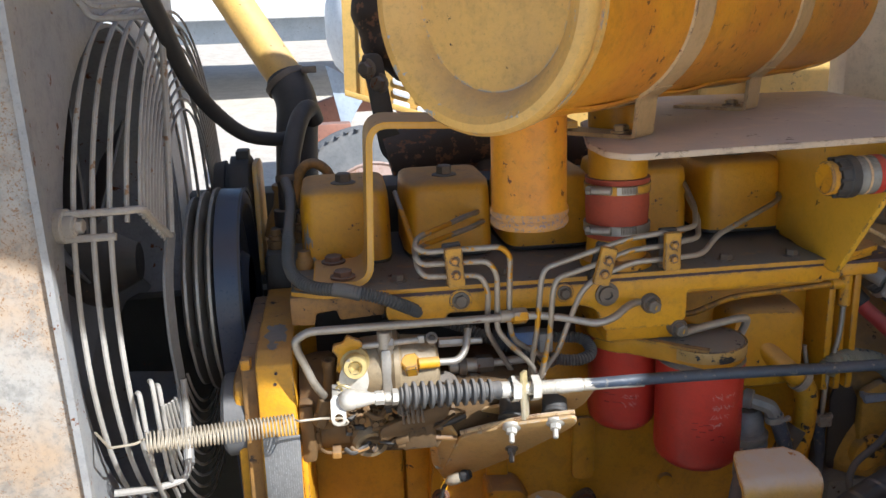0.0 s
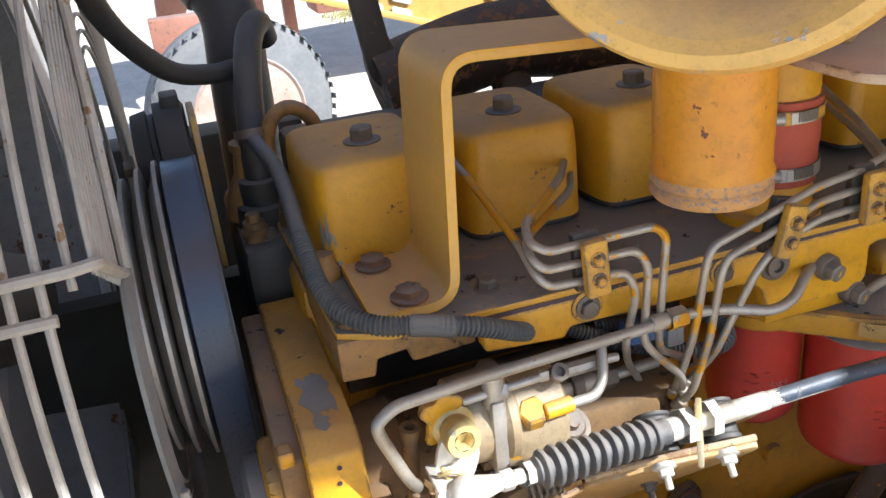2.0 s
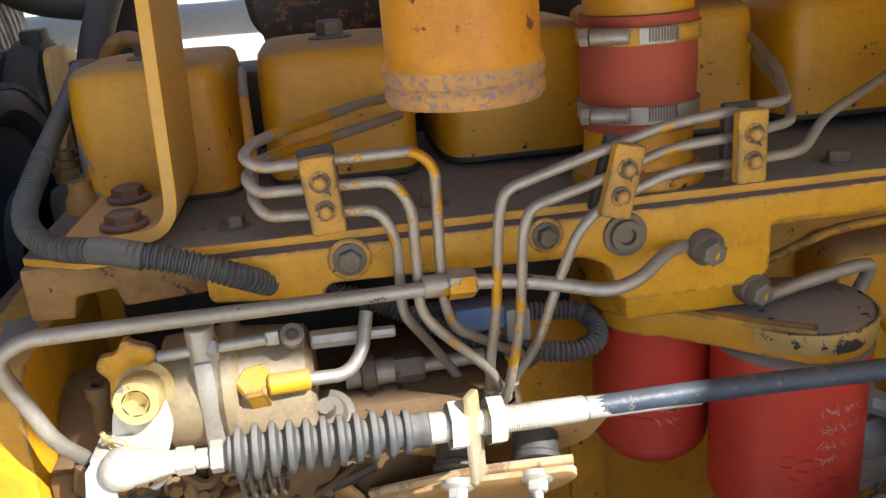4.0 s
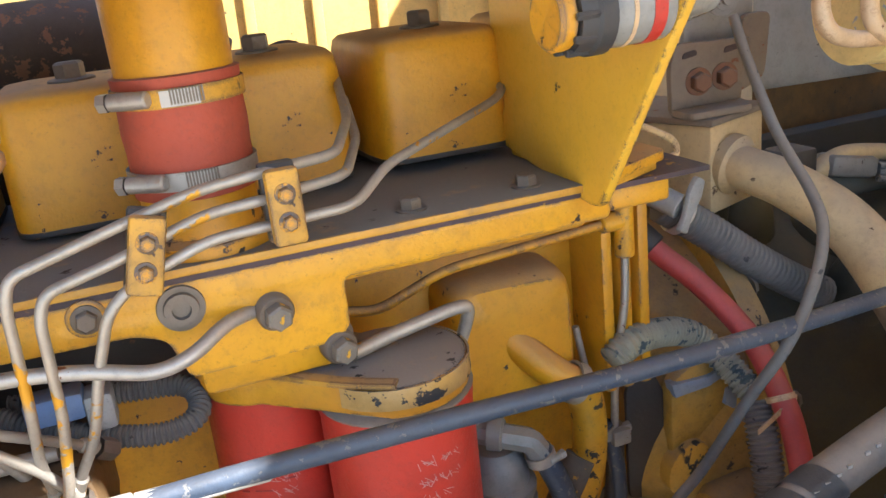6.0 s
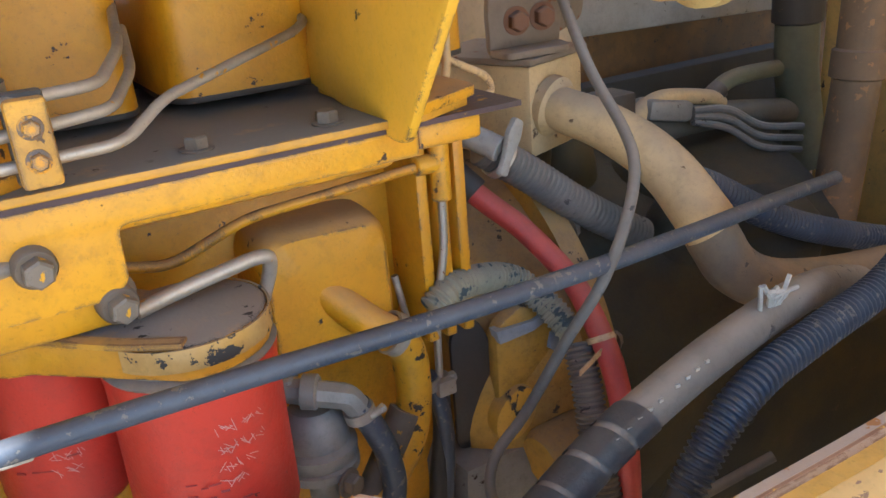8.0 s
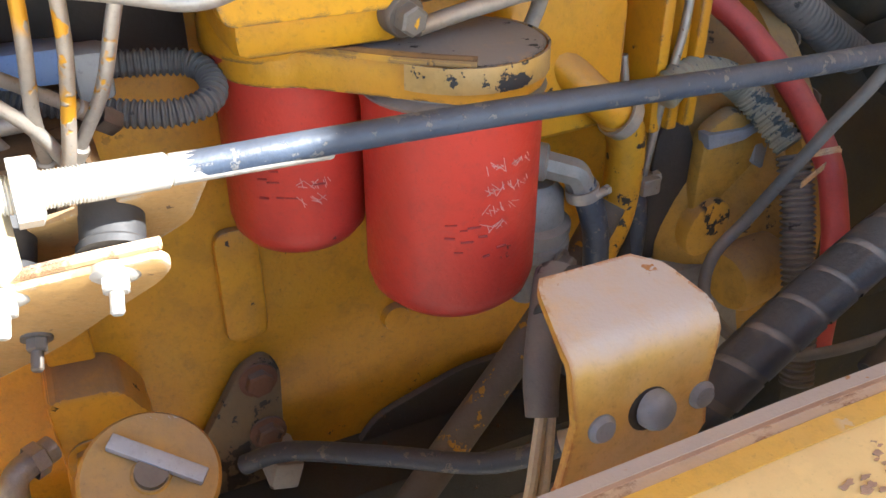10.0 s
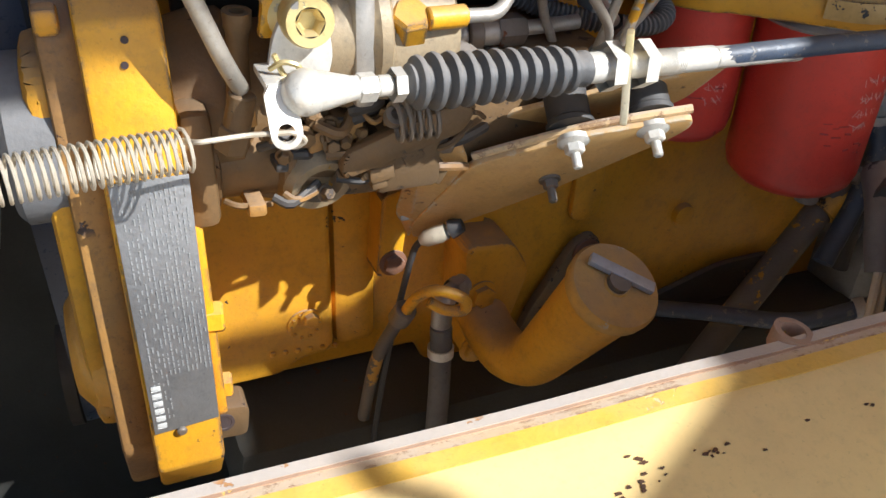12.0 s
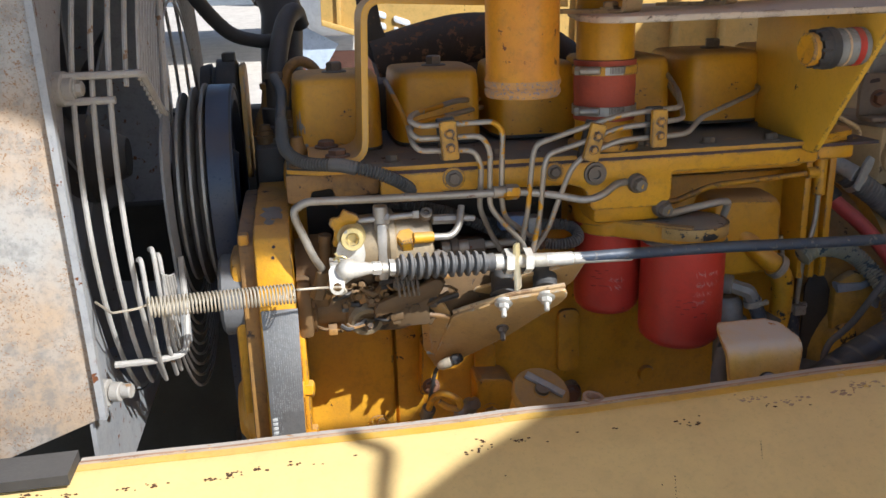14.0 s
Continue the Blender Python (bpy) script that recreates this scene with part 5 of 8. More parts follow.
# ---- fuel filters ----
def filters():
    for (x, y, r, z0, z1, lab) in ((0.543, 1.132, 0.0610, 1.407, 1.566, "larger red spin-on fuel filter with scrawled marks"), (0.452, 1.20, 0.0505, 1.442, 1.592, "smaller red spin-on fuel filter behind the cable")):
        f = thing("fuel_filter", lab, "fuel filter", (x, y, z0), group="red fuel filters")
        h = z1 - z0
        part("canister", lathe(mesh(), (x, y, z0), (0, 0, 1), [(0.0, 0.0), (0.0, r * 0.55), (0.004, r * 0.80), (0.013, r * 0.95), (0.024, r), (h - 0.012, r), (h - 0.006, r * 1.015), (h, r * 1.0)], 56), RED, f)
        part("seal_ring", lathe(mesh(), (x, y, z1 - 0.001), (0, 0, 1), [(0, r * 1.0), (0.003, r * 1.03), (0.005, r * 1.0), (0.007, r * 0.93), (0.009, r * 0.92), (0.009, 0)], 44), GREYM, f, "dusty grey top rim and seal")
        rnd = random.Random(int(x * 1000))
        an0 = -1.80 if r > 0.06 else -1.95
        rows = ((0.036, 6, CHALK), (0.052, 6, CHALK), (0.066, 4, CHALK), (0.078, 3, CHALK)) if r > 0.06 else ((0.088, 4, CHALK), (0.10, 3, CHALK))
        for dz, count, mat in rows:
            bm = mesh()
            for k in range(count):
                an = an0 + 0.16 + k * 0.10 + rnd.uniform(-0.03, 0.03)
                p = Vector((x + (r + 0.0004) * math.cos(an), y + (r + 0.0004) * math.sin(an), z1 - dz))
                side = Vector((-math.sin(an), math.cos(an), 0))
                for s in range(3):
                    tilt, up = rnd.choice((-0.25, -0.2, 0.7, -0.8)), rnd.uniform(0.0006, 0.0036)
                    q = p + side * rnd.uniform(-0.003, 0.003) + Vector((0, 0, rnd.uniform(-0.002, 0.002)))
                    rod(bm, q + Vector((0, 0, -up)) - side * 0.004 * tilt, q + Vector((0, 0, up)) + side * 0.004 * tilt, 0.0003, 5, 0)
            part("scrawl", bm, mat, f, "scratched pale handwriting bars")
        for k in range(9):
            an = an0 - 0.45 + rnd.uniform(0, 0.9)
            p = Vector((x + (r + 0.0003) * math.cos(an), y + (r + 0.0003) * math.sin(an), z1 - rnd.uniform(0.07, 0.10)))
            side = Vector((-math.sin(an), math.cos(an), 0))
            w = rnd.uniform(0.002, 0.005)
            part("print_mark", rod(mesh(), p - side * w + Vector((0, 0, rnd.uniform(-0.001, 0.001))), p + side * w, rnd.uniform(0.0005, 0.0011), 6, 0), REDDARK, f)
    h = thing("filter_head", "yellow cast filter head with dusty top and chipped edge", "filter head", (0.5, 1.17, 1.58))
    bm = mesh()
    pts = []
    for k in range(15):
        an = -1.9 + k * 0.26
        pts.append((0.543 + 0.058 * math.cos(an), 1.125 + 0.058 * math.sin(an)))
    pts += [(0.48, 1.26), (0.405, 1.26)]
    for k in range(6):
        an = 3.0 + k * 0.3
        pts.append((0.452 + 0.05 * math.cos(an), 1.195 + 0.05 * math.sin(an)))
    outline(bm, pts, (0, 0, 1.572), (1, 0, 0), (0, 1, 0), 0.026, 0.004)
    part("casting", bm, FILTY, h)
    rim = [Vector((0.543 + 0.0588 * math.cos(-2.6 + 0.13 * k), 1.125 + 0.0588 * math.sin(-2.6 + 0.13 * k), 1.589)) for k in range(26)]
    part("rim_band", strip(mesh(), rim, 0.016, 0.0016, (0, 0, 1)), YELLOW_FLAKE0, h, "chipped rim with dark bare spots")
    part("collar_ring", lathe(mesh(), (0.452, 1.20, 1.588), (0, 0, 1), [(0, 0.046), (0, 0.0535), (0.006, 0.055), (0.020, 0.0548), (0.030, 0.052), (0.040, 0.0505), (0.066, 0.0505)], 44), YELLOW, h)
    part("web_ridge", strip(mesh(), smooth_path([(0.447, 1.152, 1.5985), (0.475, 1.118, 1.5990), (0.50, 1.094, 1.5990), (0.53, 1.074, 1.5985)]), 0.011, 0.004, (0.5, 0.8, 0)), YELLOW_DIRTY, h)
    b = thing("banjo_bolt", "dirty banjo bolt with yellow paint on its head", "banjo bolt", (0.458, 1.12, 1.655), group="banjo bolts on the filter head")
    bm = lathe(mesh(), (0.457, 1.128, 1.662), (0.1, -1, -0.1), [(0, 0.018), (0.006, 0.018), (0.008, 0.0135), (0.022, 0.0135), (0.024, 0.012)], 24)
    part("collar", bm, BOLT, b)
    part("head", hexa(mesh(), Vector((0.457, 1.128, 1.662)) + Vector((0.1, -1, -0.1)).normalized() * 0.024, (0.1, -1, -0.1), 0.0098, 0.010, 0.4, washer=False), BANJO, b, "grey head with a dab of yellow paint")
    copy_thing(b, pose(0.500, 1.128, 1.614, 0, 0, 4))


filters()


# ---- injection lines and clamps ----
def injection_lines():
    y = 1.082
    A1 = [(0.275, 1.30, 1.765), (0.221, 1.2, 1.776), (0.146, 1.12, 1.771), (0.139, 1.09, 1.767), (0.15, y, 1.761), (0.248, y, 1.762), (0.26, y, 1.75), (0.259, 1.09, 1.657), (0.266, 1.1, 1.627), (0.294, 1.12, 1.603), (0.322, 1.14, 1.578)]
    A2 = [(0.28, 1.30, 1.752), (0.23, 1.2, 1.76), (0.146, 1.12, 1.758), (0.139, 1.09, 1.753), (0.147, y, 1.745), (0.232, y, 1.744), (0.243, y, 1.725), (0.243, 1.09, 1.647), (0.256, 1.09, 1.629), (0.292, 1.1, 1.589), (0.305, 1.12, 1.554)]
    A3 = [(0.13, 1.28, 1.80), (0.134, 1.22, 1.785), (0.142, 1.13, 1.755), (0.142, 1.09, 1.738), (0.15, y, 1.729), (0.222, y, 1.726), (0.231, y, 1.704), (0.231, 1.1, 1.643), (0.256, 1.14, 1.593), (0.284, 1.15, 1.543)]
    B1 = [(0.562, 1.26, 1.795), (0.547, 1.18, 1.774), (0.52, 1.115, 1.762), (0.465, 1.092, 1.763), (0.421, 1.09, 1.759), (0.364, 1.085, 1.745), (0.305, y, 1.729), (0.300, y, 1.712), (0.296, 1.09, 1.639), (0.291, 1.1, 1.595), (0.293, 1.12, 1.555)]
    B2 = [(0.566, 1.26, 1.778), (0.552, 1.18, 1.758), (0.525, 1.115, 1.746), (0.465, 1.092, 1.745), (0.424, 1.09, 1.743), (0.367, 1.085, 1.726), (0.322, y, 1.715), (0.316, y, 1.699), (0.313, 1.09, 1.629), (0.303, 1.1, 1.567), (0.293, 1.115, 1.545)]
    B3 = [(0.712, 1.30, 1.775), (0.705, 1.235, 1.768), (0.687, 1.22, 1.762), (0.559, 1.13, 1.744), (0.525, 1.10, 1.727), (0.465, 1.092, 1.727), (0.424, 1.09, 1.726), (0.372, 1.085, 1.709), (0.354, y, 1.694), (0.339, 1.09, 1.65), (0.327, 1.1, 1.605), (0.305, 1.12, 1.56)]
    for line in (A1, A2, A3, B1, B2, B3):
        li = thing("injection_line", "bent grey steel injection line with flaking yellow paint", "fuel line", line[4], group="injection lines")
        part("tube", sweep(mesh(), bent_path(line, 0.014, 5), 0.0038, 10), PIPE, li)
        end, way = Vector(line[-1]), (Vector(line[-1]) - Vector(line[-2])).normalized()
        part("end_nut", hexa(mesh(), end, way, 0.0085, 0.016, 0.2, washer=False), BOLT, li, "dirty steel union nut")
        part("sleeve", rod(mesh(), end - way * 0.014, end, 0.0055, 12), PIPE, li)
    for (x, z, tilt) in ((0.187, 1.7425, 4), (0.384, 1.727, -14), (0.474, 1.741, 0)):
        yy = 1.078 if x < 0.3 else 1.086
        c = thing("line_clamp", "small yellow clamp block bolted over three fuel lines", "line clamp", (x, yy, z), group="injection line clamps")
        turn = Matrix.Rotation(radians(-tilt), 4, "Y")
        part("front_block", box(mesh(), (x - 0.0112, yy - 0.012, z - 0.0255), (x + 0.0112, yy - 0.002, z + 0.0255), 0.003, turn=turn), YELLOW_DIRTY, c)
        part("back_block", box(mesh(), (x - 0.012, yy + 0.006, z - 0.027), (x + 0.012, yy + 0.016, z + 0.027), 0.0025, turn=turn), DARK, c)
        for s in (-0.0095, 0.0095):
            v = turn @ Vector((0, 0, s))
            bolt("bolt", (x + v.x, yy - 0.012, z + v.z), (0, -1, 0), 0.0052, 0.006, c, YELLOW_CLEAN)


injection_lines()


def fuel_pipes():
    single("fuel_pipe", sweep(mesh(), bent_path([(0.445, 1.115, 1.662), (0.425, 1.10, 1.664), (0.399, 1.083, 1.653), (0.375, 1.08, 1.648), (0.332, 1.09, 1.657), (0.29, 1.09, 1.664), (0.231, 1.078, 1.668), (0.08, 1.062, 1.675), (0.0, 1.046, 1.681), (-0.016, 1.042, 1.672), (-0.014, 1.042, 1.66), (0.004, 1.045, 1.61), (0.014, 1.06, 1.588)], 0.018, 6), 0.0052, 12), STEEL, "long grey steel fuel supply pipe along the head", "fuel pipe")
    n = thing("pipe_union", "worn steel union nut on the fuel pipe", "union", (0.272, 1.085, 1.668))
    part("nut", hexa(mesh(), (0.262, 1.083, 1.667), (1, 0.1, -0.06), 0.0105, 0.02, 0.3, washer=False), PIPE, n)
    part("sleeve", rod(mesh(), (0.245, 1.082, 1.668), (0.264, 1.084, 1.667), 0.008), PIPE, n)
    single("return_pipe", sweep(mesh(), bent_path([(0.512, 1.120, 1.609), (0.546, 1.128, 1.6125), (0.600, 1.138, 1.617), (0.615, 1.140, 1.616), (0.616, 1.148, 1.600), (0.606, 1.155, 1.568)], 0.009, 5), 0.0056, 12), PIPE, "short bent return pipe with bare elbow", "fuel pipe")
    single("drain_tube", sweep(mesh(), bent_path([(0.50, 1.2, 1.617), (0.555, 1.2, 1.604), (0.585, 1.2, 1.615), (0.62, 1.2, 1.627), (0.79, 1.2, 1.636)], 0.03, 6), 0.0045, 10), YELLOW, "slim yellow painted tube along the block", "tube")
    t = thing("tee_fitting", "yellow tee fitting with a thin tube running down", "fitting", (0.795, 1.19, 1.63))
    bm = rod(mesh(), (0.775, 1.2, 1.636), (0.80, 1.2, 1.636), 0.009)
    rod(bm, (0.80, 1.2, 1.60), (0.80, 1.2, 1.66), 0.0095)
    part("body", bm, YELLOW_CLEAN, t)
    part("tube", sweep(mesh(), smooth_path([(0.80, 1.2, 1.60), (0.796, 1.198, 1.55), (0.785, 1.2, 1.49), (0.79, 1.215, 1.42), (0.793, 1.222, 1.40)]), 0.004, 10), STEEL, t)
    part("clip", box(mesh(), (0.783, 1.205, 1.392), (0.804, 1.23, 1.410), 0.003), STEEL, t, "grey pinch clip")
    part("hose", sweep(mesh(), smooth_path([(0.793, 1.222, 1.395), (0.793, 1.225, 1.34), (0.78, 1.22, 1.28), (0.77, 1.21, 1.2)]), 0.010, 12), RUBBER, t, "black hose below the clip")


fuel_pipes()


# ---- gear case, injection pump and throttle linkage ----
def gear_case():
    g = thing("gear_case", "yellow timing gear case with a data plate on its edge", "gear case", (-0.05, 1.15, 1.3))
    bm = outline(mesh(), [(1.076, 1.628), (1.10, 1.642), (1.24, 1.648), (1.34, 1.648), (1.34, 1.25), (1.09, 1.25), (1.044, 1.312)], (-0.0705, 0, 0), (0, 1, 0), (0, 0, 1), 0.0475, 0.004)
    part("housing", bm, YELLOW_CLEAN, g)
    bm = outline(mesh(), [(1.096, 1.618), (1.12, 1.632), (1.24, 1.638), (1.34, 1.638), (1.34, 1.25), (1.10, 1.25), (1.064, 1.318)], (-0.092, 0, 0), (0, 1, 0), (0, 0, 1), 0.024, 0.005)
    part("back_flange", bm, DIRTYY, g, "dirty brown-yellow back flange")
    rnd = random.Random(21)
    for x0, y0, sx, sy in ((-0.046, 1.150, 0.016, 0.042), (-0.050, 1.108, 0.008, 0.012)):
        pts = [(x0 + sx * rnd.uniform(0.55, 1.15) * math.cos(k * 0.2618), y0 + sy * rnd.uniform(0.6, 1.15) * math.sin(k * 0.2618)) for k in range(24)]
        part("bare_patch", outline(mesh(), pts, (0, 0, 1.6424 - 0.0429 * 1.10), (1, 0, 0), (0, 1, 0.0429), 0.0003, 0), BARE, g, "grey-blue patch where the paint flaked off")
    bm = outline(mesh(), rounded([(1.09, 1.32), (1.16, 1.28), (1.19, 1.28), (1.19, 1.60), (1.10, 1.60)], 0.03), (-0.105, 0, 0), (0, 1, 0), (0, 0, 1), 0.022, 0.008)
    part("side_bulge", bm, BLOCK, g)
    bm = lathe(mesh(), (-0.080, 1.145, 1.36), (-1, 0, 0), [(0, 0.062), (0.02, 0.055), (0.035, 0.035), (0.035, 0)], 24)
    part("lower_bulge", bm, BLOCK, g)
    part("blank_cover", lathe(mesh(), (-0.092, 1.145, 1.535), (-1, 0, 0), [(0, 0.056), (0.026, 0.056), (0.031, 0.050), (0.031, 0)], 32), SLATE, g, "round grey blank cover")
    for x, y, z in ((-0.079, 1.103, 1.629),):
        part("side_lug", box(mesh(), (x - 0.012, y - 0.012, z - 0.012), (x + 0.002, y + 0.004, z + 0.004), 0.003), YELLOW, g)
    for x, z in ((-0.045, 1.618), (-0.047, 1.604), (-0.04, 1.552)):
        part("rivet_hole", lathe(mesh(), (x, 1.075 - (1.628 - z) * 0.1, z), (0, -1, 0.1), [(0, 0.0022), (0.0004, 0.0022), (0.0004, 0)], 12), HOLEBLACK, g)

    def front(x, z, lift=0.0):
        return Vector((x, 1.076 - (1.628 - z) * 0.1013 - 0.0008 - lift, z))

    v = Vector((0, 0.1013, 1)).normalized()
    bm = outline(mesh(), [(0, 0), (0.044, 0.003), (0.047, 0.188), (0.0, 0.188)], front(-0.068, 1.348), (1, 0, 0), v, 0.0015, 0.0004)
    pl = part("data_plate", bm, PLATE, g, "grey aluminium data plate with rows of worn print")
    rnd = random.Random(8)
    bm = mesh()
    for k in range(14):
        x = -0.0625 + 0.0029 * k
        z = 1.395 if k > 3 else 1.36
        while z < 1.53:
            h = rnd.uniform(0.001, 0.005)
            if rnd.random() < 0.7:
                p = front(x, z, 0.0017)
                box(bm, (p.x - 0.0004, p.y - 0.0002, p.z), (p.x + 0.0004, p.y + 0.0002, p.z + h), 0)
            z += h + rnd.uniform(0.0008, 0.002)
    part("worn_print", bm, PRINTG, pl, "pale worn print bars")
    bm = mesh()
    for k in range(6):
        p = front(-0.0655, 1.353 + k * 0.0062, 0.0017)
        box(bm, (p.x, p.y - 0.0003, p.z), (p.x + 0.0065, p.y + 0.0003, p.z + 0.0042), 0.0006)
    part("maker_mark", bm, CHALKG, pl, "pale maker's mark bars")
    bm = mesh()
    rod(bm, front(-0.05, 1.347), front(-0.05, 1.347) + Vector((0, -0.004, 0)), 0.0035, 12)
    part("plate_screw", bm, BOLT, g)
    bolt("side_bolt", (-0.022, 1.085, 1.41), (1, -0.15, 0), 0.012, 0.014, g, YELLOW_CLEAN)
    bolt("side_bolt", (-0.020, 1.092, 1.340), (1, -0.15, 0), 0.0105, 0.013, g, YELLOW_CLEAN)
    bm = outline(mesh(), rounded([(-0.034, 1.228), (0.008, 1.224), (0.012, 1.258), (-0.034, 1.264)], 0.008), (0, 1.150, 0), (1, 0, 0), (0, 0, 1), -0.03, 0.002)
    lug = part("foot_lug", bm, PUMPD, g, "oily brown foot lug")
    part("lug_hole", lathe(mesh(), (-0.012, 1.1495, 1.246), (0, -1, 0), [(0, 0.0095), (0.0012, 0.0095), (0.0012, 0.007), (0.0006, 0.0065), (0.0006, 0)], 20), HOLEBLACK, lug)
    part("rear_flange", outline(mesh(), [(1.07, 1.33), (1.12, 1.30), (1.3, 1.30), (1.3, 1.52), (1.085, 1.52)], (-0.023, 0, 0), (0, 1, 0), (0, 0, 1), 0.008, 0.002), YELLOW, g)


gear_case()


def injection_pump():
    p = thing("injection_pump", "dirty aluminium injection pump with lever, fittings and governor", "injection pump", (0.12, 1.15, 1.46))
    bm = mesh()
    box(bm, (0.02, 1.12, 1.475), (0.32, 1.26, 1.565), 0.014)
    lathe(bm, (-0.02, 1.16, 1.545), (1, 0, 0), [(0, 0.055), (0.02, 0.06), (0.04, 0.06), (0.05, 0.05), (0.10, 0.05)], 28)
    part("pump_body", bm, PUMPD, p)
    bm = mesh()
    lathe(bm, (0.06, 1.115, 1.60), (1, 0, 0), [(0, 0.030), (0.004, 0.040), (0.04, 0.042), (0.045, 0.047), (0.052, 0.047), (0.056, 0.040), (0.10, 0.036), (0.105, 0.028)], 28)
    box(bm, (0.098, 1.075, 1.56), (0.165, 1.16, 1.615), 0.010)
    part("governor_housing", bm, PUMPB, p, "grey governor housing")
    bm = mesh()
    box(bm, (0.088, 1.072, 1.56), (0.102, 1.10, 1.638), 0.004)
    rod(bm, (0.095, 1.085, 1.628), (0.095, 1.085, 1.66), 0.010, 16)
    part("stop_rib", bm, STEEL, p)
    part("stop_screw", rod(rod(mesh(), (0.065, 1.083, 1.642), (0.138, 1.083, 1.645), 0.0042, 10), (0.098, 1.083, 1.643), (0.106, 1.083, 1.643), 0.0085, 6), STEEL, p, "long stop screw with lock nut")
    part("screw_tip", box(mesh(), (0.137, 1.081, 1.640), (0.146, 1.086, 1.650), 0.001), STEEL, p)
    # yellow cam lever
    bm = outline(mesh(), rounded([(0.030, 1.61), (0.034, 1.632), (0.026, 1.640), (0.030, 1.649), (0.041, 1.649), (0.047, 1.660), (0.055, 1.655), (0.065, 1.652), (0.067, 1.643), (0.059, 1.638), (0.057, 1.61)], 0.004), (0, 1.086, 0), (1, 0, 0), (0, 0, 1), 0.008, 0.0015)
    part("cam_lever", bm, YELLOW_CLEAN, p, "yellow painted cam lever")
    bm = lathe(mesh(), (0.055, 1.09, 1.622), (0, -1, 0.12), [(0, 0.019), (0.012, 0.019), (0.016, 0.014), (0.022, 0.014), (0.024, 0.0155), (0.036, 0.0155), (0.040, 0.0142), (0.040, 0.0088)], 32, closed=False)
    lathe(bm, Vector((0.055, 1.09, 1.622)) + Vector((0, -1, 0.12)).normalized() * 0.040, (0, -1, 0.12), [(0, 0.0090), (-0.003, 0.0066), (-0.010, 0.006), (-0.010, 0)], 6, closed=False)
    part("socket_boss", bm, YELLOWZ, p, "large pale socket screw boss")
    bm = outline(mesh(), rounded([(0.028, 1.568), (0.042, 1.562), (0.064, 1.578), (0.072, 1.60), (0.068, 1.628), (0.048, 1.636), (0.036, 1.618), (0.030, 1.59)], 0.008), (0, 1.069, 0), (1, 0, 0), (0, 0, 1), 0.006, 0.001)
    part("lever_plate", bm, ZINC, p, "zinc plated throttle lever")
    bm = mesh()
    rings = []
    ring, hole = [], []
    for a in np.linspace(0, math.tau, 28, endpoint=False):
        c, d = math.cos(a), math.sin(a)
        hi = 0.024 if d > 0.35 else 0.0095
        k = min(0.0092 / max(abs(c), 1e-6), hi / max(abs(d), 1e-6)) if d > 0 else 0.0092
        for y, r, store in ((0, 0.0054, hole), (0, k, ring)):
            store.append([Vector((0.031 + r * c, 1.020 + 0.02 * max(r * d, 0) / 0.03, 1.5745 + r * d)) + Vector((0, dy, 0)) for dy in (-0.0015, 0.0015)])
    vs = [[[bm.verts.new(q) for q in pair] for pair in loop] for loop in (hole, ring)]
    for k in range(28):
        n = (k + 1) % 28
        (h0, h1), (g0, g1) = (vs[0][k], vs[0][n]), (vs[1][k], vs[1][n])
        bm.faces.new((h0[0], h1[0], g1[0], g0[0]))
        bm.faces.new((h0[1], g0[1], g1[1], h1[1]))
        bm.faces.new((h0[0], h0[1], h1[1], h1[0]))
        bm.faces.new((g0[0], g1[0], g1[1], g0[1]))
    box(bm, (0.024, 1.036, 1.594), (0.046, 1.070, 1.599), 0.001)
    part("hook_eye", bm, ZINC, p)
    part("split_pin", sweep(mesh(), smooth_path([(0.030, 1.05, 1.602), (0.036, 1.043, 1.608), (0.044, 1.041, 1.606), (0.046, 1.043, 1.60), (0.038, 1.046, 1.598), (0.032, 1.046, 1.612)]), 0.0018, 6), YELLOWZ, p)
    # fuel elbow
    e = part("fuel_fitting", hexa(mesh(), (0.128, 1.085, 1.605), (-0.12, -0.55, 0.8), 0.0138, 0.019, 0.2, washer=False), YELLOW_CLEAN, p, "yellow hexagon fitting")
    part("fitting_neck", rod(mesh(), (0.135, 1.072, 1.616), (0.163, 1.075, 1.615), 0.0075, 14), YELLOW_CLEAN, e)
    part("fuel_elbow", sweep(mesh(), bent_path([(0.16, 1.075, 1.615), (0.188, 1.078, 1.613), (0.20, 1.085, 1.625), (0.206, 1.10, 1.648)], 0.016, 6), 0.0048, 12), STEEL, p, "bent steel fuel tube")
    for x, y, z, r in ((0.155, 1.085, 1.642, 0.008), (0.148, 1.068, 1.568, 0.0075), (0.112, 1.068, 1.553, 0.007)):
        part("cap_screw", lathe(mesh(), (x, y, z), (0, -0.75, 0.66), [(0, r), (0.009, r), (0.0095, r * 0.55), (0.005, r * 0.5), (0.005, 0)], 16), BOLT, p)
    part("idle_screw", rod(rod(mesh(), (0.165, 1.10, 1.632), (0.205, 1.103, 1.630), 0.007, 8), (0.20, 1.103, 1.63), (0.225, 1.104, 1.629), 0.0045, 8), STEEL, p)
    # delivery side: hex unions towards the lines
    for i, (z, y, x0) in enumerate(((1.575, 1.15, 0.185), (1.552, 1.14, 0.20), (1.535, 1.15, 0.19))):
        u = part("delivery_union", sweep(mesh(), [Vector((x0, y, z)), Vector((x0 + 0.04, y, z)), Vector((x0 + 0.041, y, z)), Vector((x0 + 0.11, y, z + 0.002))], lambda i, dist: 0.0105 if i < 2 else 0.006, 14), PIPE, p)
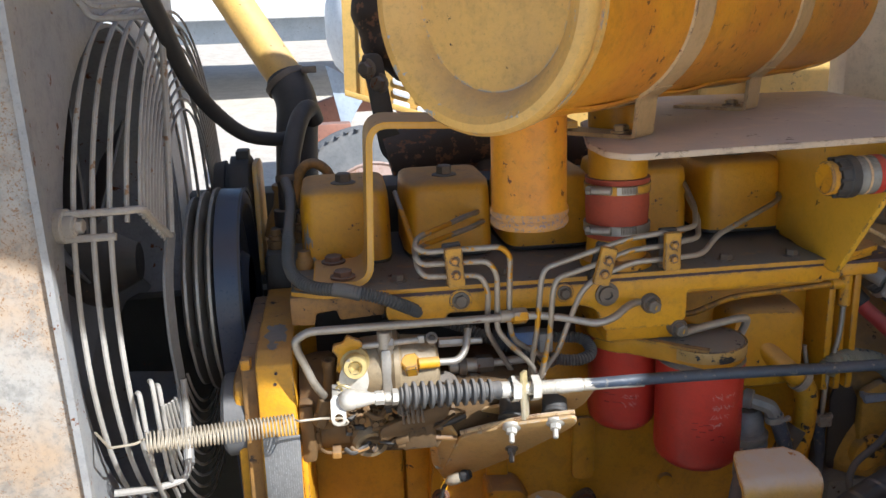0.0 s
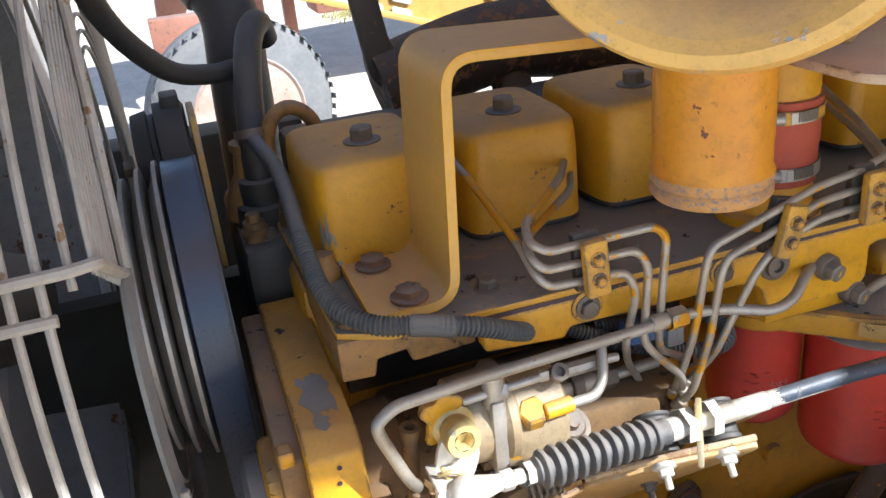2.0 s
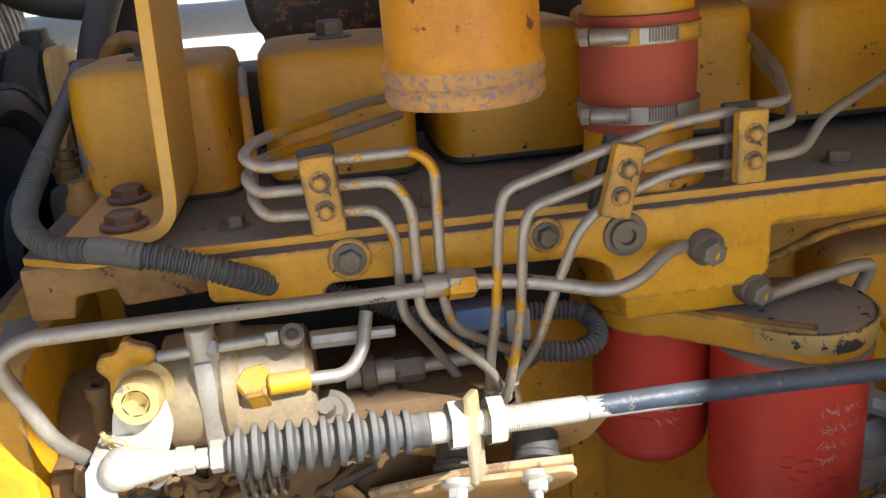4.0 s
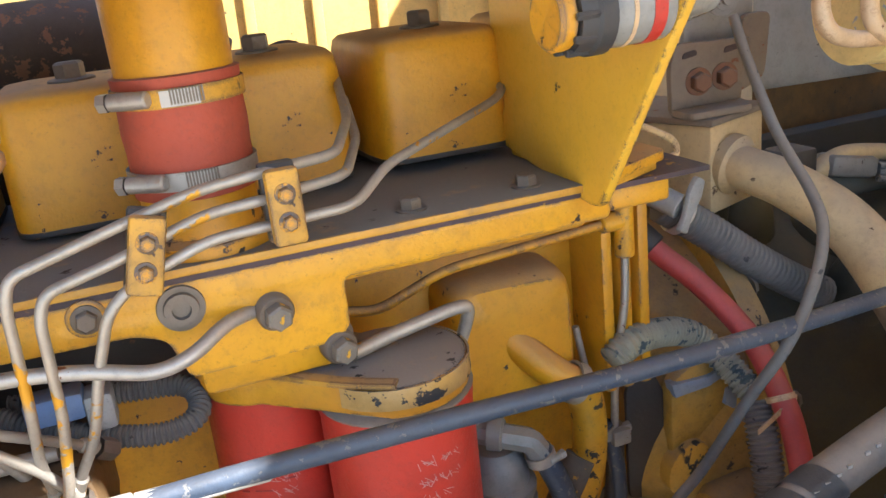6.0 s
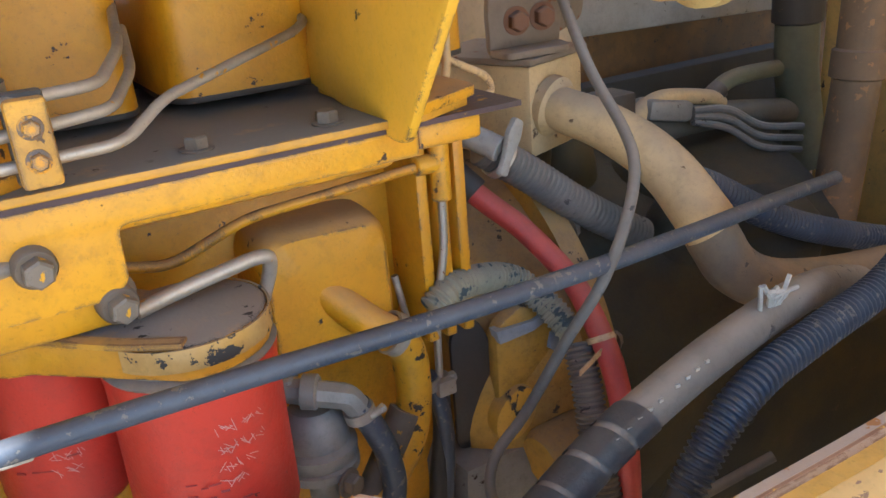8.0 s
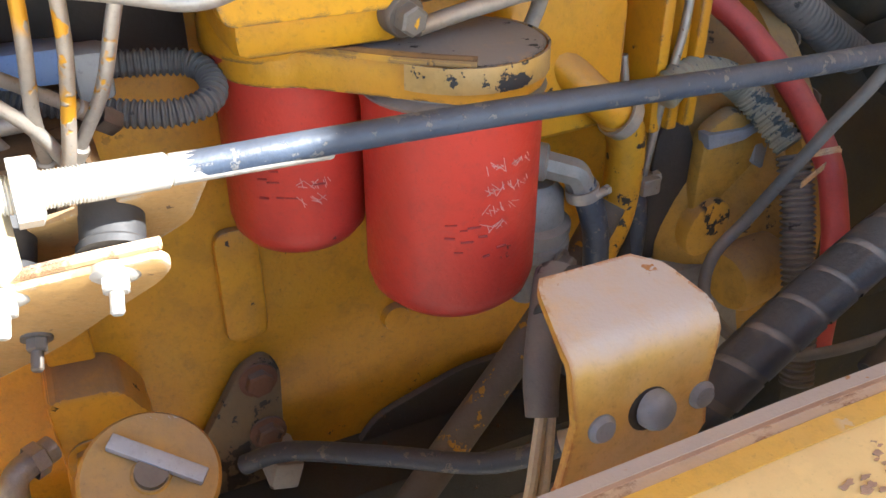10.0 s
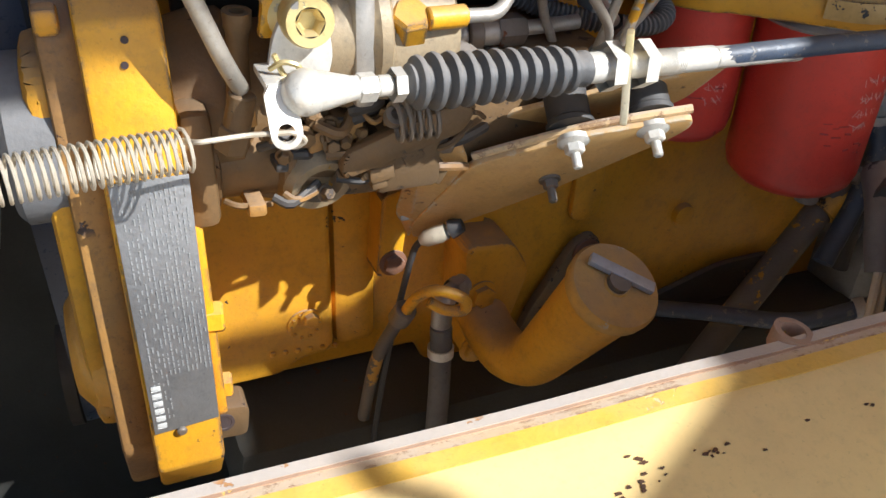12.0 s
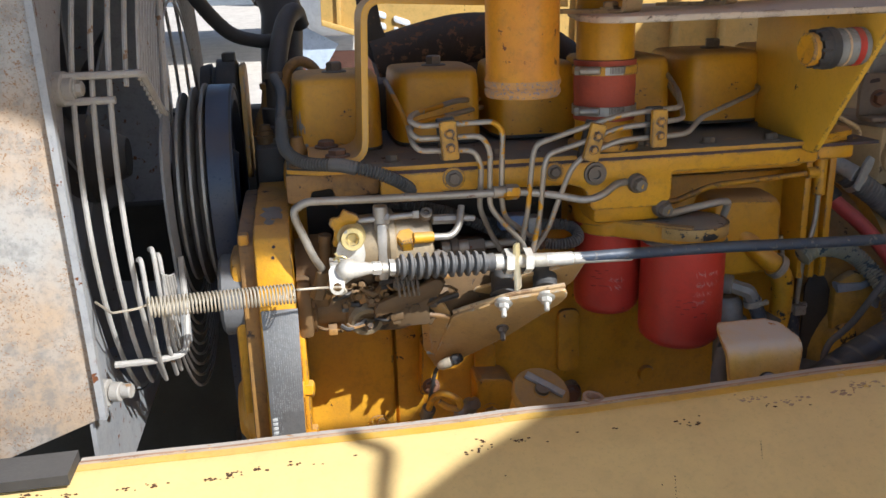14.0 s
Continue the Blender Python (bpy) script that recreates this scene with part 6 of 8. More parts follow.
        part("union_nut", hexa(mesh(), (x0 + 0.038, y, z), (1, 0, 0), 0.0130, 0.024, 0.3 * i, washer=False), BOLT, u)
        part("union_collar", rod(mesh(), (x0 + 0.012, y, z), (x0 + 0.024, y, z), 0.0145, 16), BOLT, u)
    part("round_plug", lathe(mesh(), (0.17, 1.10, 1.568), (0, -0.6, 0.8), [(0, 0.020), (0.008, 0.020), (0.010, 0.015), (0.016, 0.012), (0.016, 0.007), (0.024, 0.006), (0.024, 0)], 24), BOLT, p, "dirty round plug with a bolt")
    # lower front details
    part("lower_barrel", lathe(mesh(), (-0.018, 1.140, 1.512), (1, 0, 0), [(0, 0.030), (0.002, 0.040), (0.020, 0.040), (0.022, 0.034), (0.060, 0.036), (0.063, 0.041), (0.072, 0.041), (0.075, 0.034), (0.135, 0.033), (0.140, 0.040), (0.155, 0.040), (0.158, 0.030), (0.205, 0.028)], 28), PUMPD, p, "oily ribbed lower casting")
    part("end_flange", box(mesh(), (-0.022, 1.080, 1.484), (-0.002, 1.20, 1.566), 0.006), PUMPD, p, "square end flange")
    part("outlet_block", box(mesh(), (0.108, 1.088, 1.484), (0.158, 1.15, 1.536), 0.007), PUMPD, p)
    part("foot_web", outline(mesh(), rounded([(0.0, 1.49), (0.05, 1.472), (0.12, 1.468), (0.17, 1.484), (0.17, 1.52), (0.0, 1.52)], 0.010), (0, 1.150, 0), (1, 0, 0), (0, 0, 1), 0.03, 0.004), PUMPD, p)
    part("bore", lathe(mesh(), (0.069, 1.120, 1.500), (0.1, -1, -0.35), [(0, 0.028), (0.016, 0.026), (0.022, 0.0225), (0.022, 0.016), (0.010, 0.014), (0.010, 0)], 28), PUMPB, p, "oily round bore")
    part("return_coil", sweep(mesh(), [Vector((0.108 + 0.0006 * k, 1.058 + 0.011 * math.cos(k * 0.6), 1.555 + 0.013 * math.sin(k * 0.6))) for k in range(52)], 0.0017, 6), BOLT, p, "dark return coil under the lever")
    part("link_arm", outline(mesh(), rounded([(0.08, 1.505), (0.17, 1.53), (0.18, 1.55), (0.165, 1.555), (0.08, 1.525)], 0.008), (0, 1.092, 0), (1, 0, 0), (0, 0, 1), 0.014, 0.004), PUMPD, p)
    rnd = random.Random(11)
    for k in range(66):
        x, z = rnd.uniform(-0.012, 0.185), rnd.uniform(1.486, 1.560)
        y = 1.104 - rnd.uniform(0, 0.014)
        ax = (rnd.uniform(-0.4, 0.4), -1, rnd.uniform(-0.3, 0.5))
        if k % 3 == 0:
            hexa(bm := mesh(), (x, y, z), ax, rnd.uniform(0.003, 0.0065), rnd.uniform(0.004, 0.009), rnd.random())
            part("pump_bolt", bm, PUMPD, p)
        elif k % 3 == 1:
            s, h = rnd.uniform(0.004, 0.012), rnd.uniform(0.003, 0.008)
            part("pump_lug", box(mesh(), (x - s, y - rnd.uniform(0.0, 0.012), z - h), (x + s, y + 0.03, z + h), 0.002, turn=Matrix.Rotation(rnd.uniform(-0.6, 0.6), 4, "Y")), rnd.choice((PUMPD, DIRTYY, DARK, PUMPD)), p)
        else:
            q = Vector((x, y, z))
            part("pump_tube", sweep(mesh(), smooth_path([q, q + Vector((rnd.uniform(0.006, 0.02), -0.006, rnd.uniform(-0.008, 0.008))), q + Vector((rnd.uniform(0.02, 0.04), 0.01, rnd.uniform(-0.014, 0.012)))], 4), rnd.uniform(0.0018, 0.0042), 7), rnd.choice((PUMPD, DIRTYY, DARK, PUMPD)), p)
    part("inlet_fitting", rod(rod(mesh(), (0.008, 1.062, 1.556), (0.015, 1.060, 1.585), 0.0085, 16), (0.005, 1.063, 1.548), (0.010, 1.061, 1.564), 0.0105, 6), PUMPD, p, "yellow inlet fitting")
    part("breather_stub", lathe(mesh(), (0.018, 1.10, 1.56), (0.05, -0.1, 1), [(0, 0.008), (0.05, 0.007), (0.055, 0.009), (0.064, 0.009), (0.064, 0.005), (0.05, 0.004)], 16), PUMPD, p)


injection_pump()


def throttle_cable():
    t = thing("throttle_cable", "throttle control cable with ball joint, ribbed boot and grey sheath", "control cable", (0.3, 1.04, 1.57))
    A, B = Vector((0.045, 1.030, 1.594)), Vector((0.33, 1.045, 1.580))
    d = (B - A).normalized()

    def on(x):
        return A + d * ((x - A.x) / d.x)

    bm = ball(mesh(), A, 0.0138, 20)
    lathe(bm, A, d, [(0.0, 0.0128), (0.012, 0.0112), (0.028, 0.0075), (0.034, 0.0072)], 20)
    part("ball_joint", bm, ZINC, t, "bright zinc ball joint")
    part("joint_neck", rod(rod(mesh(), on(0.076), on(0.088), 0.0088, 6), on(0.088), on(0.098), 0.0065, 14), ZINC, t)
    bm = mesh()
    prof = []
    s = 0.0
    while s < 0.014:
        prof += [(s, 0.0042), (s + 0.0007, 0.0049)]
        s += 0.0014
    part("thread", lathe(bm, on(0.086), d, prof, 12), STEEL, t)
    part("lock_nut", hexa(mesh(), on(0.098), d, 0.0105, 0.008, 0.2, washer=False), ZINC, t)
    prof = [(0.0, 0.008), (0.003, 0.012)]
    for k in range(11):
        f = k / 10
        r = (0.0182 - 0.0018 * f) * (0.92 if k in (0, 10) else 1)
        s0 = 0.005 + 0.0107 * k
        prof += [(s0, 0.0115), (s0 + 0.0012, r - 0.0035), (s0 + 0.0024, r - 0.0006), (s0 + 0.0042, r), (s0 + 0.0060, r - 0.0006), (s0 + 0.0072, r - 0.0035), (s0 + 0.0084, 0.0115)]
    prof += [(0.124, 0.0110), (0.126, 0.012), (0.130, 0.012), (0.132, 0.009)]
    part("boot", lathe(mesh(), on(0.106), d, prof, 28), BOOT, t, "ribbed dusty black rubber boot")
    part("collar", rod(mesh(), on(0.236), on(0.250), 0.0105, 20), ZINC, t)
    for x in (0.250, 0.276):
        part("clamp_nut", hexa(mesh(), on(x), d, 0.0172, 0.012, 0.15 + x, washer=False), ZINC, t, "large zinc hexagon nut")
    prof, s = [], 0.0
    while s < 0.07:
        prof += [(s, 0.0085), (s + 0.0008, 0.0094)]
        s += 0.0016
    part("threaded_sleeve", lathe(mesh(), on(0.245), d, prof, 16), ZINC, t)
    part("ferrule", rod(rod(mesh(), on(0.306), on(0.345), 0.0090, 18), on(0.345), on(0.43), 0.0080, 16), ZINC, t, "pale crimped ferrule")
    part("sheath", sweep(mesh(), smooth_path([on(0.35), (0.43, 1.047, 1.5785), (0.56, 1.04, 1.579), (0.70, 1.040, 1.574), (0.84, 1.05, 1.567), (0.98, 1.068, 1.559), (1.12, 1.10, 1.545), (1.3, 1.15, 1.52)]), 0.0078, 14), CABLE, t, "blue-grey plastic sheath")


throttle_cable()


def cable_bracket():
    b = thing("cable_bracket", "dusty tan steel cable bracket with rubber mounts and zinc bolts", "bracket", (0.25, 1.1, 1.42))
    o, u, v = Vector((0.204, 1.106, 1.495)), Vector((0.131, -0.062, 0.043)).normalized(), Vector((-0.007, 0.099, -0.123)).normalized()
    pts = rounded([(-0.014, 0.002), (0.03, -0.006), (0.069, -0.012), (0.149, -0.005), (0.158, 0.012), (0.152, 0.03), (0.128, 0.054), (0.092, 0.094), (0.057, 0.120), (0.022, 0.143), (0.002, 0.166), (-0.016, 0.156), (-0.027, 0.120), (-0.021, 0.06)], 0.008)
    part("front_plate", outline(mesh(), pts, o, u, v, -0.006, 0.0015), CREAMB, b)
    n = u.cross(v).normalized()
    nn = n if n.y < 0 else -n
    # paler than the plate: the lit top edge is put into the colour
    part("top_lip", sweep(mesh(), smooth_path([o + u * a - v * c - nn * 0.002 for a, c in ((-0.012, -0.002), (0.03, 0.006), (0.069, 0.012), (0.11, 0.010), (0.15, 0.005))]), 0.0036, 8), CREAM, b, "top edge in a paler paint that stands for sunlight")
    pts = rounded([(0.02, -0.03), (0.185, -0.042), (0.178, 0.01), (0.14, 0.04), (0.03, 0.04)], 0.008)
    part("back_plate", outline(mesh(), pts, o + Vector((0, 0.045, -0.002)), u, v, -0.006, 0.0015), CREAMB, b)
    e1, e2 = Vector((-0.009, 0.1, -0.124)), Vector((-0.025, -0.011, 0.031))
    a1, w1 = e1.normalized(), (e2 - e1 * (e2.dot(e1) / e1.length_squared)).normalized()
    pts = []
    for i, k in ((0.0, 0.0), (1.0, 0.0), (0.86, 0.9), (0.45, 1.35), (0.06, 1.62), (-0.09, 1.45), (-0.06, 0.5)):
        q = e1 * i + e2 * k
        pts.append((q.dot(a1), q.dot(w1)))
    part("side_web", outline(mesh(), rounded(pts, 0.006), o - u * 0.016, a1, w1, -0.005, 0.0015), CREAMB, b, "folded side web")
    nw = a1.cross(w1)
    nw = nw if nw.y < 0 else -nw
    bolt("web_bolt", o - u * 0.016 + e2 * 1.0 + nw * 0.006, nw, 0.008, 0.009, b)
    part("block_leg", outline(mesh(), rounded([(0.164, 1.395), (0.194, 1.400), (0.183, 1.301), (0.158, 1.304)], 0.006), (0, 1.284, 0), (1, 0, 0), (0, 0, 1), 0.047, 0.003), YELLOW, b, "yellow leg bolted to the block")
    bolt("leg_bolt", (0.175, 1.237, 1.319), (0, -1, 0), 0.0105, 0.009, b, RUSTB)
    for a, c in ((0.062, -0.004), (0.125, 0.004), (0.074, 0.066)):
        small = c > 0.05
        p0 = o + u * a + v * c + nn * 0.004
        bm = lathe(mesh(), p0, nn, [(-0.002, 0.009 if small else 0.0125), (0.002, 0.009 if small else 0.0125), (0.004, 0.009), (0.004, 0)], 24)
        hexa(bm, p0 + nn * 0.004, nn, 0.0062 if small else 0.0076, 0.007, 0.4, washer=False)
        rod(bm, p0 + nn * 0.010, p0 + nn * 0.023, 0.0037, 10)
        part("bolt", bm, BOLT if small else ZINC, b, "bolt with washer and nut")
        if not small:
            part("rubber_mount", lathe(mesh(), p0 - nn * 0.010, -nn, [(0, 0.0185), (0.004, 0.0185), (0.006, 0.0165), (0.034, 0.0168), (0.036, 0.0185), (0.039, 0.0185)], 28), RUBBER, b, "black rubber mount")
    tab = thing("cable_tab", "zinc steel tab holding the cable between two nuts", "tab", (0.28, 1.045, 1.58))
    bm = outline(mesh(), rounded([(-0.0065, 0.026), (0.0065, 0.026), (0.0070, 0.010), (0.0090, 0.0), (0.0080, -0.034), (-0.0070, -0.036), (-0.0080, -0.005)], 0.002), (0.264, 1.036, 1.582), (0.60, 0.80, 0), (0, 0.15, 1), 0.005, 0.0008)
    part("plate", bm, YELLOWZ, tab)
    w = thing("wire_plug", "small white and black wire connector under the bracket", "connector", (0.19, 1.17, 1.385))
    part("plug", lathe(mesh(), (0.178, 1.176, 1.380), (0.80, -0.38, 0.46), [(0, 0.0), (0, 0.004), (0.006, 0.0075), (0.018, 0.0085), (0.026, 0.0075), (0.027, 0.005), (0.036, 0.0045), (0.036, 0)], 16), WIRE, w, "dusty white plug body")
    part("plug_end", lathe(mesh(), (0.202, 1.1646, 1.3938), (0.80, -0.38, 0.46), [(0, 0.0088), (0.003, 0.0088), (0.012, 0.006), (0.012, 0)], 14), RUBBER, w, "black rubber boot")
    part("clip", box(mesh(), (0.163, 1.186, 1.396), (0.180, 1.20, 1.410), 0.003), GREYV, w, "pale wire clip")
    part("wire", sweep(mesh(), smooth_path([(0.180, 1.175, 1.381), (0.174, 1.18, 1.368), (0.166, 1.182, 1.33), (0.158, 1.186, 1.28), (0.15, 1.19, 1.22), (0.142, 1.2, 1.12)]), 0.0032, 9), RUBBER, w, "thin black wire")
    s = thing("return_spring", "long bare steel coil return spring hooked between guard and lever", "spring", (-0.1, 1.0, 1.56))
    a, e = Vector((-0.193, 0.995, 1.578)), Vector((-0.022, 1.026, 1.570))
    ax = (e - a).normalized()
    f = facing(ax)
    turns = 40
    path = []
    for k in range(turns * 12 + 1):
        an = k * math.tau / 12
        path.append(a + ax * (e - a).length * k / (turns * 12) + (f @ Vector((0.0122 * math.cos(an), 0.0122 * math.sin(an), 0))))
    part("coil", sweep(mesh(), path, 0.0011, 6), SPRING, s)
    part("hook", sweep(mesh(), bent_path([path[-1], e + ax * 0.004 + Vector((0, -0.006, 0.006)), (0.010, 1.026, 1.574), (0.036, 1.020, 1.575), (0.043, 1.020, 1.569), (0.036, 1.024, 1.563), (0.030, 1.028, 1.566)], 0.004, 4), 0.0016, 7), SPRING, s)
    part("end_wire", sweep(mesh(), bent_path([path[0], a + Vector((-0.012, 0, 0.0)), (-0.235, 0.998, 1.574), (-0.262, 1.04, 1.575)], 0.004, 4), 0.0016, 7), SPRING, s)


cable_bracket()


# ---- low on the block: filler, dipstick, hoses ----
def oil_filler():
    f = thing("oil_filler", "yellow oil filler neck with capped top and steel handle", "oil filler", (0.28, 1.15, 1.22))
    n = Vector((0.10, -0.50, 0.86)).normalized()
    c = Vector((0.306, 1.055, 1.384))
    cap = part("cap", lathe(mesh(), c - n * 0.016, n, [(0, 0.034), (0.002, 0.0405), (0.012, 0.0415), (0.016, 0.039), (0.017, 0.030), (0.0165, 0.012), (0.018, 0.011), (0.018, 0)], 44), OCHREC, f, "round dusty yellow cap")
    t = Vector((0.80, -0.50, -0.383)).normalized()
    w = n.cross(t)
    m = Matrix((t, w, n)).transposed().to_4x4()
    bm = mesh()
    box(bm, (-0.030, -0.0050, -0.003), (0.030, 0.0050, 0.0035), 0.001)
    bmesh.ops.transform(bm, matrix=Matrix.Translation(c + n * 0.006 + w * 0.008) @ m, verts=bm.verts)
    part("handle", bm, HANDLEM, cap, "flat bare steel handle")
    bm = lathe(mesh(), c, n, [(0, 0.010), (0.008, 0.010), (0.008, 0)], 16)
    part("hub", bm, BOLT, cap)
    part("neck", sweep(mesh(), smooth_path([c - n * 0.012, c - n * 0.06, c - n * 0.11, (0.288, 1.140, 1.242), (0.280, 1.178, 1.222), (0.275, 1.215, 1.230), (0.275, 1.245, 1.240)]), lambda i, d: max(0.037 - 0.07 * d, 0.027), 28), BLOCK, f)
    bm = outline(mesh(), rounded([(0.247, 1.33), (0.302, 1.325), (0.325, 1.285), (0.305, 1.22), (0.285, 1.18), (0.253, 1.18), (0.25, 1.24)], 0.014), (0, 1.284, 0), (1, 0, 0), (0, 0, 1), 0.061, 0.006)
    part("flange", bm, BLOCK, f)
    for x, z in ((0.269, 1.268), (0.264, 1.197)):
        bolt("bolt", (x, 1.223, z), (0, -1, 0), 0.0125, 0.010, f, BLOCK)
    d = thing("dipstick", "yellow looped oil dipstick in its tube", "dipstick", (0.15, 1.18, 1.25))
    part("loop", sweep(mesh(), smooth_path([(0.158, 1.16, 1.315), (0.164, 1.142, 1.345), (0.176, 1.126, 1.36), (0.197, 1.118, 1.352), (0.200, 1.122, 1.336), (0.186, 1.130, 1.334), (0.172, 1.136, 1.342)]), 0.0052, 12), YELLOW_CLEAN, d, "bright yellow pull loop")
    part("tube", sweep(mesh(), smooth_path([(0.158, 1.16, 1.317), (0.152, 1.172, 1.29), (0.142, 1.19, 1.24), (0.135, 1.21, 1.15)]), 0.0066, 12), CHIPPED, d, "tube with flaking yellow paint")
    part("collar", rod(mesh(), (0.160, 1.158, 1.322), (0.155, 1.166, 1.304), 0.0105, 14), BOLT, d)
    h = thing("drain_hose", "grey elbow fitting with a clamped drain hose", "hose", (0.21, 1.2, 1.2))
    part("elbow", sweep(mesh(), bent_path([(0.245, 1.22, 1.29), (0.215, 1.20, 1.29), (0.211, 1.195, 1.25)], 0.012), 0.0105, 14), STEEL, h)
    part("nut", hexa(mesh(), (0.228, 1.208, 1.29), (0.9, 0.5, 0), 0.014, 0.012, 0, washer=False), STEEL, h)
    part("hose", sweep(mesh(), smooth_path([(0.211, 1.193, 1.262), (0.211, 1.19, 1.22), (0.208, 1.185, 1.15), (0.20, 1.18, 1.0)]), 0.0112, 14), GREYRUB, h)
    part("hose_clamp", lathe(mesh(), (0.211, 1.191, 1.228), (0, 0.05, 1), [(0, 0.0116), (0, 0.0136), (0.010, 0.0136), (0.010, 0.0116)], 24, closed=False), ZINC, h)
    l = thing("lift_link", "flaking dark link plate with two large bolts", "link plate", (0.40, 1.26, 1.2))
    bm = outline(mesh(), rounded([(0.325, 1.13), (0.352, 1.20), (0.400, 1.280), (0.425, 1.290), (0.437, 1.272), (0.434, 1.20), (0.448, 1.14), (0.40, 1.10)], 0.012), (0, 1.274, 0), (1, 0, 0), (0, 0, 1), 0.014, 0.003)
    part("plate", bm, LINKM, l)
    for x, z in ((0.415, 1.268), (0.418, 1.205)):
        part("bolt", hexa(mesh(), (x, 1.258, z), (0, -1, 0), 0.0130, 0.012, 0.2), RUSTB, l)
    part("hose_clip", box(mesh(), (0.408, 1.215, 1.168), (0.436, 1.262, 1.198), 0.004, turn=Matrix.Rotation(0.3, 4, "Y")), GREYV, l, "pale folded hose clip")
    lh = thing("low_hose", "blue-grey rubber hose low across the block", "hose", (0.48, 1.13, 1.25))
    part("hose", sweep(mesh(), smooth_path([(0.385, 1.215, 1.215), (0.42, 1.19, 1.238), (0.483, 1.13, 1.258), (0.555, 1.075, 1.268), (0.62, 1.04, 1.30)]), 0.0088, 14), CABLE, lh)
    part("hose_clamp", lathe(mesh(), (0.60, 1.05, 1.29), (0.65, -0.35, 0.3), [(0, 0.0092), (0, 0.011), (0.01, 0.011), (0.01, 0.0092)], 20, closed=False), ZINC, lh)
    single("diagonal_pipe", sweep(mesh(), smooth_path([(0.742, 1.20, 1.40), (0.70, 1.195, 1.335), (0.655, 1.19, 1.28), (0.56, 1.165, 1.20), (0.46, 1.135, 1.12), (0.36, 1.12, 1.02)]), 0.0165, 14), CHIPPED, "steel pipe with flaking yellow paint running down", "pipe")
    single("loop_hose", sweep(mesh(), smooth_path([(0.62, 1.06, 1.22), (0.52, 1.08, 1.20), (0.44, 1.10, 1.14), (0.36, 1.1, 1.0)]), 0.011, 12), GREYRUB, "dusty grey hose under the block", "hose")


oil_filler()


def coolant_parts():
    f = thing("breather_pipe", "yellow painted breather pipe with flaked dark patches", "pipe", (0.7, 1.2, 1.4))
    part("upper", sweep(mesh(), smooth_path([(0.655, 1.26, 1.56), (0.676, 1.224, 1.543), (0.713, 1.195, 1.505), (0.735, 1.19, 1.488)]), 0.016, 16), YELLOW, f)
    part("lower", sweep(mesh(), smooth_path([(0.728, 1.19, 1.492), (0.748, 1.198, 1.465), (0.754, 1.203, 1.42), (0.746, 1.20, 1.38), (0.722, 1.195, 1.345), (0.68, 1.19, 1.31)]), 0.0175, 16), YELLOW_FLAKE, f, "chipped yellow hose bend")
    part("hose_clamp", lathe(mesh(), (0.728, 1.19, 1.493), (0.8, 0.0, -0.55), [(0, 0.0175), (0, 0.0205), (0.012, 0.0205), (0.012, 0.0175)], 24, closed=False), STEEL, f)
    e = thing("coolant_elbow", "grey elbow with a steel clamp and blue-grey hose", "elbow", (0.67, 1.165, 1.42))
    part("elbow", sweep(mesh(), bent_path([(0.605, 1.20, 1.478), (0.640, 1.166, 1.474), (0.668, 1.158, 1.464), (0.681, 1.157, 1.44)], 0.004, 3), 0.0118, 8), GREYM, e)
    part("collar", lathe(mesh(), (0.634, 1.172, 1.475), (0.8, -0.55, -0.08), [(0, 0.012), (0, 0.0155), (0.012, 0.0155), (0.014, 0.013), (0.014, 0.012)], 20), GREYM, e)
    part("nut", hexa(mesh(), (0.615, 1.192, 1.477), (0.8, -0.55, 0.02), 0.015, 0.02, 0.3, washer=False), GREYM, e)
    part("hose_clamp", lathe(mesh(), (0.676, 1.158, 1.449), (0.25, -0.05, -1), [(0, 0.0120), (0, 0.0142), (0.010, 0.0142), (0.010, 0.0120)], 24, closed=False), STEEL, e)
    part("clamp_screw", rod(hexa(mesh(), (0.692, 1.148, 1.446), (1, 0.2, 0.1), 0.0046, 0.005, 0.2, washer=False), (0.680, 1.146, 1.444), (0.693, 1.148, 1.446), 0.0038, 10), STEEL, e)
    part("hose", sweep(mesh(), smooth_path([(0.676, 1.158, 1.452), (0.690, 1.158, 1.42), (0.703, 1.165, 1.38), (0.705, 1.17, 1.33), (0.66, 1.15, 1.27)]), 0.0116, 16), CABLE, e, "blue-grey rubber hose")
    dl = thing("drain_line", "thin steel line joined to a blue-grey hose by a clamp", "fuel line", (0.78, 1.22, 1.42))
    part("line", sweep(mesh(), smooth_path([(0.755, 1.222, 1.53), (0.764, 1.22, 1.478), (0.774, 1.22, 1.440), (0.779, 1.22, 1.412)]), 0.0036, 10), STEEL, dl, "thin grey steel line")
    part("hose", sweep(mesh(), smooth_path([(0.780, 1.22, 1.414), (0.787, 1.22, 1.396), (0.794, 1.22, 1.352), (0.793, 1.22, 1.31), (0.786, 1.22, 1.24)]), 0.0088, 14), CABLE, dl)
    part("hose_clamp", lathe(mesh(), (0.780, 1.22, 1.412), (0.25, 0, -1), [(0, 0.009), (0, 0.0108), (0.013, 0.0108), (0.013, 0.009)], 22, closed=False), STEEL, dl)
    part("clamp_screw", rod(hexa(mesh(), (0.800, 1.214, 1.407), (1, 0, 0.1), 0.0058, 0.007, 0.2, washer=False), (0.786, 1.212, 1.405), (0.802, 1.214, 1.407), 0.0045, 10), STEEL, dl)
    g = thing("lift_pump", "dull grey stepped lift pump bowl", "pump", (0.635, 1.17, 1.37))
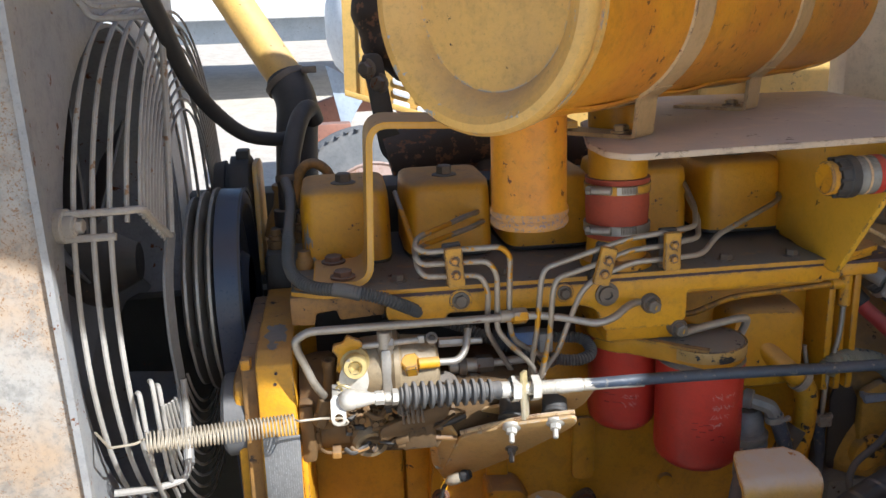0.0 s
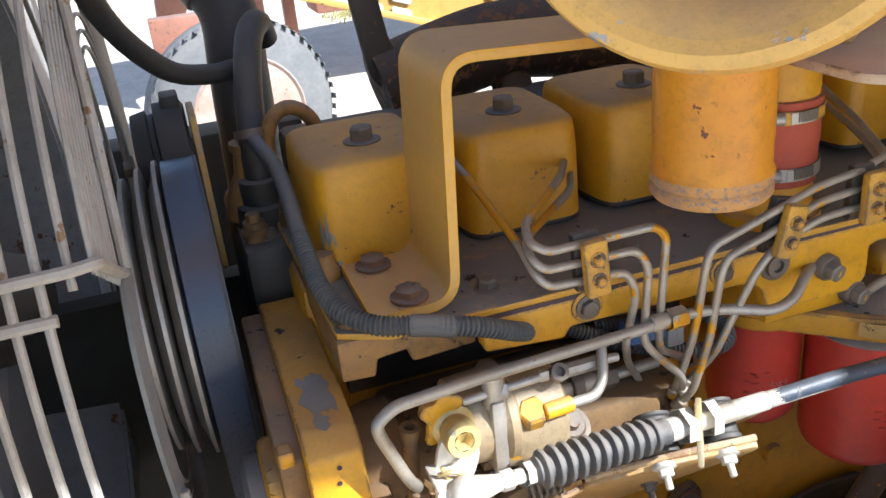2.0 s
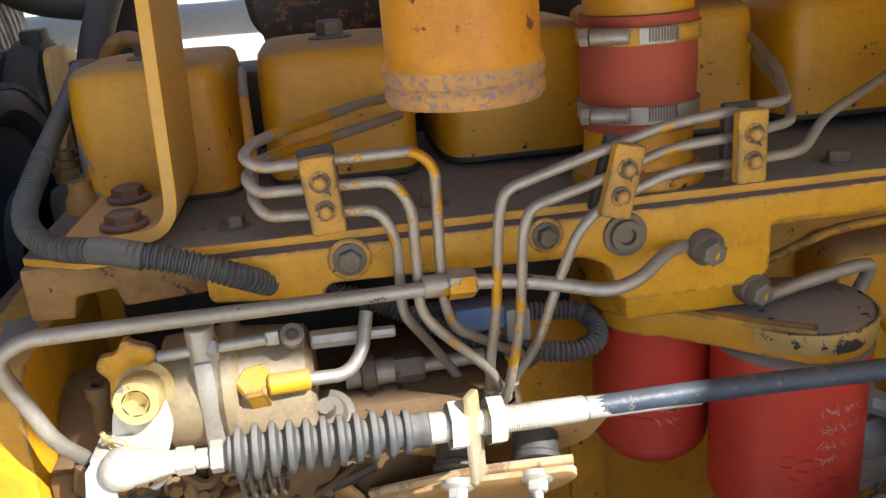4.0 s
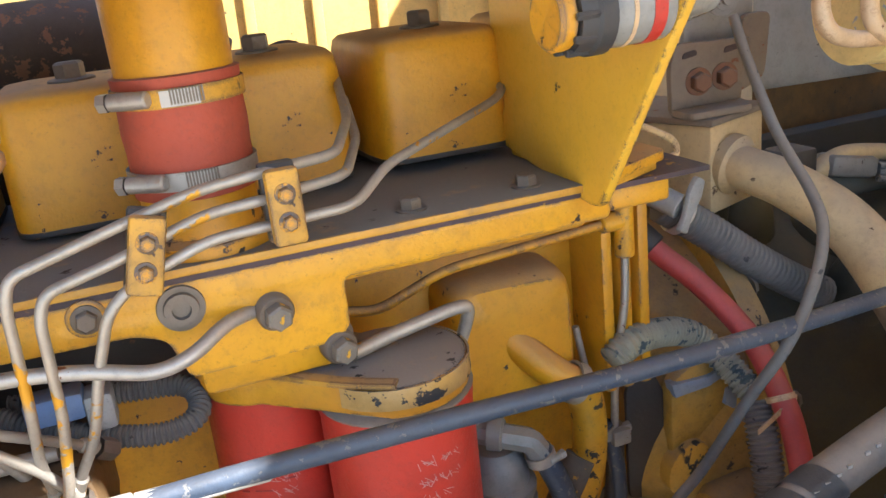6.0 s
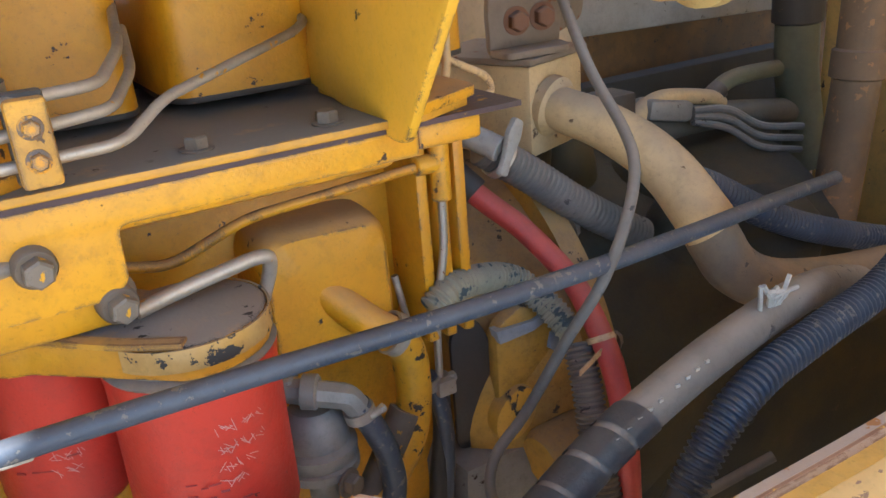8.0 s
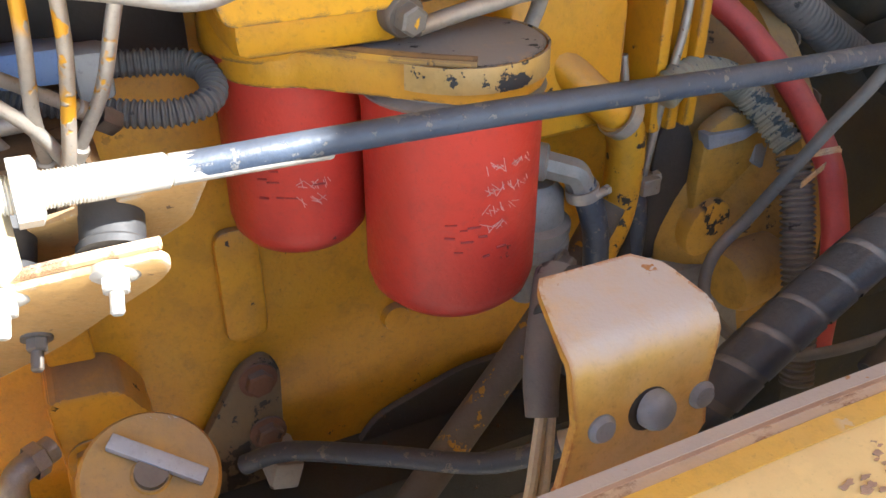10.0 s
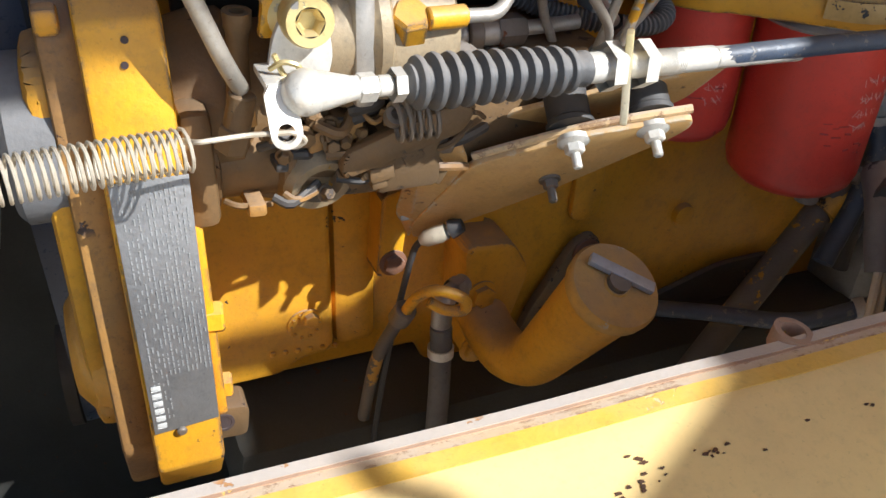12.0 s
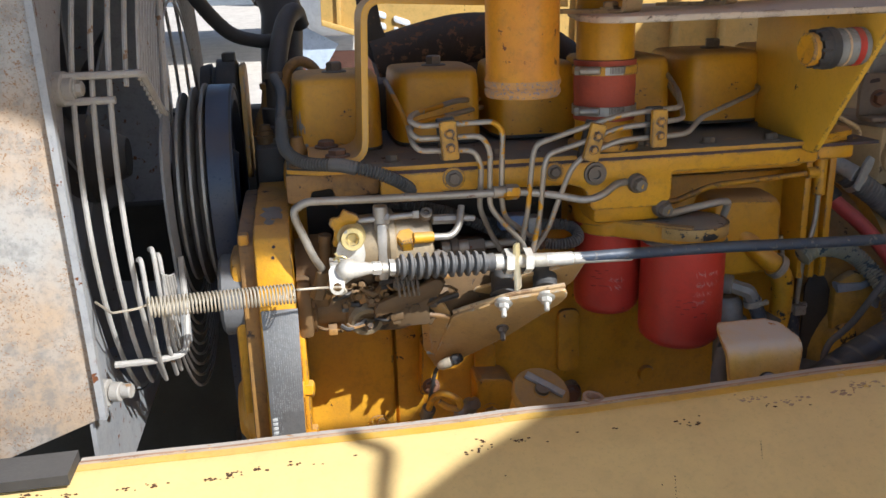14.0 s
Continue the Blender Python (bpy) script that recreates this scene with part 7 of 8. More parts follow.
    part("bowl", lathe(mesh(), (0.644, 1.185, 1.385), (0, 0, 1), [(0, 0.022), (0.004, 0.036), (0.012, 0.036), (0.014, 0.033), (0.022, 0.036), (0.028, 0.036), (0.032, 0.030), (0.056, 0.028), (0.066, 0.020), (0.066, 0)], 32), GREYM, g)
    part("stem", rod(mesh(), (0.644, 1.185, 1.335), (0.644, 1.185, 1.386), 0.013), GREYM, g)
    bolt("bolt", (0.655, 1.15, 1.385), (0.4, -0.8, 0), 0.010, 0.012, g)
    s = thing("sensor_plug", "dusty grey rubber sensor plug with two cream wires", "sensor", (0.56, 1.03, 1.38))
    part("boot", sweep(mesh(), smooth_path([(0.60, 1.075, 1.43), (0.575, 1.045, 1.42), (0.555, 1.02, 1.398), (0.547, 1.004, 1.376)]), lambda i, d: 0.0165 - 0.05 * d, 16), GREYRUB, s)
    part("cap", rod(mesh(), (0.61, 1.06, 1.425), (0.575, 1.03, 1.425), 0.021, 18), RUBBER, s)
    for k in (0, 1):
        part("wire", sweep(mesh(), smooth_path([(0.546 + 0.007 * k, 1.003, 1.380), (0.53 + 0.010 * k, 0.985, 1.34), (0.518 + 0.010 * k, 0.975, 1.30), (0.51 + 0.01 * k, 0.97, 1.2)]), 0.0042, 9), WIRE, s, "cream insulated wire")


coolant_parts()


def ledge_bracket():
    b = thing("latch_bracket", "folded cream-yellow steel bracket bolted to the side panel", "bracket", (0.58, 0.95, 1.41))
    bm = mesh()
    # top plate, fold and front face
    path = bent_path([(0.577, 1.014, 1.477), (0.577, 0.949, 1.467), (0.577, 0.941, 1.38)], 0.014, 6)
    path = even(path, 0.007)
    rings = []
    for i, p in enumerate(path):
        a, c = path[max(i - 1, 0)], path[min(i + 1, len(path) - 1)]
        t = (c - a).normalized()
        nrm = Vector((1, 0, 0)).cross(t)
        f = i / (len(path) - 1)
        lo = float(np.interp(f, (0, 0.06, 0.36, 0.50, 0.68, 0.85, 1), (0.034, 0.040, 0.053, 0.053, 0.050, 0.056, 0.062)))
        hi = float(np.interp(f, (0, 0.10, 0.32, 0.45, 0.7, 1), (0.034, 0.050, 0.055, 0.053, 0.046, 0.050)))
        rings.append([bm.verts.new(p + Vector((x, 0, 0)) + nrm * y) for x, y in ((-lo, -0.003), (hi, -0.003), (hi, 0.003), (-lo, 0.003))])
    for p, q in zip(rings, rings[1:]):
        for k in range(4):
            bm.faces.new((p[k], p[(k + 1) % 4], q[(k + 1) % 4], q[k]))
    bm.faces.new(rings[0][::-1])
    bm.faces.new(rings[-1])
    bmesh.ops.bevel(bm, geom=[e for e in bm.edges if len(e.link_faces) == 2 and e.calc_face_angle(0) > 1.0], offset=0.0015, segments=2, affect="EDGES", profile=0.5)
    part("plate", bm, LATCH, b)
    for x, z in ((0.545, 1.418), (0.619, 1.416)):
        part("bolt", lathe(mesh(), (x, 0.944, z), (0, -1, 0.1), [(0, 0.0095), (0.004, 0.0095), (0.007, 0.007), (0.0075, 0)], 18), BLUEGREY, b)
    part("hole_rim", lathe(mesh(), (0.579, 0.9425, 1.420), (0, -1, 0.1), [(0, 0.0150), (0.0012, 0.0150), (0.0012, 0)], 24), DARK, b, "dark edge of a round hole")
    part("hole_plug", lathe(mesh(), (0.581, 0.9415, 1.4205), (0.15, -1, 0.15), [(0, 0.0128), (0.006, 0.0125), (0.010, 0.0105), (0.0125, 0.006), (0.013, 0)], 22), BLUEGREY, b, "domed blue-grey plug in a round hole")
    t = thing("pipe_stub", "short rusty pipe stub standing by the ledge", "pipe stub", (0.312, 0.90, 1.40))
    part("tube", lathe(mesh(), (0.312, 0.90, 1.352), (0.1, -0.1, 1), [(0, 0.010), (0.085, 0.010), (0.09, 0.0125), (0.104, 0.013), (0.104, 0.0085), (0.08, 0.008), (0.08, 0)], 24), RUSTP, t)


ledge_bracket()


# ---- wiring looms by the engine ----
def looms():
    l = thing("front_loom", "dusty black ribbed wiring loom over the head plate", "wiring loom", (0.02, 1.12, 1.72))
    part("wrapped", sweep(mesh(), smooth_path([(-0.035, 1.42, 1.80), (-0.024, 1.33, 1.785), (-0.026, 1.24, 1.755), (-0.0255, 1.225, 1.750)]), 0.0082, 12), LOOMG, l, "smooth taped loom end")
    part("sleeve", ribbed(mesh(), smooth_path([(-0.026, 1.24, 1.755), (-0.022, 1.16, 1.729), (0.004, 1.118, 1.716), (0.05, 1.095, 1.714), (0.09, 1.09, 1.704), (0.125, 1.098, 1.686), (0.15, 1.13, 1.662)]), 0.0080, 0.0042, 0.0009, 14), LOOMG, l)
    part("tape", sweep(mesh(), smooth_path([(0.035, 1.101, 1.7148), (0.05, 1.095, 1.714), (0.068, 1.0915, 1.7095)]), 0.0094, 14), BOOT, l, "band of grey tape")
    r = thing("rear_loom", "grey ribbed wiring loom with a blue plug behind the lines", "wiring loom", (0.33, 1.2, 1.6))
    part("sleeve", ribbed(mesh(), smooth_path([(0.10, 1.24, 1.63), (0.20, 1.22, 1.612), (0.29, 1.19, 1.575), (0.36, 1.165, 1.563), (0.394, 1.17, 1.568), (0.39, 1.20, 1.580), (0.34, 1.21, 1.584), (0.26, 1.22, 1.590)]), 0.0082, 0.0042, 0.0009, 14), GREYRUB, r)
    part("plug", box(mesh(), (0.276, 1.168, 1.588), (0.318, 1.195, 1.610), 0.004), BLUEPL, r, "dusty blue plastic plug")
    part("plug_collar", box(mesh(), (0.317, 1.165, 1.576), (0.338, 1.193, 1.606), 0.004), GREYV, r, "pale grey plug collar")


looms()


# ---- behind the engine: flywheel housing, hoses, frame, cylinder ----
def rear_end():
    f = thing("flywheel_housing", "ochre cast flywheel housing under dust", "flywheel housing", (0.92, 1.45, 1.3))
    part("bell", lathe(mesh(), (0.83, 1.47, 1.29), (1, 0, 0), [(0, 0.24), (0.03, 0.255), (0.10, 0.275), (0.135, 0.285), (0.137, 0.305), (0.165, 0.305), (0.168, 0.29), (0.18, 0.24), (0.20, 0.18)], 64), OCHRE, f)
    bolt("bolt", (0.938, 1.226, 1.402), (0.25, -0.95, 0.2), 0.0165, 0.012, f, BLUEGREY)
    part("bolt_pad", lathe(mesh(), (0.938, 1.236, 1.400), (0.25, -0.95, 0.2), [(0, 0.034), (0.008, 0.032), (0.010, 0)], 26), OCHRE, f)
    part("scraped_rib", outline(mesh(), [(0.862, 1.424), (0.905, 1.426), (0.932, 1.436), (0.932, 1.446), (0.905, 1.438), (0.858, 1.440)], (0, 1.226, 0), (1, 0, 0), (0, 0, 1), 0.015, 0.001), BLUEGREY, f, "rib scraped to bare blue-grey metal")
    part("dark_plate", outline(mesh(), rounded([(0.815, 1.30), (0.868, 1.30), (0.872, 1.40), (0.852, 1.445), (0.835, 1.46), (0.815, 1.44)], 0.014), (0, 1.238, 0), (1, 0, 0), (0, 0, 1), 0.006, 0.002), DARK, f, "dark flat plate on the housing side")
    part("starter_nose", lathe(mesh(), (0.885, 1.180, 1.285), (1, 0.05, 0.1), [(0, 0.030), (0.01, 0.036), (0.06, 0.036), (0.064, 0.030), (0.075, 0.02), (0.075, 0)], 22), OCHRE, f, "dusty ochre starter nose")
    part("bracket", outline(mesh(), rounded([(0.86, 1.30), (0.93, 1.30), (0.95, 1.42), (0.90, 1.46), (0.86, 1.44)], 0.015), (0, 1.236, 0), (1, 0, 0), (0, 0, 1), 0.02, 0.005), OCHRE, f)
    part("oval_boss", outline(mesh(), [(0.876 + 0.027 * math.cos(k * 0.2618) + 0.006 * math.sin(k * 0.2618), 1.336 + 0.031 * math.sin(k * 0.2618)) for k in range(24)], (0, 1.236, 0), (1, 0, 0), (0, 0, 1), 0.030, 0.004), YELLOW_FLAKE0, f, "round ochre boss flaked to black")
    part("casting", box(mesh(), (0.80, 1.2, 1.12), (0.96, 1.4, 1.30), 0.03), GREYM, f)
    for k in range(7):
        an = 2.35 + 0.22 * k
        bolt("rim_bolt", (0.997, 1.47 + 0.297 * math.cos(an), 1.29 + 0.297 * math.sin(an)), (1, 0, 0), 0.009, 0.008, f)
    t = thing("transmission", "dusty transmission casing, deep bay shade put into its colour", "transmission", (1.3, 1.45, 1.1))
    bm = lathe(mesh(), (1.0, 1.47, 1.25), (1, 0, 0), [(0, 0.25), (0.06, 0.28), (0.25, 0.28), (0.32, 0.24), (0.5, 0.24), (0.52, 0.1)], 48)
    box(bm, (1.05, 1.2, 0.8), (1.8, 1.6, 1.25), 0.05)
    part("casing", bm, DEEPBAY, t)
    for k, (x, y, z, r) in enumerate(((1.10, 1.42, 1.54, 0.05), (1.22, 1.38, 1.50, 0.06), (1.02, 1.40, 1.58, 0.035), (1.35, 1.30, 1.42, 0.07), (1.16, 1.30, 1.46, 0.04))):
        part("lump", lathe(mesh(), (x, y, z - 0.08), (0.1 * k - 0.2, -0.3, 1), [(0, r * 1.2), (0.08, r), (0.10, r * 0.9), (0.12, r * 0.5), (0.12, 0)], 20), DEEPBAY, t)
    h = thing("red_hose", "faded red rubber hose with a zip tie", "hose", (0.93, 1.2, 1.4))
    part("hose", sweep(mesh(), smooth_path([(0.885, 1.30, 1.572), (0.90, 1.283, 1.553), (0.928, 1.25, 1.520), (0.95, 1.20, 1.472), (0.938, 1.14, 1.432), (0.938, 1.12, 1.394), (0.932, 1.10, 1.345), (0.93, 1.09, 1.25)]), 0.0125, 14), PINK, h)
    part("collar", rod(mesh(), (0.878, 1.308, 1.582), (0.892, 1.29, 1.562), 0.017), RUBBER, h)
    part("zip_tie", lathe(mesh(), (0.938, 1.145, 1.437), (-0.05, -0.5, -0.8), [(0, 0.013), (0, 0.0145), (0.006, 0.0145), (0.006, 0.013)], 20, closed=False), CREAM, h, "pale plastic tie")
    part("tie_tail", strip(mesh(), [Vector(p) for p in ((0.95, 1.135, 1.436), (0.925, 1.13, 1.428), (0.895, 1.125, 1.418))], 0.006, 0.0015, (0, 0, 1)), CREAM, h)
    g = single("grey_cable", sweep(mesh(), smooth_path([(0.965, 1.25, 1.80), (0.962, 1.23, 1.767), (0.948, 1.17, 1.701), (0.935, 1.11, 1.656), (0.916, 1.075, 1.632), (0.887, 1.053, 1.598), (0.859, 1.05, 1.552), (0.837, 1.07, 1.498), (0.812, 1.10, 1.42), (0.775, 1.10, 1.385), (0.765, 1.085, 1.35), (0.80, 1.06, 1.31), (0.87, 1.03, 1.305), (1.0, 0.98, 1.36)], 8), 0.0052, 12), GREYRUB, "braided grey cable hanging in a loop", "cable")
    l = thing("lower_loom", "tan and grey ribbed loom running down the housing", "wiring loom", (0.9, 1.17, 1.4))
    part("taped", ribbed(mesh(), smooth_path([(0.775, 1.19, 1.50), (0.80, 1.195, 1.512), (0.85, 1.215, 1.502), (0.894, 1.225, 1.483), (0.918, 1.205, 1.455), (0.928, 1.175, 1.43)]), 0.0145, 0.006, 0.001, 14), LOOMTAN, l, "flaking tan and green tape")
    part("sleeve", ribbed(mesh(), smooth_path([(0.925, 1.165, 1.425), (0.918, 1.142, 1.385), (0.912, 1.125, 1.345), (0.906, 1.10, 1.285), (0.90, 1.08, 1.22)]), 0.0150, 0.0055, 0.0014, 14), GREYRUB, l)
    p = thing("cross_pipe", "thick cream-yellow bent pipe on a bolted flange", "pipe", (1.0, 1.2, 1.6))
    part("pipe", sweep(mesh(), smooth_path([(1.0, 1.32, 1.640), (1.012, 1.285, 1.630), (1.034, 1.25, 1.616), (1.056, 1.21, 1.592), (1.068, 1.18, 1.567), (1.074, 1.15, 1.537), (1.082, 1.138, 1.516)]), lambda i, d: 0.0235 + 0.03 * d, 22), CREAM2, p)
    part("lower_bend", sweep(mesh(), smooth_path([(1.076, 1.146, 1.530), (1.085, 1.135, 1.503), (1.106, 1.125, 1.468), (1.146, 1.11, 1.444), (1.223, 1.09, 1.431), (1.33, 1.08, 1.42)]), 0.0285, 22), SOOT, p, "soot-browned lower bend")
    part("flange", lathe(mesh(), (1.008, 1.312, 1.634), (0.3, -0.92, -0.2), [(0, 0.034), (0.012, 0.034), (0.016, 0.030), (0.022, 0.026)], 32), CREAM2, p, "round chipped flange")
    b = thing("frame_block", "tan square frame block carrying a bolted bracket", "frame block", (0.98, 1.36, 1.6))
    part("block", box(mesh(), (0.945, 1.311, 1.58), (1.055, 1.461, 1.682), 0.006, turn=Matrix.Rotation(radians(20), 4, "Z")), CREAM2, b)
    part("top_plate", box(mesh(), (0.940, 1.306, 1.682), (1.060, 1.466, 1.690), 0.003, turn=Matrix.Rotation(radians(20), 4, "Z")), LEADB, b)
    part("foot_plate", outline(mesh(), rounded([(0.952, 1.690), (1.045, 1.690), (1.052, 1.742), (1.062, 1.766), (0.956, 1.770), (0.950, 1.74)], 0.010), (0, 1.335, 0), (1, 0.0, 0), (0, 0, 1), -0.010, 0.003), LEADB, b, "brown-grey bolted foot plate")
    part("foot_flange", outline(mesh(), rounded([(0.952, 1.300), (1.035, 1.300), (1.050, 1.345), (0.952, 1.345)], 0.012), (0, 0, 1.6905), (1, 0, 0), (0, 1, 0), 0.008, 0.002), LEADB, b)
    part("upright", outline(mesh(), rounded([(0.990, 1.72), (1.078, 1.705), (1.088, 1.80), (1.072, 1.95), (0.992, 1.95)], 0.014), (0, 1.365, 0), (1, 0.0, 0), (0, 0, 1), -0.012, 0.004), LEAD, b, "pale grey upright")
    part("side_ear", outline(mesh(), rounded([(1.052, 1.70), (1.092, 1.715), (1.100, 1.79), (1.060, 1.79)], 0.012), (0, 1.350, 0), (1, 0, 0), (0, 0, 1), -0.010, 0.003), LEADB, b)
    for nx in (0.975, 1.03):
        part("slot_hole", outline(mesh(), rounded([(nx - 0.010, 1.752), (nx + 0.010, 1.755), (nx + 0.008, 1.761), (nx - 0.008, 1.759)], 0.003), (0, 1.3348, 0), (1, 0, 0), (0, 0, 1), 0.0012, 0), HOLEBLACK, b)
    for x, z in ((1.020, 1.719), (0.985, 1.718)):
        part("bolt", hexa(mesh(), (x, 1.333, z + 0.008), (-0.2, -1, 0), 0.0115, 0.014, 0.5), RUSTB, b)
    for x, z in ((1.022, 1.88), (1.016, 1.812)):
        part("pivot_bolt", lathe(mesh(), (x, 1.334, z), (-0.2, -1, 0), [(0, 0.019), (0.005, 0.019), (0.007, 0.013), (0.012, 0.013), (0.013, 0.007), (0.020, 0.007), (0.020, 0)], 24), LEAD, b)
    w = thing("bay_partition", "pale grey steel partition behind the frame", "partition", (1.5, 1.75, 1.5), kind="structure")
    part("panel", outline(mesh(), [(1.305, 1.640), (1.757, 1.629), (2.2, 1.62), (2.2, 2.5), (1.297, 2.5), (1.297, 1.67)], (0, 1.62, 0), (1, 0.0, 0), (0, 0, 1), -0.01, 0.003), LEAD, w)
    part("post", box(mesh(), (1.02, 1.60, 1.60), (1.29, 1.66, 2.5), 0.01), PALEC, w, "pale cream post")
    part("brown_liner", outline(mesh(), [(1.1, 1.2), (2.4, 1.1), (2.4, 1.80), (1.1, 1.80)], (0, 1.64, 0), (1, 0.05, 0), (0, 0, 1), -0.01, 0.003), BROWN, w, "oily rust-brown liner")
    c = thing("hydraulic_cylinder", "yellow hydraulic cylinder with pale end fittings", "cylinder", (1.25, 1.2, 1.75))
    part("barrel", lathe(mesh(), (1.02, 1.16, 1.800), (1, 0.0, -0.05), [(0, 0.03), (0.005, 0.05), (0.05, 0.052), (0.055, 0.060), (0.07, 0.060), (0.075, 0.055), (0.34, 0.055), (0.345, 0.050), (0.42, 0.05)], 32), YELLOWL, c)
    for x, z in ((0.94, 1.805), (0.992, 1.800)):
        part("end_loop", sweep(mesh(), smooth_path([(x + 0.04, 1.12, z + 0.04), (x + 0.005, 1.11, z + 0.03), (x - 0.006, 1.105, z + 0.008), (x + 0.004, 1.105, z - 0.012), (x + 0.03, 1.108, z - 0.022), (x + 0.075, 1.115, z - 0.027)]), 0.0075, 12), CREAM, c, "pale bent pipe loop")
    part("bolt", hexa(mesh(), (1.075, 1.113, 1.772), (0.2, -1, -0.2), 0.010, 0.010, 0.2), CREAM, c)
    gr = thing("bent_rod", "rusty yellow bent rod behind the gusset foot", "rod", (0.81, 1.2, 1.70))
    part("upright_rod", sweep(mesh(), bent_path([(0.816, 1.2, 1.80), (0.815, 1.2, 1.71), (0.797, 1.2, 1.690), (0.77, 1.2, 1.682)], 0.012), 0.0042, 10), CLEANBAND, gr)
    part("loop_rod", sweep(mesh(), bent_path([(0.815, 1.2, 1.724), (0.856, 1.2, 1.703), (0.862, 1.2, 1.688), (0.828, 1.2, 1.681)], 0.010), 0.0036, 10), CLEANBAND, gr)
    st = thing("flat_strut", "dusty grey flat strut deep in the bay", "strut", (1.46, 1.3, 1.3))
    part("bar", outline(mesh(), [(1.475, 1.37), (1.515, 1.36), (1.45, 1.22), (1.41, 1.24)], (0, 1.3, 0), (1, 0, 0), (0, 0, 1), 0.006, 0.0015), GREYV, st)
    jb = thing("connector_block", "dark oily connector block with pale cables", "connector", (1.22, 1.42, 1.58))
    part("block", box(mesh(), (1.175, 1.40, 1.560), (1.225, 1.45, 1.600), 0.006), DARK, jb)
    part("lug", box(mesh(), (1.25, 1.40, 1.545), (1.335, 1.44, 1.575), 0.008, turn=Matrix.Rotation(0.2, 4, "Y")), GREYM, jb, "dull grey lug")
    for k in range(3):
        part("cable", sweep(mesh(), smooth_path([(1.33, 1.40, 1.555 - 0.008 * k), (1.39, 1.39, 1.548 - 0.014 * k), (1.45, 1.38, 1.515 - 0.016 * k), (1.53, 1.37, 1.50 - 0.018 * k)]), 0.0055, 9), GREYRUB, jb, "dusty grey cable")
    v = thing("drain_valve", "grey drain valve with a small tee handle", "valve", (0.9, 1.28, 1.62))
    part("body", rod(mesh(), (0.865, 1.335, 1.645), (0.908, 1.262, 1.612), 0.0135), GREYV, v)
    part("nut", hexa(mesh(), (0.872, 1.32, 1.64), (0.5, -0.85, -0.35), 0.019, 0.02, 0, washer=False), GREYV, v)
    part("handle", outline(mesh(), rounded([(-0.03, -0.008), (-0.012, -0.006), (0.012, -0.012), (0.03, -0.008), (0.03, 0.008), (0.012, 0.012), (-0.012, 0.006), (-0.03, 0.008)], 0.004), (0.915, 1.25, 1.615), (0.45, 0.1, 0.85), (0.8, 0.3, -0.45), 0.007, 0.002), GREYV, v)
    vh = thing("valve_hose", "dusty dark hose behind the valve", "hose", (1.0, 1.3, 1.55))
    part("hose", ribbed(mesh(), smooth_path([(0.90, 1.285, 1.612), (0.95, 1.275, 1.575), (1.0, 1.265, 1.535), (1.05, 1.26, 1.50), (1.10, 1.26, 1.47)]), 0.0195, 0.007, 0.0008, 16), GREYRUB, vh)
    part("hose_clamp", lathe(mesh(), (0.915, 1.282, 1.601), (0.75, -0.15, -0.6), [(0, 0.0205), (0, 0.0225), (0.011, 0.0225), (0.011, 0.0205)], 24, closed=False), STEEL, vh)
    k = thing("hydraulic_hose", "thick grey hydraulic hose, lower end in black spiral wrap", "hose", (0.8, 0.96, 1.42))
    path = smooth_path([(0.60, 0.96, 1.355), (0.632, 0.955, 1.386), (0.678, 0.957, 1.417), (0.727, 0.961, 1.442), (0.787, 0.966, 1.469), (0.85, 0.973, 1.485), (0.92, 0.982, 1.496), (1.02, 1.0, 1.498), (1.14, 1.04, 1.47), (1.30, 1.09, 1.41)], 8)
    part("hose", sweep(mesh(), path, 0.0175, 18), GREYRUB, k)
    bm = mesh()
    near = even(path, 0.004)[:66]
    sp = []
    for i in range(330):
        j = i / 330 * (len(near) - 2)
        q = near[int(j)].lerp(near[int(j) + 1], j % 1)
        tan = (near[int(j) + 1] - near[int(j)]).normalized()
        f3 = facing(tan)
        an = i * math.tau / 38
        sp.append((q + f3 @ Vector((0.0186 * math.cos(an), 0.0186 * math.sin(an), 0)), tan))
    ring = []
    for q, tan in sp:
        ring.append((bm.verts.new(q - tan * 0.0125), bm.verts.new(q + tan * 0.0125)))
    for a, b2 in zip(ring, ring[1:]):
        bm.faces.new((a[0], b2[0], b2[1], a[1]))
    bmesh.ops.solidify(bm, geom=bm.faces[:], thickness=0.0018)
    part("spiral_wrap", bm, WRAP, k, "black plastic spiral wrap")
    bm = mesh()
    for j in range(9):
        i = 56 + j * 3 if j < 5 else 58 + j * 3
        q, r2 = even(path, 0.004)[i], even(path, 0.004)[i + 1]
        tan = (r2 - q).normalized()
        f3 = facing(tan)
        c0 = q + (f3 @ Vector((0, 0, 0))) + Vector((0.0, -0.0128, 0.0122))
        box(bm, (c0.x - 0.0022, c0.y - 0.0008, c0.z - 0.0014), (c0.x + 0.0022, c0.y + 0.0008, c0.z + 0.0014), 0)
    part("worn_print", bm, GREYV, k, "pale printed bars")
    rnd = random.Random(5)
    for i in range(7):
        bm = mesh()
        base = Vector((0.985 + rnd.uniform(-0.012, 0.012), 0.985, 1.513))
        sweep(bm, smooth_path([base, base + Vector((rnd.uniform(-0.01, 0.012), -0.004, 0.012)), base + Vector((rnd.uniform(-0.02, 0.02), -0.006, rnd.uniform(0.012, 0.03)))], 3), 0.0022, 5)
        part("torn_tape", bm, GREYV, k, "torn pale tape end")
    r = thing("ribbed_hose", "blue-grey ribbed conduit dropping beside the ledge", "conduit", (1.0, 0.96, 1.45))
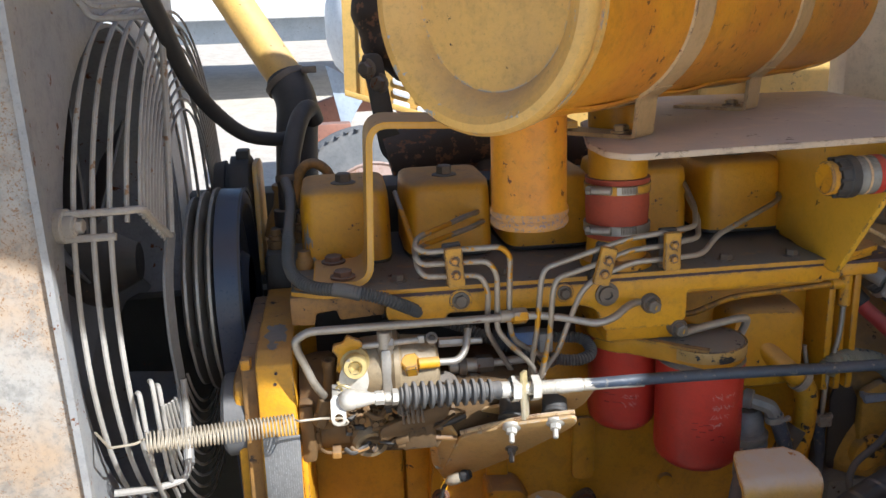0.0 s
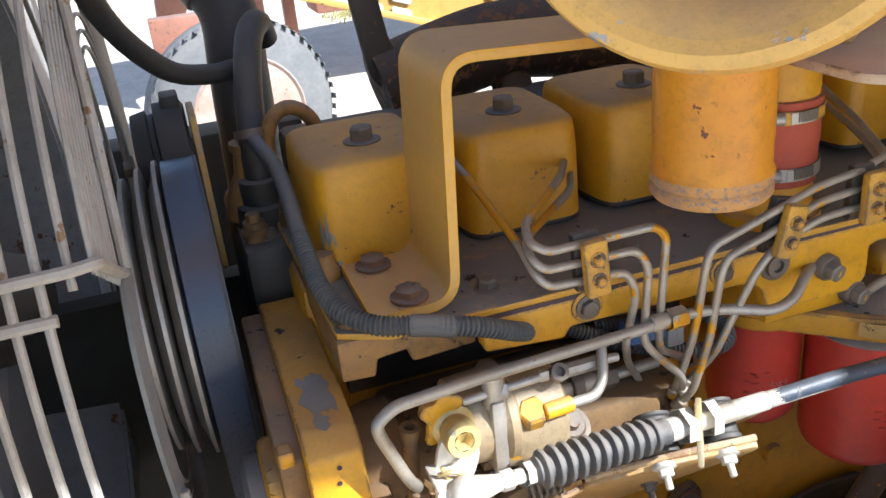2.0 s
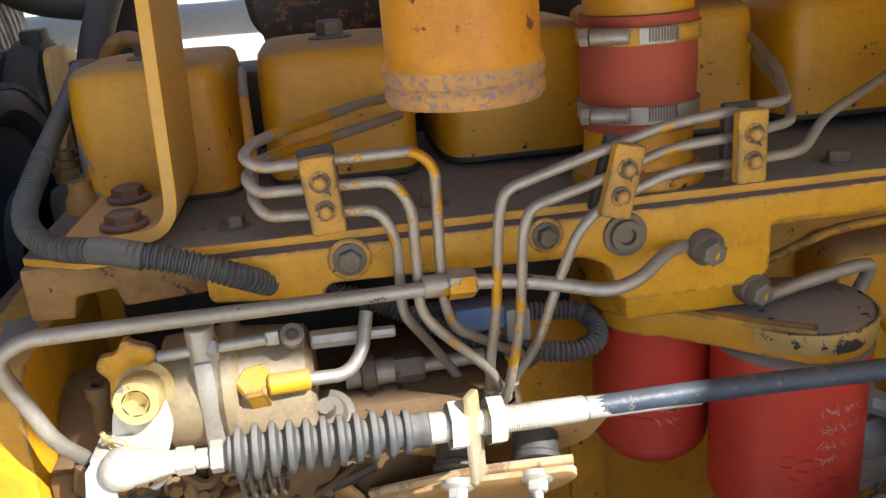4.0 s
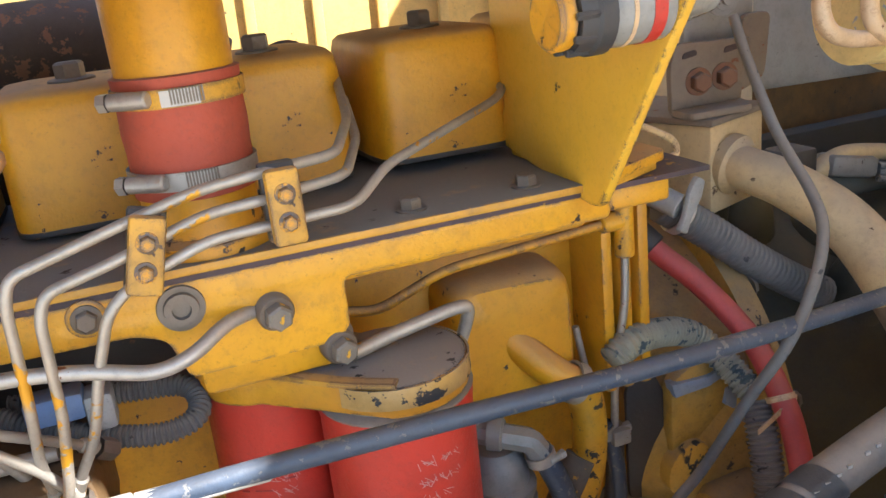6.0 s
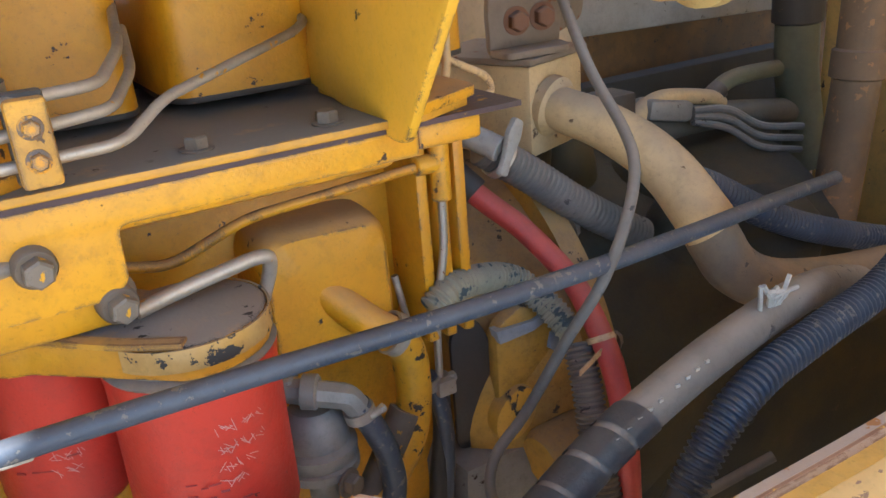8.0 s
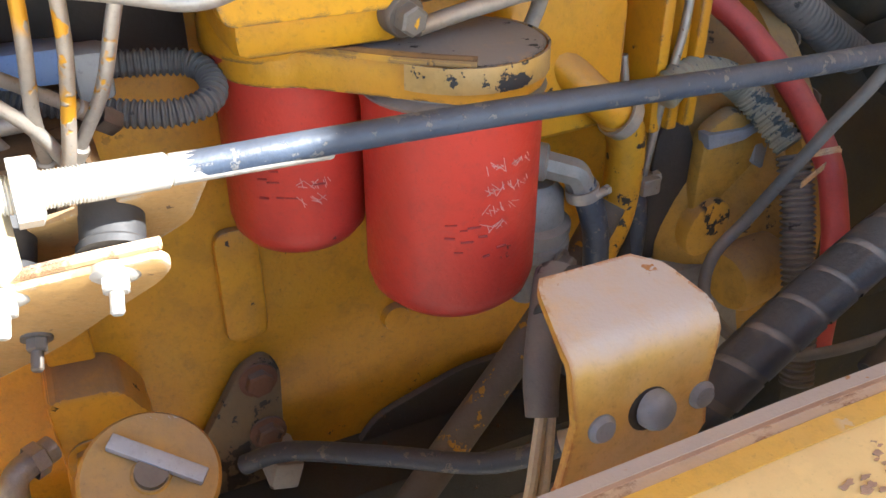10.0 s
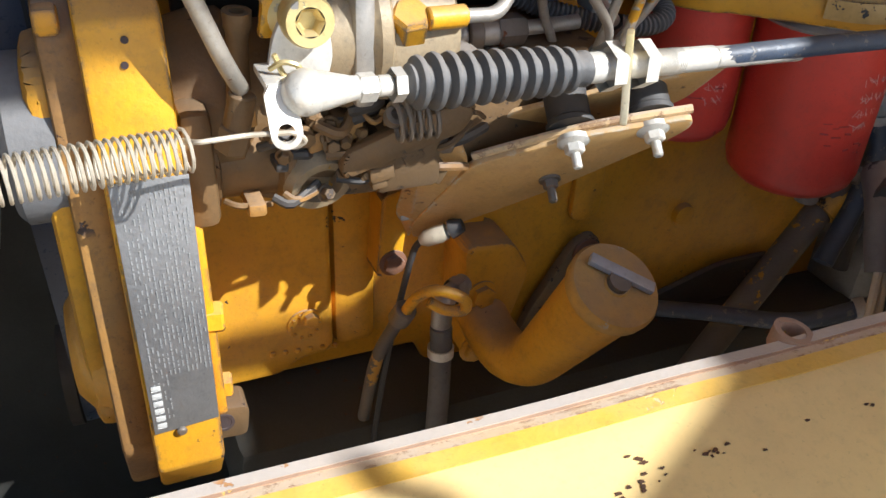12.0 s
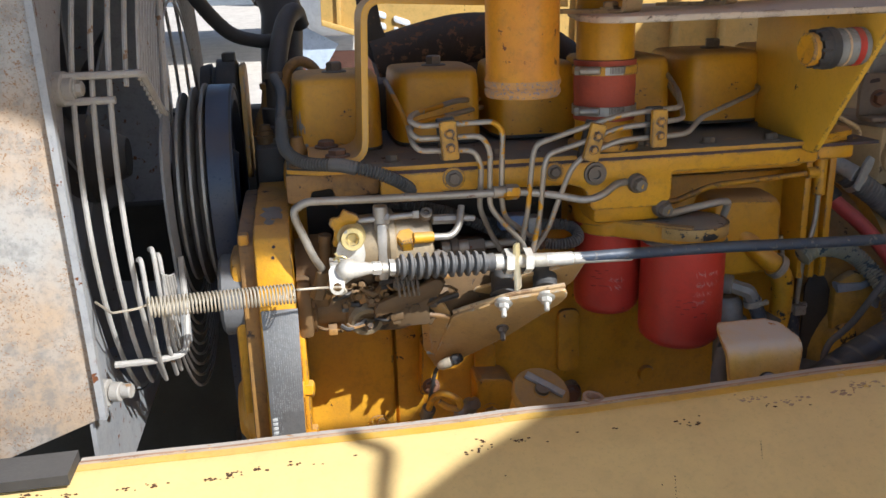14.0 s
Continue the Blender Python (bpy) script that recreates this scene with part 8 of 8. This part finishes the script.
    part("sleeve", ribbed(mesh(), smooth_path([(0.86, 0.955, 1.40), (0.895, 0.955, 1.445), (0.945, 0.957, 1.474), (1.025, 0.962, 1.488), (1.12, 0.97, 1.50), (1.20, 0.98, 1.53)]), 0.0150, 0.006, 0.0013, 14), CABLE, r)
    part("cuff", sweep(mesh(), smooth_path([(0.80, 0.95, 1.36), (0.84, 0.953, 1.385), (0.872, 0.956, 1.417)]), 0.013, 12), RUBBER, r)
    q = thing("upper_conduit", "blue-grey ribbed conduit crossing behind the pipe", "conduit", (1.4, 1.3, 1.4))
    part("sleeve", ribbed(mesh(), smooth_path([(1.08, 1.20, 1.56), (1.139, 1.20, 1.536), (1.263, 1.20, 1.466), (1.373, 1.20, 1.419), (1.52, 1.20, 1.368), (1.70, 1.2, 1.30)]), 0.017, 0.008, 0.0016, 14), CABLE, q)
    for name, pts, rr, mat in (
            ("oil_pipe", [(1.215, 1.42, 1.53), (1.245, 1.42, 1.56), (1.288, 1.42, 1.577), (1.388, 1.43, 1.560), (1.44, 1.45, 1.54)], 0.0115, CREAM2),
            ("black_hose", [(1.18, 1.42, 1.50), (1.261, 1.44, 1.522), (1.42, 1.45, 1.522), (1.60, 1.45, 1.498)], 0.021, OLIVE),
            ("beige_hose", [(1.405, 1.46, 1.535), (1.419, 1.45, 1.552), (1.467, 1.45, 1.573), (1.60, 1.46, 1.569)], 0.013, OLIVE2),
            ("rear_pipe", [(1.605, 1.45, 1.76), (1.606, 1.45, 1.66), (1.612, 1.45, 1.565), (1.632, 1.45, 1.49), (1.655, 1.45, 1.40)], 0.034, OLIVE2),
            ("side_pipe", [(1.553, 1.30, 1.75), (1.548, 1.30, 1.60), (1.535, 1.30, 1.48), (1.522, 1.30, 1.36)], 0.033, RUSTPIPE)):
        o = thing(name, {"oil_pipe": "bent tan oil pipe deep in the bay", "black_hose": "dusty olive-grey hose deep in the bay", "beige_hose": "slim olive hose with a clamp", "rear_pipe": "olive steel pipe with a black rubber coupling", "side_pipe": "rusty brown upright pipe with a sleeve"}[name], "pipe" if "pipe" in name else "hose", pts[0])
        part("tube", sweep(mesh(), smooth_path(pts), rr, 18), mat, o)
        mid = Vector(pts[1])
        d = (Vector(pts[2]) - Vector(pts[0])).normalized()
        part("coupling", lathe(mesh(), mid - d * 0.02, d, [(0, rr), (0.003, rr * 1.16), (0.04, rr * 1.16), (0.043, rr)], 24, closed=False), mat if name in ("oil_pipe", "side_pipe") else DARK, o)


rear_end()


# ---- behind the engine block: exhaust, far panel, yard ----
def far_side():
    x = thing("exhaust_elbow", "rust-pitted dark exhaust elbow with flange", "exhaust", (0.2, 1.6, 1.9))
    part("elbow", sweep(mesh(), smooth_path([(0.14, 1.62, 2.15), (0.14, 1.62, 2.06), (0.16, 1.62, 2.0), (0.22, 1.62, 1.975), (0.34, 1.62, 1.98)]), lambda i, d: 0.047 + 0.004 * math.sin(i * 1.3), 24), EXH, x)
    part("flange", lathe(mesh(), (0.33, 1.62, 1.98), (1, 0, 0.02), [(0, 0.05), (0.002, 0.064), (0.02, 0.064), (0.03, 0.055)], 28), EXH, x)
    part("hanger", outline(mesh(), rounded([(0.10, 1.99), (0.135, 1.99), (0.155, 1.86), (0.20, 1.80), (0.17, 1.77), (0.125, 1.82)], 0.012), (0, 1.54, 0), (1, 0, 0), (0, 0, 1), 0.012, 0.003), DARK, x, "dark cast hanger strap")
    for p in ((0.11, 1.53, 1.965), (0.13, 1.53, 1.94)):
        part("bolt", hexa(mesh(), p, (-0.6, -0.8, 0), 0.013, 0.014, 0.3), BOLT, x)
    m = thing("exhaust_manifold", "oily black exhaust manifold behind the covers", "manifold", (0.4, 1.53, 1.7))
    bm = sweep(mesh(), smooth_path([(0.14, 1.55, 1.80), (0.30, 1.55, 1.835), (0.42, 1.55, 1.82), (0.49, 1.55, 1.78)]), 0.052, 20)
    part("log", bm, EXH, m)
    for k in range(4):
        part("runner", sweep(mesh(), smooth_path([(0.18 + 0.13 * k, 1.54, 1.80), (0.18 + 0.13 * k, 1.49, 1.74), (0.18 + 0.13 * k, 1.45, 1.68)]), 0.026, 14), EXH, m)
    w = thing("far_door", "sunlit yellow far side hood door with louvres", "hood door", (0.8, 2.3, 1.8), kind="structure")
    o, u, v = Vector((0.080, 2.5, 1.842)), Vector((1, 0.02, -0.34)), Vector((0.03, 0.0, 1))
    part("sheet", outline(mesh(), [(0, 0), (1.7, 0), (1.7, 1.1), (0, 0.7)], o, u, v, -0.006, 0.001), PANELY, w)
    part("edge_rail", outline(mesh(), [(0, 0), (1.7, 0), (1.7, 0.02), (0, 0.016)], o + Vector((0, -0.014, 0)), u, v, -0.012, 0.002), PANELY, w)
    part("hinge_rib", outline(mesh(), [(0.045, 0.01), (0.058, 0.01), (0.058, 0.6), (0.045, 0.6)], o + Vector((0, -0.012, 0)), u, v, -0.01, 0.001), TAN, w)
    # closed white pads; the daylight through the louvres is put into their colour
    for col in range(4):
        for row in range(3):
            a0, b0 = 0.142 + 0.072 * col, 0.012 + 0.03 * row
            pts = rounded([(a0, b0), (a0 + 0.05, b0), (a0 + 0.05, b0 + 0.018), (a0, b0 + 0.018)], 0.007)
            part("louvre", outline(mesh(), pts, o + Vector((0, -0.0085, 0)), u, v, -0.004, 0.001), WHITE, w, "white pad standing in for daylight through a louvre")
    for k in range(5):
        part("panel_rib", outline(mesh(), [(0.62 + 0.16 * k, 0.03), (0.645 + 0.16 * k, 0.03), (0.645 + 0.16 * k, 0.7), (0.62 + 0.16 * k, 0.7)], o + Vector((0, -0.02, 0)), u, v, -0.016, 0.003), PANELY, w)


far_side()


def ground_z(y):
    return 0.05 + 0.115 * min(max(y - 0.5, 0), 60)


def wheel(name, label, x, y, r, turn, lift=0.0):
    c = Vector((x, y, ground_z(y) + r * 0.97 + lift))
    w = thing(name, label, "wheel", c)
    ax = Vector((math.sin(turn), -math.cos(turn), 0.0))
    part("tyre", lathe(mesh(), c - ax * 0.13, ax, [(0, r * 0.58), (0.02, r * 0.66), (0.05, r * 0.9), (0.07, r * 0.97), (0.10, r), (0.16, r), (0.19, r * 0.97), (0.21, r * 0.9), (0.24, r * 0.66), (0.25, r * 0.6), (0.24, r * 0.56)], 48), TYRE, w)
    up = Vector((0, 0, 1))
    along = ax.cross(up)
    for k in range(52):
        an = k * math.tau / 52
        out = up * math.cos(an) + along * math.sin(an)
        tan = along * math.cos(an) - up * math.sin(an)
        p = c + out * r * 0.986 + ax * (0.052 + 0.012 * (k % 2))
        part("tread_lug", outline(mesh(), [(-0.017, -0.03), (0.011, -0.03), (0.017, 0.03), (-0.011, 0.03)], p, tan, ax, 0.004, 0), TYRE, w)
    rim = part("rim", lathe(mesh(), c, ax, [(-0.1, 0.05), (0.03, r * 0.30), (0.04, r * 0.36), (0.05, r * 0.40), (0.085, r * 0.55), (0.115, r * 0.57), (0.125, r * 0.6), (0.115, r * 0.62)], 40), RIM, w, "dusty pale rim")
    f = facing(ax)
    for k in range(6):
        an = k * math.tau / 6
        p = c + ax * 0.068 + f @ Vector((r * 0.46 * math.cos(an), r * 0.46 * math.sin(an), 0))
        part("hand_hole", lathe(mesh(), p, ax, [(0, r * 0.075), (0.006, r * 0.07), (0.006, 0)], 12), REDDARK, rim)
    part("hub", lathe(mesh(), c + ax * 0.02, ax, [(0, r * 0.22), (0.07, r * 0.2), (0.08, r * 0.15), (0.08, 0)], 24), WHITE, rim)


def yard():
    wheel("truck_wheel", "dusty truck wheel with pale rim standing in the yard", 0.20, 4.8, 0.48, 0.25, -0.01)
    wheel("trailer_wheel", "dark trailer wheel in the far yard", -0.42, 15.6, 0.70, 0.1)
    t = thing("water_tank", "round white water tank on a parked trailer", "tank", (0.85, 7.6, 1.0))
    z = ground_z(7.6)
    # the far end runs on unseen, so that its shadow reaches the open dirt
    part("shell", lathe(mesh(), (0.02, 6.05, 2.02), (1.0, 0.10, 0), [(0, 0.0), (0.01, 0.14), (0.05, 0.27), (0.11, 0.34), (0.18, 0.37), (3.0, 0.37), (3.08, 0.33), (3.14, 0.2), (3.16, 0)], 48), WHITE, t)
    part("cradle", outline(mesh(), rounded([(-0.12, -0.18), (0.02, -0.18), (0.1, 0.02), (0.85, 0.02), (0.85, 0.14), (0.1, 0.16), (-0.1, 0.1)], 0.015), (0, 6.35, 1.38), (1, 0.1, 0), (0, 0, 1), 0.06, 0.006), RUSTFRAME, t, "rusty red cradle beam")
    part("gusset_plate", outline(mesh(), [(0.0, 1.76), (0.30, 1.60), (0.20, 1.45), (0.10, 1.28)], (0, 5.98, 0), (1, 0.1, 0), (0, 0, 1), 0.012, 0.002), PALEB, t, "grey triangular gusset plate")
    # unseen beam, added to widen the shade on the dirt
    part("shade_beam", box(mesh(), (0.85, 5.98, 1.25), (3.1, 6.34, 1.64), 0.02), RUSTFRAME, t)
    part("support_leg", box(mesh(), (0.5, 6.4, z - 0.3), (0.58, 6.48, 1.42), 0.004), RUSTFRAME, t)
    part("support_leg", box(mesh(), (0.72, 6.5, z - 0.3), (0.8, 6.58, 1.42), 0.004), RUSTFRAME, t)
    f = thing("scrap_frame", "rust-red trailer frame behind the wheel", "frame", (0.0, 4.8, 0.9))
    zz = ground_z(5.6)
    part("beam", box(mesh(), (-0.16, 5.5, zz + 0.55), (0.14, 5.62, zz + 0.78), 0.01), RUSTFRAME, f)
    part("post", box(mesh(), (-0.12, 5.5, zz - 0.02), (-0.04, 5.6, zz + 0.56), 0.01), RUSTFRAME, f)
    c = thing("far_trailer", "long low trailer casting shade in the far yard", "trailer", (-2.0, 10.5, 1.0))
    z9 = ground_z(10)
    part("deck", box(mesh(), (-6.0, 9.6, z9 + 0.95), (1.4, 12.2, z9 + 1.2), 0.02), WHITE, c)
    part("beam", box(mesh(), (-6.0, 10.0, z9 + 0.7), (1.2, 10.2, z9 + 0.96), 0.02), PALEB, c)
    part("leg", box(mesh(), (-3.0, 10.0, z9 - 0.05), (-2.8, 10.2, z9 + 0.7), 0.01), DARK, c)
    b = thing("dry_tuft", "tufts of dry grass on the pale dirt", "dry grass", (1.45, 7.95, ground_z(7.95)), kind="stuff")
    bm = mesh()
    rnd = random.Random(2)
    for k in range(140):
        x, y = rnd.gauss(1.45, 0.12), rnd.gauss(7.95, 0.10)
        h = rnd.uniform(0.03, 0.10)
        p = Vector((x, y, ground_z(y)))
        q = p + Vector((rnd.uniform(-0.04, 0.04), rnd.uniform(-0.04, 0.04), h))
        s = Vector((0.006, 0, 0))
        bm.faces.new([bm.verts.new(v2) for v2 in (p - s, p + s, q)])
    part("blades", bm, GRASS, b)


yard()
